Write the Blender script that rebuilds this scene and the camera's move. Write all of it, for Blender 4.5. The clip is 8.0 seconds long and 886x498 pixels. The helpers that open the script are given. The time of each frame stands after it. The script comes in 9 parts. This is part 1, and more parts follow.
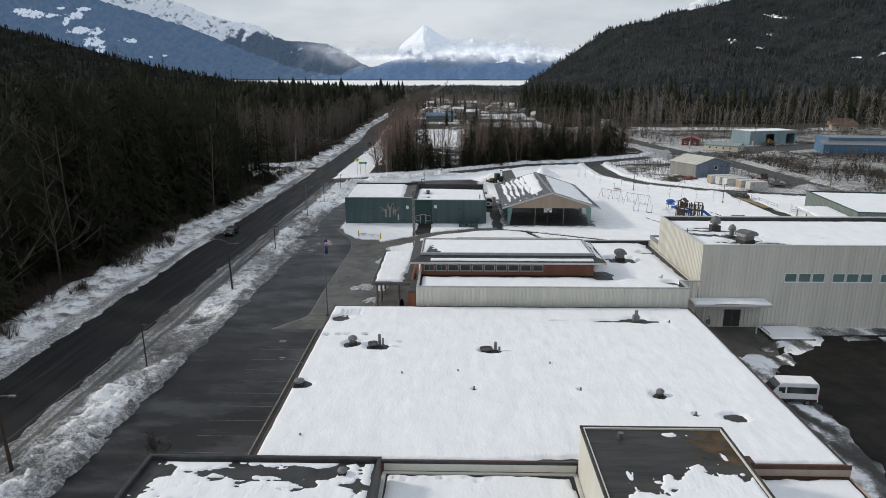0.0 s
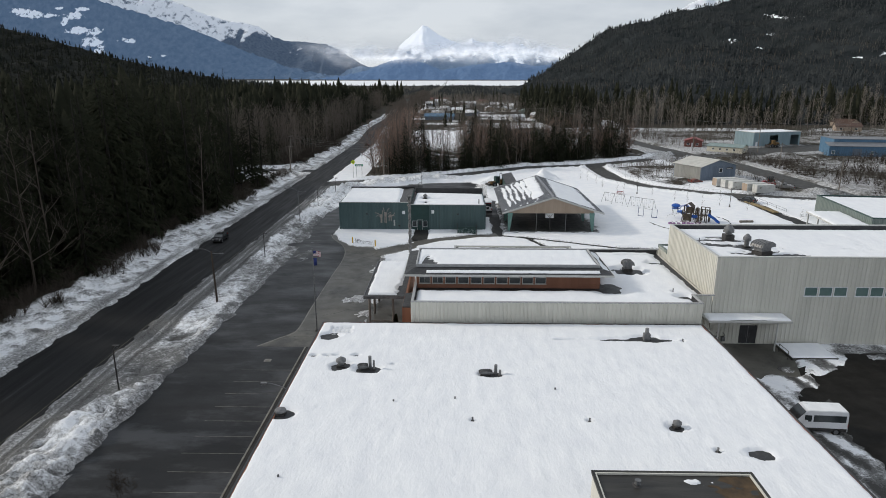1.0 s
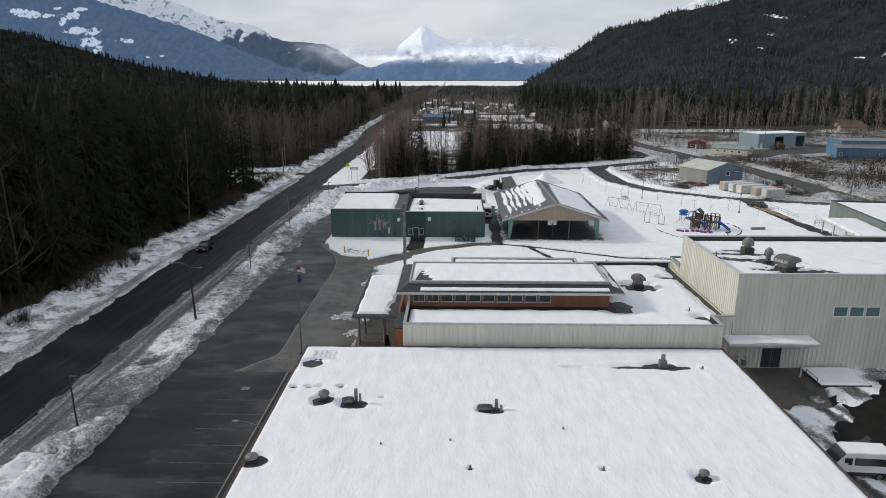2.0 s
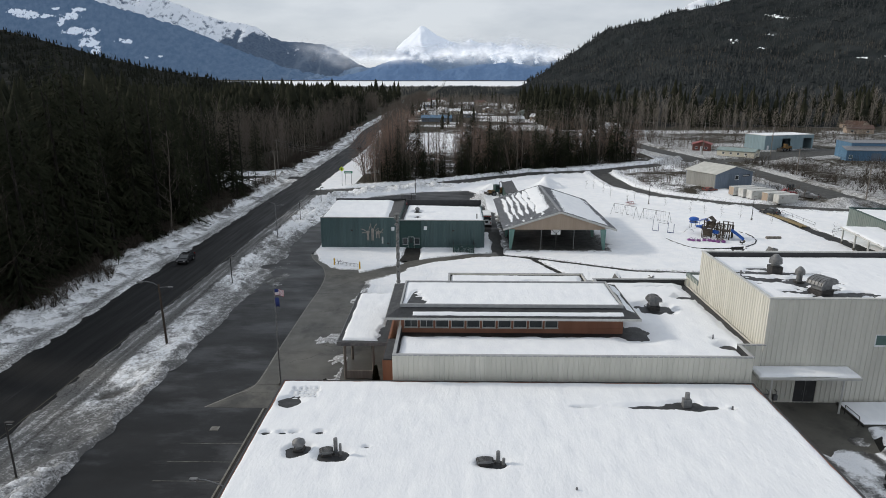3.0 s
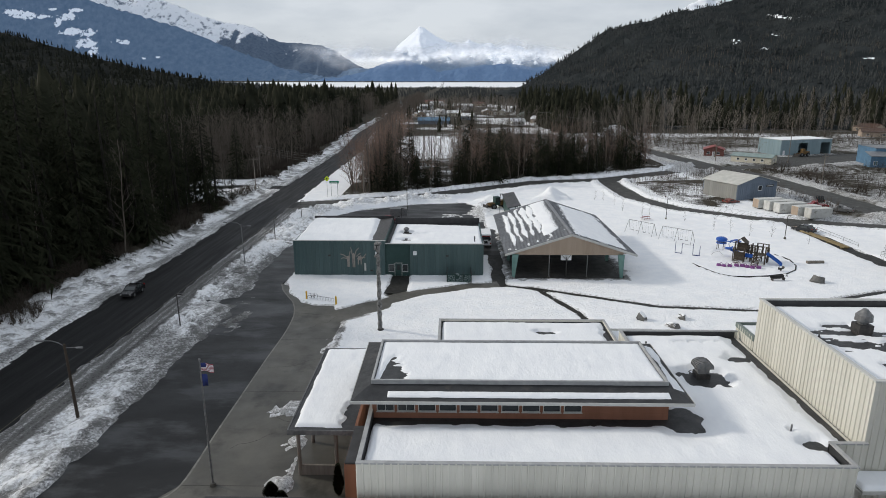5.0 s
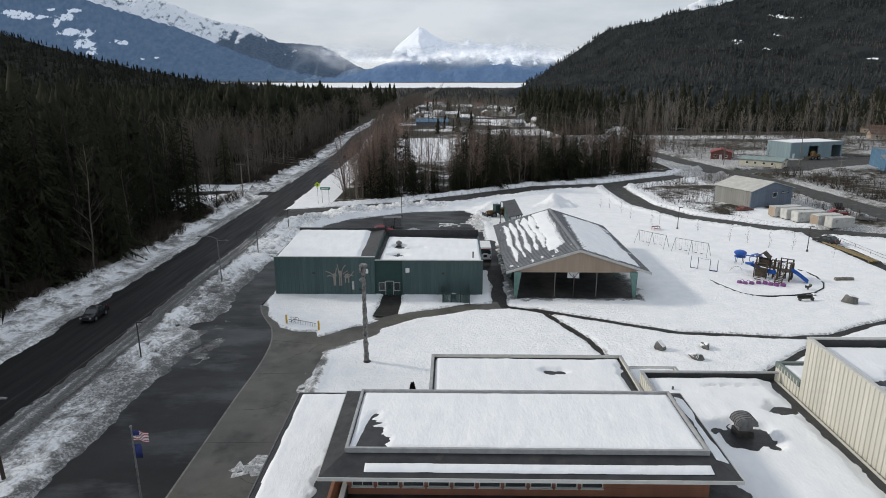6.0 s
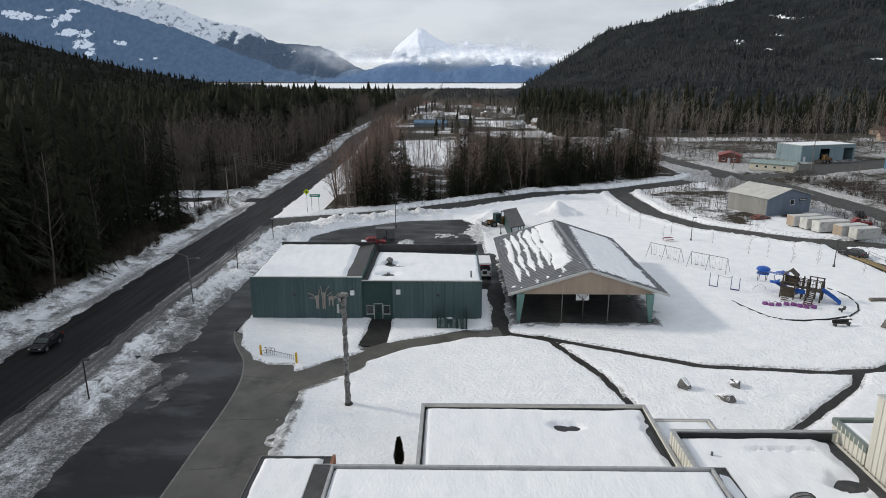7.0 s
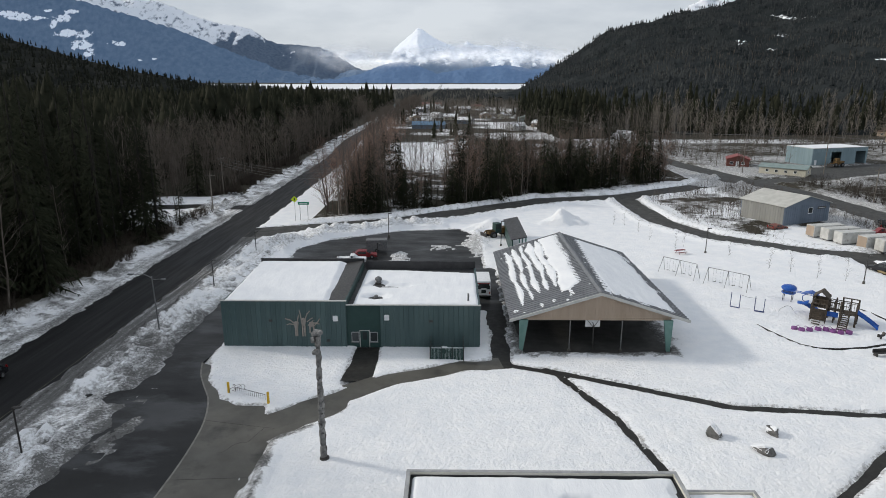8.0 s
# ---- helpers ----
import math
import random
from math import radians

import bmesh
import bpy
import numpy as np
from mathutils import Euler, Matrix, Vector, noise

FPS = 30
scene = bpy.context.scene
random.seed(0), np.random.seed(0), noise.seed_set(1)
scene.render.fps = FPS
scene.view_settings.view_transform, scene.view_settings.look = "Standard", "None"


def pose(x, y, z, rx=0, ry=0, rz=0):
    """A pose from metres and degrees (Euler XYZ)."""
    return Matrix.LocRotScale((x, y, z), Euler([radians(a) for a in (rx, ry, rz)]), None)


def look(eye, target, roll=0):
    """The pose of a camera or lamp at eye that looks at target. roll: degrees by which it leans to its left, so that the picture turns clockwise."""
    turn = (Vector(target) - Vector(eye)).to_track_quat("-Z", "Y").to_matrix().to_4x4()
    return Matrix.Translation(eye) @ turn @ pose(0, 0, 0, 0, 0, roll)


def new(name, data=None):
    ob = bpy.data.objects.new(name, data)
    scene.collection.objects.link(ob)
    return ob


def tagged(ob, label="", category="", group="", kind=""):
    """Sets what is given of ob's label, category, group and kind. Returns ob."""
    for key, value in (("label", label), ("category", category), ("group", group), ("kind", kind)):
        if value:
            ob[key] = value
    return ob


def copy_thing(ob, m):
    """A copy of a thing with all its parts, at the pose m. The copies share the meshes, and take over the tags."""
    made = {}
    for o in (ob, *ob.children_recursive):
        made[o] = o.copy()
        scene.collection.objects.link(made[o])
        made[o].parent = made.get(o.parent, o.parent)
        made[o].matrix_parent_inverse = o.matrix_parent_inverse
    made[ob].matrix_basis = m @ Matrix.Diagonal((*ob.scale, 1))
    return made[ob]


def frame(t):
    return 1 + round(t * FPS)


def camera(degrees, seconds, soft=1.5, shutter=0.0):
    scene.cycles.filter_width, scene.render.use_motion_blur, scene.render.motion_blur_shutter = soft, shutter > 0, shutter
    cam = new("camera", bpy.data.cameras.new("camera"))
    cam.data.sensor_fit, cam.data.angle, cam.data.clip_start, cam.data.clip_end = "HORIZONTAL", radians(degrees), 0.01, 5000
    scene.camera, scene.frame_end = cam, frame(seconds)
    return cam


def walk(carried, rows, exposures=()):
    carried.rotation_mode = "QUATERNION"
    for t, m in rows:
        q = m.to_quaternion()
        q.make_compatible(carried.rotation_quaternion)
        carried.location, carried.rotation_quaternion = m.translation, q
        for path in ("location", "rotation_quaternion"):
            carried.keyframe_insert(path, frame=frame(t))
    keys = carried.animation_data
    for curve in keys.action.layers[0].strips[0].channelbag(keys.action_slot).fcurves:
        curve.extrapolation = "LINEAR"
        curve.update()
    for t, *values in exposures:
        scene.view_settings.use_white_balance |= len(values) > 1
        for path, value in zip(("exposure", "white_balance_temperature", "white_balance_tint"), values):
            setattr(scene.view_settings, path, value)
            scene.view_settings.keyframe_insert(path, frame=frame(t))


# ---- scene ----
cam = camera(70.44, 8.0, soft=0.9)
PATH = [
    (0, pose(-0.00, 0.00, 32.00, 74.74, 0, 1.20)),
    (0.5, pose(0.11, 2.47, 32.00, 74.75, 0, 1.16)),
    (1, pose(0.23, 5.47, 32.00, 74.76, 0, 1.13)),
    (1.5, pose(0.37, 8.72, 32.00, 74.77, 0, 1.09)),
    (3, pose(0.85, 20.18, 32.00, 74.81, 0, 0.99)),
    (3.5, pose(1.03, 24.34, 32.00, 74.83, 0, 0.96)),
    (4, pose(1.23, 28.58, 32.00, 74.85, 0, 0.93)),
    (4.5, pose(1.44, 33.00, 32.00, 74.87, 0, 0.91)),
    (6, pose(2.13, 47.17, 31.99, 74.94, 0, 0.84)),
    (6.5, pose(2.39, 52.17, 31.99, 74.96, 0, 0.81)),
    (7, pose(2.65, 57.04, 31.98, 74.99, 0, 0.80)),
    (7.5, pose(2.93, 61.82, 31.98, 75.02, 0, 0.78)),
    (8, pose(3.23, 66.44, 31.97, 75.05, 0, 0.76)),
]
walk(cam, PATH)

# ---- world, sun ----
SUN_FROM = Vector((-0.87, 0.26, 0.425)).normalized()
world = bpy.data.worlds.new("sky")
scene.world = world
world.use_nodes = True
wn, wl = world.node_tree.nodes, world.node_tree.links
wn.clear()
sky = wn.new("ShaderNodeTexSky")
sky.sky_type, sky.sun_disc = "NISHITA", False
sky.sun_elevation, sky.sun_rotation = math.asin(SUN_FROM.z), math.atan2(SUN_FROM.x, SUN_FROM.y)
blue = wn.new("ShaderNodeBackground")
blue.inputs["Strength"].default_value = 0.1
wl.new(sky.outputs[0], blue.inputs["Color"])
wc = wn.new("ShaderNodeTexCoord")
wm = wn.new("ShaderNodeMapping")
wm.inputs["Scale"].default_value = (1.4, 1.4, 5.0)
wl.new(wc.outputs["Generated"], wm.inputs["Vector"])
cloud = wn.new("ShaderNodeTexNoise")
cloud.inputs["Scale"].default_value, cloud.inputs["Detail"].default_value, cloud.inputs["Roughness"].default_value = 2.6, 9, 0.55
wl.new(wm.outputs[0], cloud.inputs["Vector"])
tone = wn.new("ShaderNodeValToRGB")
tone.color_ramp.elements[0].position, tone.color_ramp.elements[0].color = 0.34, (0.575, 0.63, 0.71, 1)
tone.color_ramp.elements[1].position, tone.color_ramp.elements[1].color = 0.62, (0.805, 0.853, 0.915, 1)
wl.new(cloud.outputs["Fac"], tone.inputs["Fac"])
grey = wn.new("ShaderNodeBackground")
grey.inputs["Strength"].default_value = 0.885
wl.new(tone.outputs[0], grey.inputs["Color"])
cover = wn.new("ShaderNodeMixShader")
cover.inputs["Fac"].default_value = 0.9
wl.new(blue.outputs[0], cover.inputs[1])
wl.new(grey.outputs[0], cover.inputs[2])
wout = wn.new("ShaderNodeOutputWorld")
wl.new(cover.outputs[0], wout.inputs["Surface"])

sun = new("sun", bpy.data.lights.new("sun", "SUN"))
sun.data.energy, sun.data.angle, sun.data.color = 2.3, radians(6.5), (1.0, 0.93, 0.82)
sun.matrix_world = look(SUN_FROM * 100, (0, 0, 0))

# ---- materials ----
def mat(name, c1, c2, scale=1.0, rough=0.8, metal=0.0, bump=0.1, bscale=8.0, spec=0.3, stain=None, streak=False, vary=0.0, stretch=None):
    """Two-tone noise colour, fine relief, optional stain (colour, scale, threshold), upright streaks, and a shade per object."""
    m = bpy.data.materials.new(name)
    m.use_nodes = True
    nt, ln = m.node_tree.nodes, m.node_tree.links
    b = nt["Principled BSDF"]
    b.inputs["Metallic"].default_value = metal
    b.inputs["Specular IOR Level"].default_value = spec
    geo = nt.new("ShaderNodeNewGeometry")
    pos = geo.outputs["Position"]
    if streak or stretch:
        mp = nt.new("ShaderNodeMapping")
        mp.inputs["Scale"].default_value = stretch or (1, 1, 0.12)
        ln.new(pos, mp.inputs["Vector"])
        pos = mp.outputs[0]

    def tex(s, detail=6, r=0.6):
        n = nt.new("ShaderNodeTexNoise")
        n.inputs["Scale"].default_value, n.inputs["Detail"].default_value, n.inputs["Roughness"].default_value = s, detail, r
        ln.new(pos, n.inputs["Vector"])
        return n.outputs["Fac"]

    def ramp(src, lo, hi):
        n = nt.new("ShaderNodeMapRange")
        n.inputs["From Min"].default_value, n.inputs["From Max"].default_value = lo, hi
        ln.new(src, n.inputs["Value"])
        return n.outputs[0]

    def blend(f, a, c):
        n = nt.new("ShaderNodeMix")
        n.data_type = "RGBA"
        for sock, val in ((n.inputs[6], a), (n.inputs[7], c)):
            if isinstance(val, tuple):
                sock.default_value = (*val, 1)
            else:
                ln.new(val, sock)
        if isinstance(f, float):
            n.inputs[0].default_value = f
        else:
            ln.new(f, n.inputs[0])
        return n.outputs[2]

    col = blend(ramp(tex(scale), 0.32, 0.68), c1, c2)
    if stain:
        col = blend(ramp(tex(stain[1], 8, 0.65), stain[2], stain[2] + 0.12), col, stain[0])
    if vary:
        info = nt.new("ShaderNodeObjectInfo")
        hsv = nt.new("ShaderNodeHueSaturation")
        ln.new(ramp(info.outputs["Random"], -0.0001, 1.0), hsv.inputs["Value"])
        n = hsv.inputs["Value"].links[0].from_node
        n.inputs["To Min"].default_value, n.inputs["To Max"].default_value = 1 - vary, 1 + vary
        ln.new(col, hsv.inputs["Color"])
        col = hsv.outputs[0]
    ln.new(col, b.inputs["Base Color"])
    rr = ramp(tex(scale * 2.3), 0.3, 0.7)
    rr.node.inputs["To Min"].default_value, rr.node.inputs["To Max"].default_value = max(rough - 0.12, 0.02), min(rough + 0.1, 1)
    ln.new(rr, b.inputs["Roughness"])
    if bump:
        bp = nt.new("ShaderNodeBump")
        bp.inputs["Strength"].default_value, bp.inputs["Distance"].default_value = 0.6, bump
        ln.new(tex(bscale, 7), bp.inputs["Height"])
        ln.new(bp.outputs[0], b.inputs["Normal"])
    return m


M_ROOFSNOW = mat("roof_snow", (0.735, 0.752, 0.782), (0.81, 0.824, 0.84), 0.7, 0.75, bump=0.085, bscale=4.2, spec=0.12, stretch=(1, 0.5, 1))
M_MEMBRANE = mat("roof_membrane", (0.022, 0.023, 0.025), (0.045, 0.046, 0.048), 0.8, 0.55, bump=0.02, bscale=14, stain=((0.07, 0.065, 0.06), 0.5, 0.6))
M_SILT = mat("dried_silt", (0.022, 0.018, 0.013), (0.11, 0.07, 0.036), 0.8, 0.8, bump=0.01, bscale=9)
M_TARROOF = mat("tarred_roof", (0.014, 0.014, 0.014), (0.045, 0.043, 0.038), 1.0, 0.45, bump=0.02, bscale=6, stain=((0.085, 0.066, 0.042), 0.30, 0.62), stretch=(0.18, 1.0, 1))
M_CREAM = mat("cream_siding", (0.53, 0.52, 0.462), (0.60, 0.585, 0.525), 0.6, 0.55, bump=0.006, bscale=20, streak=True, vary=0.05)
M_GREENSIDE = mat("green_siding", (0.055, 0.092, 0.094), (0.074, 0.114, 0.115), 0.5, 0.5, bump=0.006, bscale=20, streak=True, vary=0.10)
M_GREENTRIM = mat("green_trim", (0.02, 0.05, 0.047), (0.03, 0.065, 0.06), 0.8, 0.5, bump=0.004)
M_WEATHERED = mat("weathered_emblem", (0.24, 0.215, 0.19), (0.33, 0.30, 0.27), 2.0, 0.7, bump=0.004)
M_TRIM = mat("pale_trim", (0.42, 0.42, 0.40), (0.52, 0.52, 0.50), 1.2, 0.5, bump=0.004)
M_COPING = mat("grey_coping", (0.27, 0.275, 0.28), (0.38, 0.385, 0.385), 1.5, 0.5, bump=0.004)
M_DARKTRIM = mat("dark_trim", (0.03, 0.03, 0.032), (0.05, 0.05, 0.052), 1.0, 0.5, bump=0.004)
M_RUST = mat("redwood_cladding", (0.21, 0.095, 0.058), (0.275, 0.125, 0.078), 0.7, 0.7, bump=0.012, bscale=12, streak=True, vary=0.06)
M_BROWN = mat("brown_parapet", (0.06, 0.032, 0.022), (0.09, 0.05, 0.035), 1.0, 0.6)
M_TAN = mat("tan_panel", (0.33, 0.26, 0.20), (0.40, 0.32, 0.25), 0.8, 0.65, bump=0.008, streak=True, vary=0.04)
M_GREYROOF = mat("grey_metal_roof", (0.15, 0.155, 0.165), (0.21, 0.215, 0.225), 0.7, 0.42, metal=0.3, bump=0.004, vary=0.06)
M_TEAL = mat("teal_steel", (0.11, 0.21, 0.19), (0.15, 0.26, 0.235), 1.2, 0.5, bump=0.004)
M_GALV = mat("galvanised_metal", (0.11, 0.115, 0.12), (0.21, 0.21, 0.21), 3.0, 0.5, metal=0.35, bump=0.004)
M_DARKMETAL = mat("dark_metal", (0.03, 0.03, 0.032), (0.07, 0.065, 0.06), 3.0, 0.5, metal=0.3, bump=0.004)
M_ASPHALT = mat("road_asphalt", (0.009, 0.0094, 0.010), (0.018, 0.0184, 0.019), 0.5, 0.6, bump=0.012, bscale=30, spec=0.12, stain=((0.045, 0.046, 0.048), 0.55, 0.61), stretch=(1, 0.06, 1))
M_DRYROAD = mat("grey_asphalt", (0.040, 0.040, 0.0385), (0.070, 0.0695, 0.066), 0.4, 0.7, bump=0.012, bscale=30, spec=0.15, stain=((0.11, 0.11, 0.105), 0.35, 0.58))
M_WETLOT = mat("wet_asphalt", (0.0095, 0.0100, 0.0105), (0.021, 0.0215, 0.022), 0.16, 0.42, bump=0.006, bscale=30, spec=0.14, stain=((0.050, 0.052, 0.055), 0.20, 0.49), stretch=(0.45, 1.0, 1))
M_YARDLOT = mat("damp_brown_asphalt", (0.0085, 0.0080, 0.0072), (0.019, 0.0178, 0.016), 0.3, 0.6, bump=0.008, bscale=30, spec=0.07, stain=((0.030, 0.029, 0.027), 0.25, 0.62))
M_CONCRETE = mat("wet_concrete", (0.066, 0.063, 0.055), (0.118, 0.112, 0.098), 0.22, 0.45, bump=0.006, bscale=20, spec=0.25, stain=((0.042, 0.041, 0.036), 0.17, 0.53))
M_PALEEDGE = mat("worn_concrete_edge", (0.13, 0.125, 0.11), (0.24, 0.235, 0.215), 1.5, 0.75, bump=0.006, bscale=20)
M_JOINT = mat("wet_joint", (0.026, 0.025, 0.022), (0.055, 0.052, 0.045), 1.5, 0.6, bump=0.0)
M_PATH = mat("damp_path", (0.018, 0.018, 0.0175), (0.036, 0.035, 0.032), 0.6, 0.6, bump=0.01, bscale=20, spec=0.15)
M_COURTFLOOR = mat("damp_court_asphalt", (0.030, 0.030, 0.029), (0.058, 0.057, 0.054), 0.35, 0.55, bump=0.008, bscale=20, spec=0.2)
M_LINE = mat("road_paint", (0.05, 0.05, 0.045), (0.19, 0.185, 0.165), 1.6, 0.7, bump=0.0)
M_FAINTLINE = mat("worn_road_paint", (0.035, 0.034, 0.030), (0.115, 0.105, 0.075), 1.2, 0.7, bump=0.0)
M_WORNBEAM = mat("worn_yellow_beam", (0.16, 0.125, 0.065), (0.26, 0.205, 0.115), 1.5, 0.7, bump=0.01)
M_YELLOW = mat("yellow_paint", (0.55, 0.34, 0.02), (0.68, 0.44, 0.04), 3.0, 0.5, bump=0.0)
M_WOODPOLE = mat("dark_pole_wood", (0.035, 0.026, 0.02), (0.075, 0.058, 0.045), 2.0, 0.85, bump=0.02, bscale=14, streak=True)
M_TOTEM = mat("weathered_carved_wood", (0.09, 0.09, 0.088), (0.27, 0.268, 0.26), 2.4, 0.85, bump=0.05, bscale=6, stain=((0.03, 0.028, 0.027), 2.6, 0.52))
M_BARK = mat("bark", (0.035, 0.028, 0.022), (0.07, 0.058, 0.047), 2.0, 0.9, bump=0.03, bscale=8)
M_SPRUCEBARK = mat("dark_spruce_bark", (0.010, 0.009, 0.0075), (0.024, 0.021, 0.017), 2.0, 0.9, bump=0.03, bscale=8)
M_POLEGREY = mat("weathered_pole", (0.12, 0.105, 0.09), (0.23, 0.205, 0.18), 2.0, 0.85, bump=0.02, bscale=14, streak=True)
M_PALEBARK = mat("pale_bark", (0.10, 0.088, 0.075), (0.20, 0.18, 0.155), 1.6, 0.9, bump=0.02, bscale=8, vary=0.25)
M_TWIG = mat("bare_twigs", (0.042, 0.034, 0.028), (0.085, 0.072, 0.060), 0.5, 0.95, bump=0.0, spec=0.05, vary=0.3)
M_REDTWIG = mat("reddish_twigs", (0.16, 0.102, 0.080), (0.28, 0.19, 0.152), 0.5, 0.9, bump=0.0, vary=0.2)
M_SPRUCE = mat("spruce_needles", (0.0140, 0.0172, 0.0105), (0.031, 0.0335, 0.0200), 0.35, 0.9, bump=0.0, spec=0.04, vary=0.4)
# Paler and bluer than the near spruces: distance haze put into the base colour.
M_FARWOOD = mat("hazed_far_spruce", (0.021, 0.0255, 0.028), (0.062, 0.066, 0.065), 0.03, 0.95, bump=0.0, spec=0.03)
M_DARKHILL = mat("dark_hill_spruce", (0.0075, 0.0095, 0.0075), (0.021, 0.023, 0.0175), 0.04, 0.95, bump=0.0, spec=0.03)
M_FARBARE = mat("far_bare_wood", (0.15, 0.13, 0.112), (0.28, 0.25, 0.22), 0.5, 0.95, bump=0.0, spec=0.03)
M_DARKWOOD = mat("dark_brown_wood", (0.050, 0.043, 0.037), (0.105, 0.091, 0.078), 0.4, 0.95, bump=0.0, spec=0.05, vary=0.2)
M_GREYWOOD = mat("grey_brown_wood", (0.085, 0.072, 0.061), (0.165, 0.143, 0.123), 0.4, 0.95, bump=0.0, spec=0.05, vary=0.2)
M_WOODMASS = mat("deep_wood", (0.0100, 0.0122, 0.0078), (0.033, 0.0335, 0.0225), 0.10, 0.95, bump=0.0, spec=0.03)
M_ROCK = mat("granite_rock", (0.08, 0.08, 0.077), (0.19, 0.187, 0.18), 1.4, 0.9, bump=0.08, bscale=3.0, stain=((0.04, 0.04, 0.037), 1.0, 0.55))
M_BLUEPLAY = mat("blue_plastic", (0.012, 0.075, 0.33), (0.02, 0.10, 0.40), 1.0, 0.35, bump=0.0)
M_PURPLE = mat("purple_plastic", (0.18, 0.06, 0.20), (0.24, 0.09, 0.26), 1.0, 0.4, bump=0.0)
M_PLAYWOOD = mat("brown_play_timber", (0.040, 0.032, 0.025), (0.095, 0.078, 0.060), 2.0, 0.75, bump=0.01, bscale=14)
M_WHITE = mat("white_paint", (0.68, 0.69, 0.70), (0.76, 0.77, 0.78), 1.0, 0.35, bump=0.0)
M_GRIMY = mat("grimy_white_paint", (0.42, 0.42, 0.40), (0.58, 0.58, 0.56), 1.0, 0.55, bump=0.0, stain=((0.20, 0.18, 0.15), 1.1, 0.58))
M_RED = mat("red_paint", (0.16, 0.02, 0.024), (0.21, 0.028, 0.032), 1.0, 0.35, bump=0.0)
M_REDROOF = mat("red_roof", (0.13, 0.05, 0.042), (0.19, 0.075, 0.06), 1.0, 0.6, bump=0.01)
M_BRIGHTRED = mat("bright_red_roof", (0.20, 0.040, 0.034), (0.27, 0.058, 0.048), 1.0, 0.55, bump=0.01)
M_BLACKCAR = mat("black_car_paint", (0.012, 0.013, 0.015), (0.02, 0.021, 0.023), 1.0, 0.2, bump=0.0, spec=0.5)
M_TYRE = mat("tyre_rubber", (0.012, 0.012, 0.012), (0.022, 0.022, 0.022), 4.0, 0.85, bump=0.005)
M_GLASS = mat("dark_window_glass", (0.03, 0.036, 0.038), (0.05, 0.058, 0.06), 0.8, 0.12, bump=0.0, spec=0.6)
M_PANE = mat("pale_window_glass", (0.10, 0.16, 0.15), (0.16, 0.23, 0.215), 0.6, 0.12, bump=0.0, spec=0.6)
M_SHEDSIDE = mat("shed_side_tone", (0.25, 0.25, 0.235), (0.31, 0.31, 0.29), 0.5, 0.55, bump=0.006, streak=True, vary=0.06)
M_BLUESHED = mat("blue_shed_siding", (0.19, 0.265, 0.295), (0.235, 0.315, 0.345), 0.5, 0.5, bump=0.006, streak=True, vary=0.06)
M_BLUEWALL = mat("blue_store_siding", (0.075, 0.155, 0.245), (0.10, 0.19, 0.29), 0.5, 0.5, bump=0.006, streak=True, vary=0.06)
M_PALEROOF = mat("pale_metal_roof", (0.40, 0.395, 0.36), (0.54, 0.53, 0.49), 0.5, 0.5, bump=0.004, streak=True)
M_SLATE = mat("slate_blue_siding", (0.12, 0.155, 0.20), (0.155, 0.19, 0.24), 0.5, 0.5, bump=0.006, streak=True, vary=0.06)
M_PALEGREEN = mat("pale_green_siding", (0.135, 0.165, 0.152), (0.17, 0.205, 0.19), 0.5, 0.55, bump=0.006, streak=True, vary=0.06)
M_YELLOWWALL = mat("cream_wall", (0.50, 0.47, 0.38), (0.57, 0.54, 0.45), 0.8, 0.7, bump=0.006)
M_ROOFGREEN = mat("faded_green_roof", (0.17, 0.23, 0.22), (0.24, 0.30, 0.29), 0.8, 0.6, bump=0.006)
M_SIGNGREEN = mat("green_sign", (0.01, 0.20, 0.11), (0.015, 0.24, 0.14), 2.0, 0.4, bump=0.0)
M_SIGNYEL = mat("fluorescent_yellow_sign", (0.55, 0.72, 0.02), (0.62, 0.78, 0.04), 2.0, 0.4, bump=0.0)
M_FLAGRED = mat("flag_red", (0.26, 0.035, 0.05), (0.32, 0.05, 0.065), 3.0, 0.8, bump=0.0)
M_FLAGBLUE = mat("flag_blue", (0.02, 0.03, 0.12), (0.03, 0.045, 0.16), 3.0, 0.8, bump=0.0)
M_MACHINE = mat("faded_machine_paint", (0.13, 0.07, 0.025), (0.20, 0.12, 0.04), 2.0, 0.6, bump=0.01, stain=((0.03, 0.03, 0.022), 1.5, 0.5))
M_LENS = mat("clear_lens", (0.5, 0.5, 0.48), (0.6, 0.6, 0.58), 3.0, 0.15, bump=0.0, spec=0.6)
M_TAIL = mat("red_lens", (0.25, 0.01, 0.01), (0.32, 0.015, 0.015), 3.0, 0.2, bump=0.0)


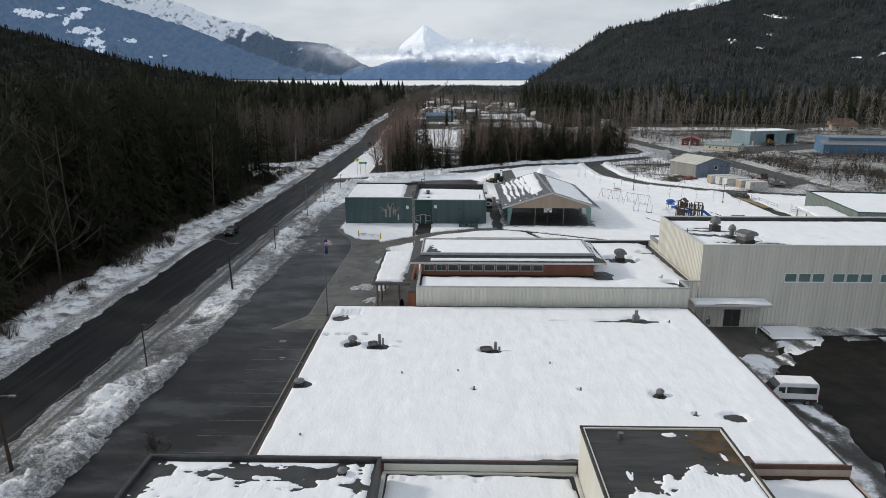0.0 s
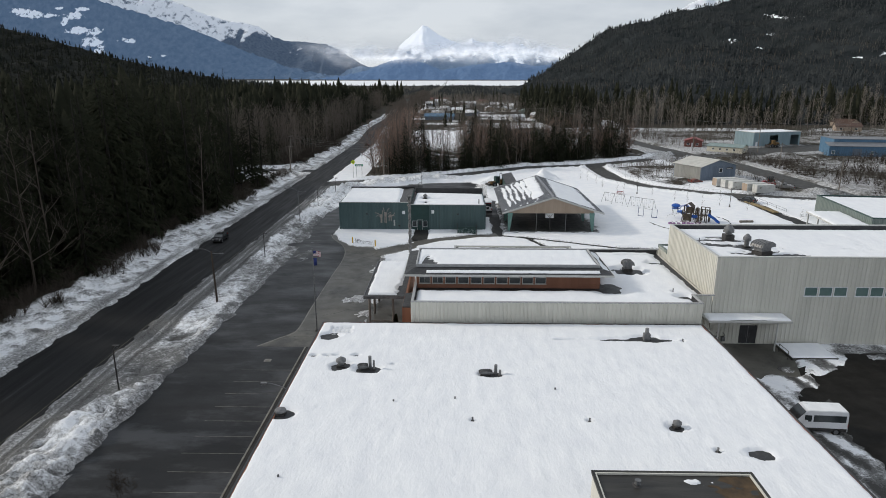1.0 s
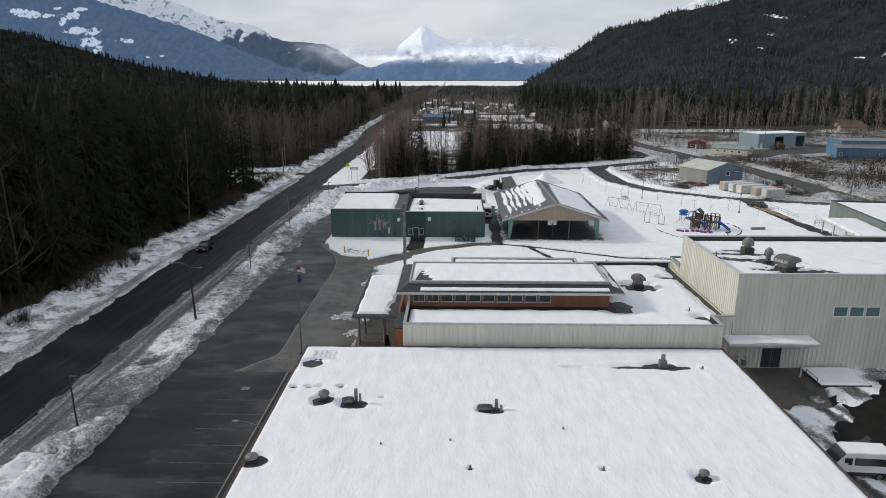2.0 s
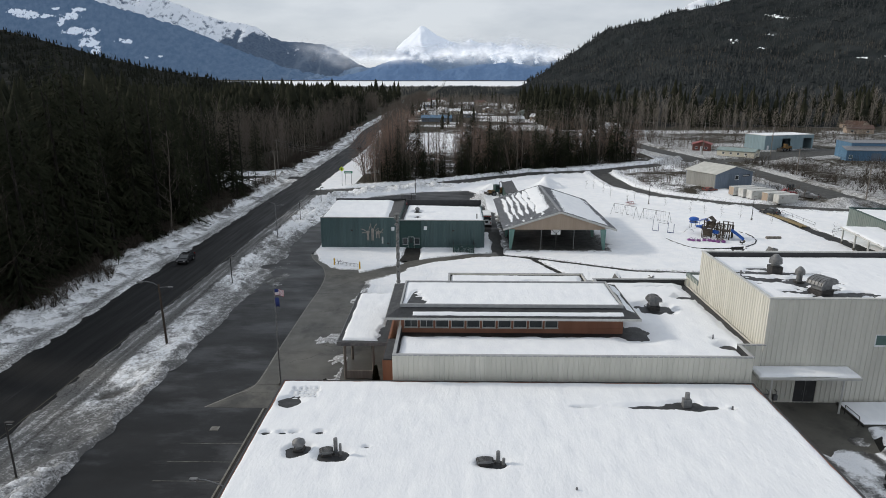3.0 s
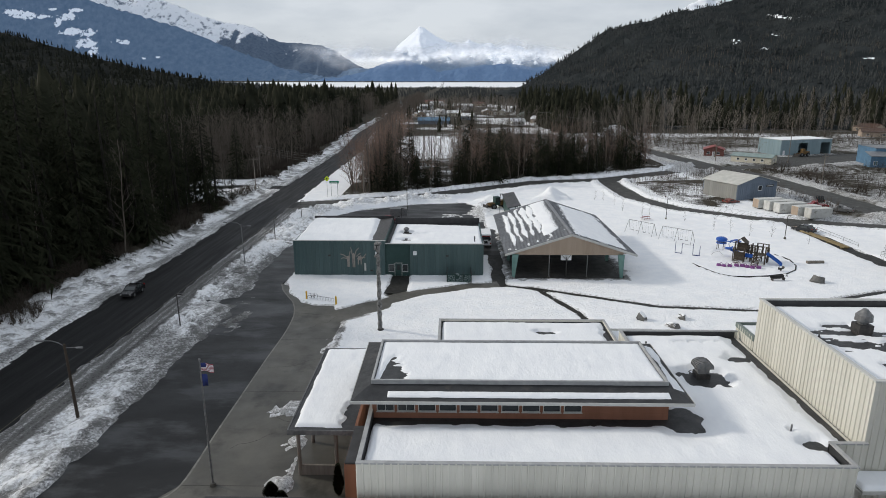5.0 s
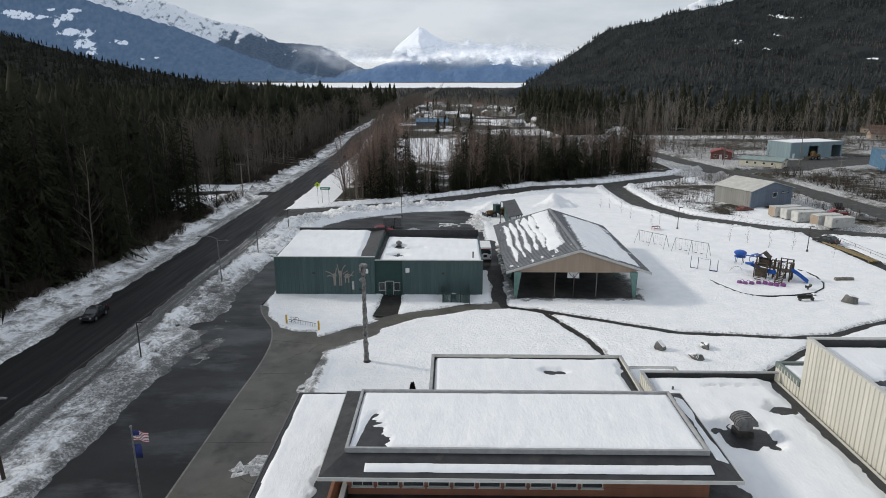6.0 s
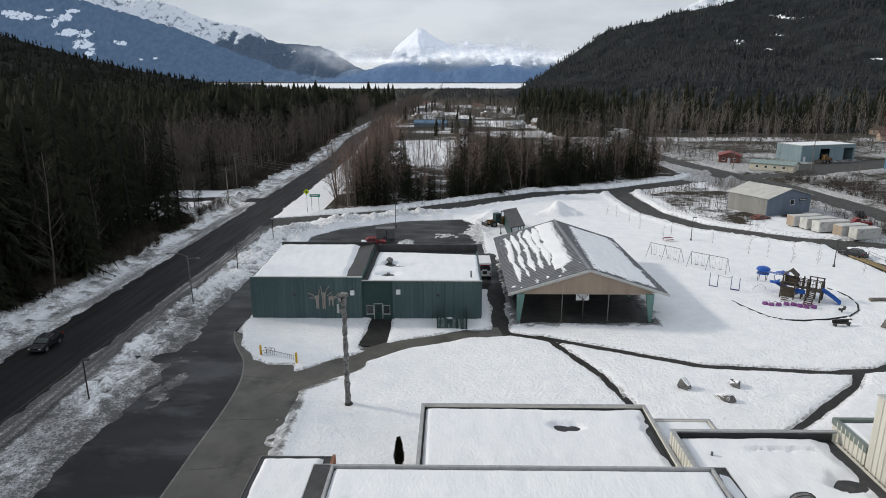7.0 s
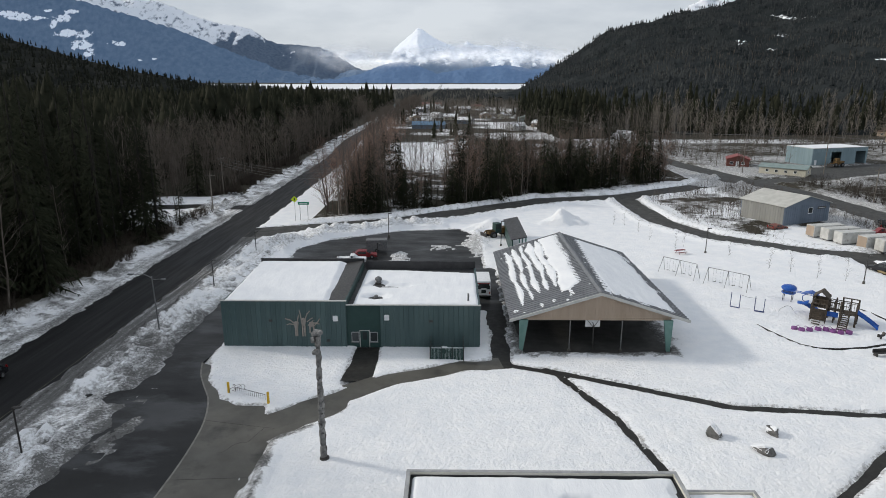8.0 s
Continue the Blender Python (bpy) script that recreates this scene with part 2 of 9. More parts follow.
def field_mat(name, c_low, c_lit, snow, lo, hi, glow=0.0, haze_col=(0.3, 0.45, 0.7), scale=0.06, relief=6.0):
    """A far wooded or snowy slope: dark woods, and snow where the "snow" attribute and a broken pattern add up past lo.
    glow: strength of the distance haze put into emission.
    """
    m = mat(name, c_low, c_lit, scale, 0.95, bump=relief, bscale=scale * 1.5, spec=0.05)
    nt, ln = m.node_tree.nodes, m.node_tree.links
    b = nt["Principled BSDF"]
    src = b.inputs["Base Color"].links[0].from_socket
    geo = nt.new("ShaderNodeNewGeometry")
    lies = nt.new("ShaderNodeAttribute")
    lies.attribute_name = "snow"
    nz = nt.new("ShaderNodeTexNoise")
    nz.inputs["Scale"].default_value, nz.inputs["Detail"].default_value, nz.inputs["Roughness"].default_value = snow, 10, 0.68
    ln.new(geo.outputs["Position"], nz.inputs["Vector"])
    add = nt.new("ShaderNodeMath")
    ln.new(lies.outputs["Fac"], add.inputs[0])
    ln.new(nz.outputs["Fac"], add.inputs[1])
    rg = nt.new("ShaderNodeMapRange")
    rg.inputs["From Min"].default_value, rg.inputs["From Max"].default_value = lo, hi
    ln.new(add.outputs[0], rg.inputs["Value"])
    mx = nt.new("ShaderNodeMix")
    mx.data_type = "RGBA"
    mx.inputs[7].default_value = (0.82, 0.84, 0.87, 1)
    ln.new(rg.outputs[0], mx.inputs[0])
    ln.new(src, mx.inputs[6])
    ln.new(mx.outputs[2], b.inputs["Base Color"])
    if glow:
        b.inputs["Emission Color"].default_value = (*haze_col, 1)
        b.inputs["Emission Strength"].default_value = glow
    return m


def ground_snow():
    """Trodden snow: clean where it lies deep, grey slush where it is thin, dirt where ploughs threw it, dirt and
    painted tree shade on the woods' bank, litter under the woods.
    """
    m = mat("ground_snow", (0.78, 0.80, 0.83), (0.87, 0.875, 0.885), 0.45, 0.8, bump=0.45, bscale=2.2, spec=0.1)
    nt, ln = m.node_tree.nodes, m.node_tree.links
    b = nt["Principled BSDF"]
    src = b.inputs["Base Color"].links[0].from_socket
    geo = nt.new("ShaderNodeNewGeometry")

    def layer(col, attr, scale, a, w, under):
        at = nt.new("ShaderNodeAttribute")
        at.attribute_name = attr
        nz = nt.new("ShaderNodeTexNoise")
        nz.inputs["Scale"].default_value, nz.inputs["Detail"].default_value, nz.inputs["Roughness"].default_value = scale, 8, 0.68
        ln.new(geo.outputs["Position"], nz.inputs["Vector"])
        ad = nt.new("ShaderNodeMath")
        ln.new(at.outputs["Fac"], ad.inputs[0])
        ln.new(nz.outputs["Fac"], ad.inputs[1])
        rg = nt.new("ShaderNodeMapRange")
        rg.inputs["From Min"].default_value, rg.inputs["From Max"].default_value = a, a + w
        ln.new(ad.outputs[0], rg.inputs["Value"])
        mx = nt.new("ShaderNodeMix")
        mx.data_type = "RGBA"
        mx.inputs[7].default_value = (*col, 1)
        ln.new(rg.outputs[0], mx.inputs[0])
        ln.new(under, mx.inputs[6])
        return mx.outputs[2]

    col = layer((0.40, 0.402, 0.402), "dirt", 2.2, 0.84, 0.20, src)
    col = layer((0.135, 0.135, 0.133), "dirt", 4.0, 0.99, 0.16, col)
    col = layer((0.068, 0.067, 0.065), "dirt", 4.5, 1.27, 0.06, col)
    col = layer((0.045, 0.040, 0.030), "litter", 0.35, 0.95, 0.25, col)
    ln.new(col, b.inputs["Base Color"])
    return m


M_GROUND = ground_snow()
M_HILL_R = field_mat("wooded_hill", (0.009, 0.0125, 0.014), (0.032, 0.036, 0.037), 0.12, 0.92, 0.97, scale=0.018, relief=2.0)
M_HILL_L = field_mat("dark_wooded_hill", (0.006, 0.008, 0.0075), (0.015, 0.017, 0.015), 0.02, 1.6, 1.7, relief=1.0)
# Far ranges: blue base tints and emission carry the distance haze.
M_RANGE_L = field_mat("hazy_wooded_range", (0.030, 0.045, 0.062), (0.080, 0.098, 0.118), 0.030, 0.93, 0.98, 0.175, (0.25, 0.45, 0.82), scale=0.03)
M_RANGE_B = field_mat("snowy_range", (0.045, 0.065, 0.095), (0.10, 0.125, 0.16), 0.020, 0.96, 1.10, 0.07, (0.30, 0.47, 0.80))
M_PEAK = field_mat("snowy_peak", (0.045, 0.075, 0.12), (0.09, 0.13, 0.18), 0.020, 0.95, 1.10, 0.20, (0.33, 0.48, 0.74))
M_FOOT = field_mat("hazy_foothill", (0.03, 0.055, 0.10), (0.06, 0.09, 0.14), 0.016, 0.98, 1.03, 0.24, (0.27, 0.46, 0.82))


def cloud_mat():
    """Thin cloud: lets light through, thick where the "thick" attribute and a broken pattern add up. A weak emission
    brightens it.
    """
    m = bpy.data.materials.new("valley_cloud")
    m.use_nodes = True
    nt, ln = m.node_tree.nodes, m.node_tree.links
    nt.remove(nt["Principled BSDF"])
    out = nt["Material Output"]
    at = nt.new("ShaderNodeAttribute")
    at.attribute_name = "thick"
    geo = nt.new("ShaderNodeNewGeometry")
    mp = nt.new("ShaderNodeMapping")
    mp.inputs["Scale"].default_value = (1.0, 1.0, 1.7)
    ln.new(geo.outputs["Position"], mp.inputs["Vector"])
    nz = nt.new("ShaderNodeTexNoise")
    nz.inputs["Scale"].default_value, nz.inputs["Detail"].default_value, nz.inputs["Roughness"].default_value = 0.0075, 9, 0.56
    ln.new(mp.outputs[0], nz.inputs["Vector"])
    rg = nt.new("ShaderNodeMapRange")
    rg.inputs["From Min"].default_value, rg.inputs["From Max"].default_value = 0.30, 0.68
    ln.new(nz.outputs["Fac"], rg.inputs["Value"])
    mul = nt.new("ShaderNodeMath")
    mul.operation = "MULTIPLY"
    ln.new(rg.outputs[0], mul.inputs[0])
    ln.new(at.outputs["Fac"], mul.inputs[1])
    through_, back, glow = nt.new("ShaderNodeBsdfTransparent"), nt.new("ShaderNodeBsdfTranslucent"), nt.new("ShaderNodeEmission")
    back.inputs["Color"].default_value = (0.85, 0.86, 0.88, 1)
    # Emission added to whiten the side turned away from the sun.
    glow.inputs["Color"].default_value, glow.inputs["Strength"].default_value = (0.80, 0.86, 0.95, 1), 0.30
    lit = nt.new("ShaderNodeAddShader")
    ln.new(back.outputs[0], lit.inputs[0])
    ln.new(glow.outputs[0], lit.inputs[1])
    mix = nt.new("ShaderNodeMixShader")
    ln.new(mul.outputs[0], mix.inputs["Fac"])
    ln.new(through_.outputs[0], mix.inputs[1])
    ln.new(lit.outputs[0], mix.inputs[2])
    ln.new(mix.outputs[0], out.inputs["Surface"])
    return m


M_CLOUD = cloud_mat()


# ---- helpers of this scene ----
def hashed(ix, iy, seed):
    h = (ix.astype(np.int64) * 374761393 + iy.astype(np.int64) * 668265263 + seed * 1442695041) & 0xFFFFFFFF
    h = ((h ^ (h >> 13)) * 1274126177) & 0xFFFFFFFF
    return ((h ^ (h >> 16)) & 0xFFFF) / 65535.0


def vnoise(x, y, seed=0):
    ix, iy = np.floor(x), np.floor(y)
    fx, fy = x - ix, y - iy
    fx, fy = fx * fx * (3 - 2 * fx), fy * fy * (3 - 2 * fy)
    a, b = hashed(ix, iy, seed), hashed(ix + 1, iy, seed)
    c, d = hashed(ix, iy + 1, seed), hashed(ix + 1, iy + 1, seed)
    return (a + (b - a) * fx) * (1 - fy) + (c + (d - c) * fx) * fy


def fbm(x, y, size, octaves=4, seed=0):
    """Noise from -1 to 1 whose largest lumps are size metres wide."""
    x, y = np.asarray(x, float), np.asarray(y, float)
    s, amp, tot = 0.0, 1.0, 0.0
    for k in range(octaves):
        s = s + amp * (vnoise(x / size + 7.3 * k, y / size + 3.1 * k, seed + k) * 2 - 1)
        tot, amp, size = tot + amp, amp * 0.5, size * 0.5
    return s / tot * 1.5


def smooth(a, b, v):
    v = np.clip((v - a) / (b - a), 0, 1)
    return v * v * (3 - 2 * v)


def line_dist(x, y, pts):
    d = np.full(np.shape(x), 1e9)
    for (ax, ay), (bx, by) in zip(pts, pts[1:]):
        ux, uy = bx - ax, by - ay
        t = np.clip(((x - ax) * ux + (y - ay) * uy) / (ux * ux + uy * uy), 0, 1)
        d = np.minimum(d, np.hypot(x - ax - t * ux, y - ay - t * uy))
    return d


def poly_dist(x, y, pts):
    """Distance to a closed outline, negative inside."""
    inside = np.zeros(np.shape(x), bool)
    for (ax, ay), (bx, by) in zip(pts, pts[1:] + pts[:1]):
        if ay != by:
            inside ^= ((ay > y) != (by > y)) & (x < (bx - ax) * (y - ay) / (by - ay) + ax)
    d = line_dist(x, y, pts + pts[:1])
    return np.where(inside, -d, d)


def mesh_of(name, verts, faces, material, smooth_shade=True):
    me = bpy.data.meshes.new(name)
    me.from_pydata(verts, [], faces)
    me.materials.append(material)
    if smooth_shade:
        me.polygons.foreach_set("use_smooth", [True] * len(me.polygons))
    me.update()
    return me


def grid_mesh(name, X, Y, Z, material, keep=None, attrs=()):
    """A sheet over a grid of places; keep: which cells stay."""
    n, m = X.shape
    co = np.stack([X, Y, Z], -1).reshape(-1, 3)
    idx = np.arange(n * m).reshape(n, m)
    q = np.stack([idx[:-1, :-1], idx[1:, :-1], idx[1:, 1:], idx[:-1, 1:]], -1).reshape(-1, 4)
    if keep is not None:
        q = q[keep.reshape(-1)]
        used = np.unique(q)
        back = np.zeros(n * m, int)
        back[used] = np.arange(len(used))
        co, q = co[used], back[q]
        attrs = [(k, v.reshape(-1)[used]) for k, v in attrs]
    me = bpy.data.meshes.new(name)
    me.vertices.add(len(co))
    me.vertices.foreach_set("co", co.ravel())
    me.loops.add(q.size)
    me.loops.foreach_set("vertex_index", q.ravel())
    me.polygons.add(len(q))
    me.polygons.foreach_set("loop_start", np.arange(0, q.size, 4))
    me.polygons.foreach_set("use_smooth", np.ones(len(q), bool))
    me.materials.append(material)
    for k, v in attrs:
        me.attributes.new(k, "FLOAT", "POINT").data.foreach_set("value", np.asarray(v, np.float32).ravel())
    me.update(calc_edges=True)
    me.validate()
    return me


def part(name, bm, material, parent=None, label="", shade=False):
    """Links a bmesh as one mesh object, under a thing or a part if one is given."""
    me = bpy.data.meshes.new(name)
    bm.normal_update()
    bm.to_mesh(me)
    bm.free()
    me.materials.append(material)
    if shade:
        me.polygons.foreach_set("use_smooth", [True] * len(me.polygons))
    ob = new(name, me)
    if parent:
        ob.parent = parent
    return tagged(ob, label) if label else ob


def thing(name, label, category, group="", kind="", at=(0, 0, 0), rz=0.0):
    ob = new(name)
    ob.empty_display_size = 0.3
    ob.matrix_basis = pose(*at, 0, 0, rz)
    return tagged(ob, label, category, group, kind)


def add_box(bm, x0, x1, y0, y1, z0, z1, bevel=0.0):
    made = bmesh.ops.create_cube(bm, size=1.0, matrix=Matrix.Translation(((x0 + x1) / 2, (y0 + y1) / 2, (z0 + z1) / 2))
                                 @ Matrix.Diagonal((abs(x1 - x0), abs(y1 - y0), abs(z1 - z0), 1)))
    if bevel:
        es = {e for v in made["verts"] for e in v.link_edges}
        bmesh.ops.bevel(bm, geom=list(es), offset=bevel, segments=1, affect="EDGES")
    return bm


def box(x0, x1, y0, y1, z0, z1, bevel=0.0):
    return add_box(bmesh.new(), x0, x1, y0, y1, z0, z1, bevel)


def add_rod(bm, a, b, r0, r1=None, n=8, cap=True):
    a, b = Vector(a), Vector(b)
    made = bmesh.ops.create_cone(bm, cap_ends=cap, segments=n, radius1=r0, radius2=r0 if r1 is None else r1, depth=(b - a).length)
    m = Matrix.Translation((a + b) / 2) @ (b - a).to_track_quat("Z", "Y").to_matrix().to_4x4()
    bmesh.ops.transform(bm, matrix=m, verts=made["verts"])
    return bm


def rod(a, b, r0, r1=None, n=8):
    return add_rod(bmesh.new(), a, b, r0, r1, n)


def tube(pts, r, n=8):
    """A bent round bar through the points, closed at both ends, or a ring where the last point is the first."""
    bm = bmesh.new()
    pts = [Vector(p) for p in pts]
    loop = (pts[0] - pts[-1]).length < 1e-4
    if loop:
        pts = pts[:-1]
    rings, side = [], None
    for i, p in enumerate(pts):
        a, b = (pts[i - 1], pts[(i + 1) % len(pts)]) if loop else (pts[max(i - 1, 0)], pts[min(i + 1, len(pts) - 1)])
        d = (b - a).normalized()
        side = d.orthogonal().normalized() if side is None else (side - d * side.dot(d)).normalized()
        up = d.cross(side)
        rings.append([bm.verts.new(p + (side * math.cos(2 * math.pi * k / n) + up * math.sin(2 * math.pi * k / n)) * r) for k in range(n)])
    for q0, q1 in zip(rings, rings[1:] + (rings[:1] if loop else [])):
        for k in range(n):
            bm.faces.new((q0[k], q0[(k + 1) % n], q1[(k + 1) % n], q1[k]))
    if not loop:
        bm.faces.new(rings[0][::-1])
        bm.faces.new(rings[-1])
    return bm


def prism(outline, y0, y1):
    """An outline in x, z drawn out along y."""
    bm = bmesh.new()
    a = [bm.verts.new((x, y0, z)) for x, z in outline]
    b = [bm.verts.new((x, y1, z)) for x, z in outline]
    bm.faces.new(a)
    bm.faces.new(b[::-1])
    for i in range(len(a)):
        j = (i + 1) % len(a)
        bm.faces.new((a[j], a[i], b[i], b[j]))
    bmesh.ops.recalc_face_normals(bm, faces=bm.faces)
    return bm


def ribbon(name, pts, width, z, material, label, category, thick=0.25):
    """A road or path of even width along a line, as a slab."""
    fine = []
    for i in range(len(pts) - 1):
        p0, p1, p2, p3 = (Vector((*pts[min(max(k, 0), len(pts) - 1)], 0)) for k in (i - 1, i, i + 1, i + 2))
        for s in range(8):
            t = s / 8
            fine.append(0.5 * ((2 * p1) + (p2 - p0) * t + (2 * p0 - 5 * p1 + 4 * p2 - p3) * t * t + (3 * p1 - p0 - 3 * p2 + p3) * t ** 3))
    fine.append(Vector((*pts[-1], 0)))
    verts, faces = [], []
    for i, p in enumerate(fine):
        d = (fine[min(i + 1, len(fine) - 1)] - fine[max(i - 1, 0)]).normalized()
        s = Vector((d.y, -d.x, 0)) * width / 2
        verts += [(p - s) + Vector((0, 0, z)), (p + s) + Vector((0, 0, z)), (p + s) + Vector((0, 0, z - thick)), (p - s) + Vector((0, 0, z - thick))]
    for i in range(len(fine) - 1):
        a, b = 4 * i, 4 * i + 4
        faces += [(a + 1, b + 1, b, a), (a + 2, b + 2, b + 1, a + 1), (a, b, b + 3, a + 3)]
    return tagged(new(name, mesh_of(name, verts, faces, material, False)), label, category, kind="structure")


def flat(name, pts, z, material, label, category, thick=0.25):
    bm = bmesh.new()
    f = bm.faces.new([bm.verts.new((x, y, z)) for x, y in pts])
    if f.normal.z < 0:
        f.normal_flip()
    r = bmesh.ops.extrude_face_region(bm, geom=[f])
    bmesh.ops.translate(bm, vec=(0, 0, -thick), verts=[v for v in r["geom"] if isinstance(v, bmesh.types.BMVert)])
    bmesh.ops.recalc_face_normals(bm, faces=bm.faces)
    ob = part(name, bm, material)
    return tagged(ob, label, category, kind="structure")


# ---- ground and roads ----
def road_mid(y):
    return -45.4 - 7.0 * smooth(310, 440, np.asarray(y, float))


ROAD = [(-45.4, -300), (-45.4, 0), (-45.4, 150), (-45.4, 300), (float(road_mid(380)), 380), (float(road_mid(450)), 450),
        (float(road_mid(520)), 520), (float(road_mid(600)), 600), (float(road_mid(700)), 700), (-54, 1000)]
CROSS = [(-42, 199), (-25, 205), (-8, 212), (12, 226), (29, 238), (52, 244), (80, 262), (99, 277)]
SIDE_W = [(-47, 227), (-60, 229), (-90, 226)]
LOOP = [(52, 240), (52.5, 212), (59, 196.5), (74, 184.5), (90, 179), (112, 172)]
EAST = [(112, 60), (110, 150), (108, 217), (106, 255), (100, 280), (93, 320), (88, 380)]
YARD = [(102, 273), (125, 280), (170, 303), (230, 330)]
LOT = [(-33, -60), (-33, 45), (-31.6, 67), (-30.8, 88), (-30.6, 104), (-30.0, 116), (-30.6, 128), (-30.2, 132.5), (-31.3, 139), (-31.5, 155), (-28.5, 168), (-25.6, 168), (-25.6, 135.5), (-23.6, 129.5),
       (-20.8, 125.4), (-18.3, 124.0), (-15.7, 124), (-13.4, 116), (-13.2, 108), (-12.4, 100), (-12, 76), (-14, 75), (-14, -60)]
NLOT = [(-27, 166), (-27, 186), (-22, 193), (-8, 201.5), (5, 203.5), (9, 196), (9.5, 152), (-27, 152)]
ELOT = [(36.0, 10), (36.2, 50), (37.4, 59), (40.5, 69), (48, 74), (95, 76), (95, 10)]
COURT = [(12.0, 137.4), (30.1, 137.4), (30.1, 150), (29.2, 156), (28.4, 167.5), (12.0, 167.5)]
WALK1 = [(-16, 120), (-10.2, 124.3), (-3.4, 129.9), (4, 133), (9.2, 134)]
WALKD = [(-6.95, 138.6), (-7.0, 134), (-7.3, 129.5)]
WALK2 = [(9.2, 134), (15.2, 131.5), (19.5, 121.8), (21.4, 113.6), (22, 106)]
WALK3 = [(14, 132.6), (19, 130.2), (31.8, 124.2), (46, 122.7), (52, 123.6), (58, 127.0), (68, 131), (79, 134)]
WALK4 = [(34, 109.4), (41.2, 115.2), (46.5, 119.5), (49, 122.9)]
WALK5 = [(9.2, 134), (9.6, 150), (9.8, 172)]
WALK6 = [(80.5, 110), (80.5, 137), (79, 153), (78.8, 172), (79.5, 181)]
RING = [(44.7, 146.4), (45.2, 144.4), (46.1, 141.8), (47.0, 139.8), (48.6, 138.7), (51.1, 138.5), (54.7, 139.0), (58.4, 140.2), (61.0, 142.4), (62.5, 145.0), (63.3, 148.5), (63.0, 151.0), (62.3, 152.6)]


def bare(x, y):
    """How far a place is from cleared ground (negative on it)."""
    d = np.abs(x - road_mid(y)) - 4.75
    d = np.where(y > 1000, 50, d)
    for pts, w in ((CROSS, 4.3), (SIDE_W, 3.2), (LOOP, 3.0), (EAST, 5.0), (YARD, 4.0)):
        d = np.minimum(d, line_dist(x, y, pts) - w)
    for pts, w in ((WALK1, 1.25), (WALKD, 1.55), (WALK2, 0.45), (WALK3, 0.55), (WALK4, 0.5), (WALK5, 1.1), (WALK6, 1.5)):
        d = np.minimum(d, line_dist(x, y, pts) - w)
    d = np.minimum(d, line_dist(x, y, [(-14.5, 119.5), (-9.5, 124)]) - 2.2)
    for pts in (LOT, NLOT, ELOT, COURT):
        d = np.minimum(d, poly_dist(x, y, pts))
    d = np.minimum(d, poly_dist(x, y, [(130, 284), (210, 312), (205, 330), (128, 305)]))
    d = np.minimum(d, poly_dist(x, y, [(-11.9, 77), (-5, 77), (-5, 98.5), (-10.6, 98.5), (-11.2, 91.5), (-11.9, 90)]))
    d = np.minimum(d, (np.hypot((x + 32.0) / 3.9, (y - 125.6) / 1.5) - 1) * 1.5)
    return np.minimum(d, poly_dist(x, y, [(31, 70), (39, 70), (42, 79), (31, 79)]))


def heap(x, y, cx, cy, rx, ry, h):
    r = np.hypot((x - cx) / rx, (y - cy) / ry)
    return h * np.clip(1 - r + 0.28 * fbm(x, y, 2.2, 3, 31), 0, 1) ** 1.15


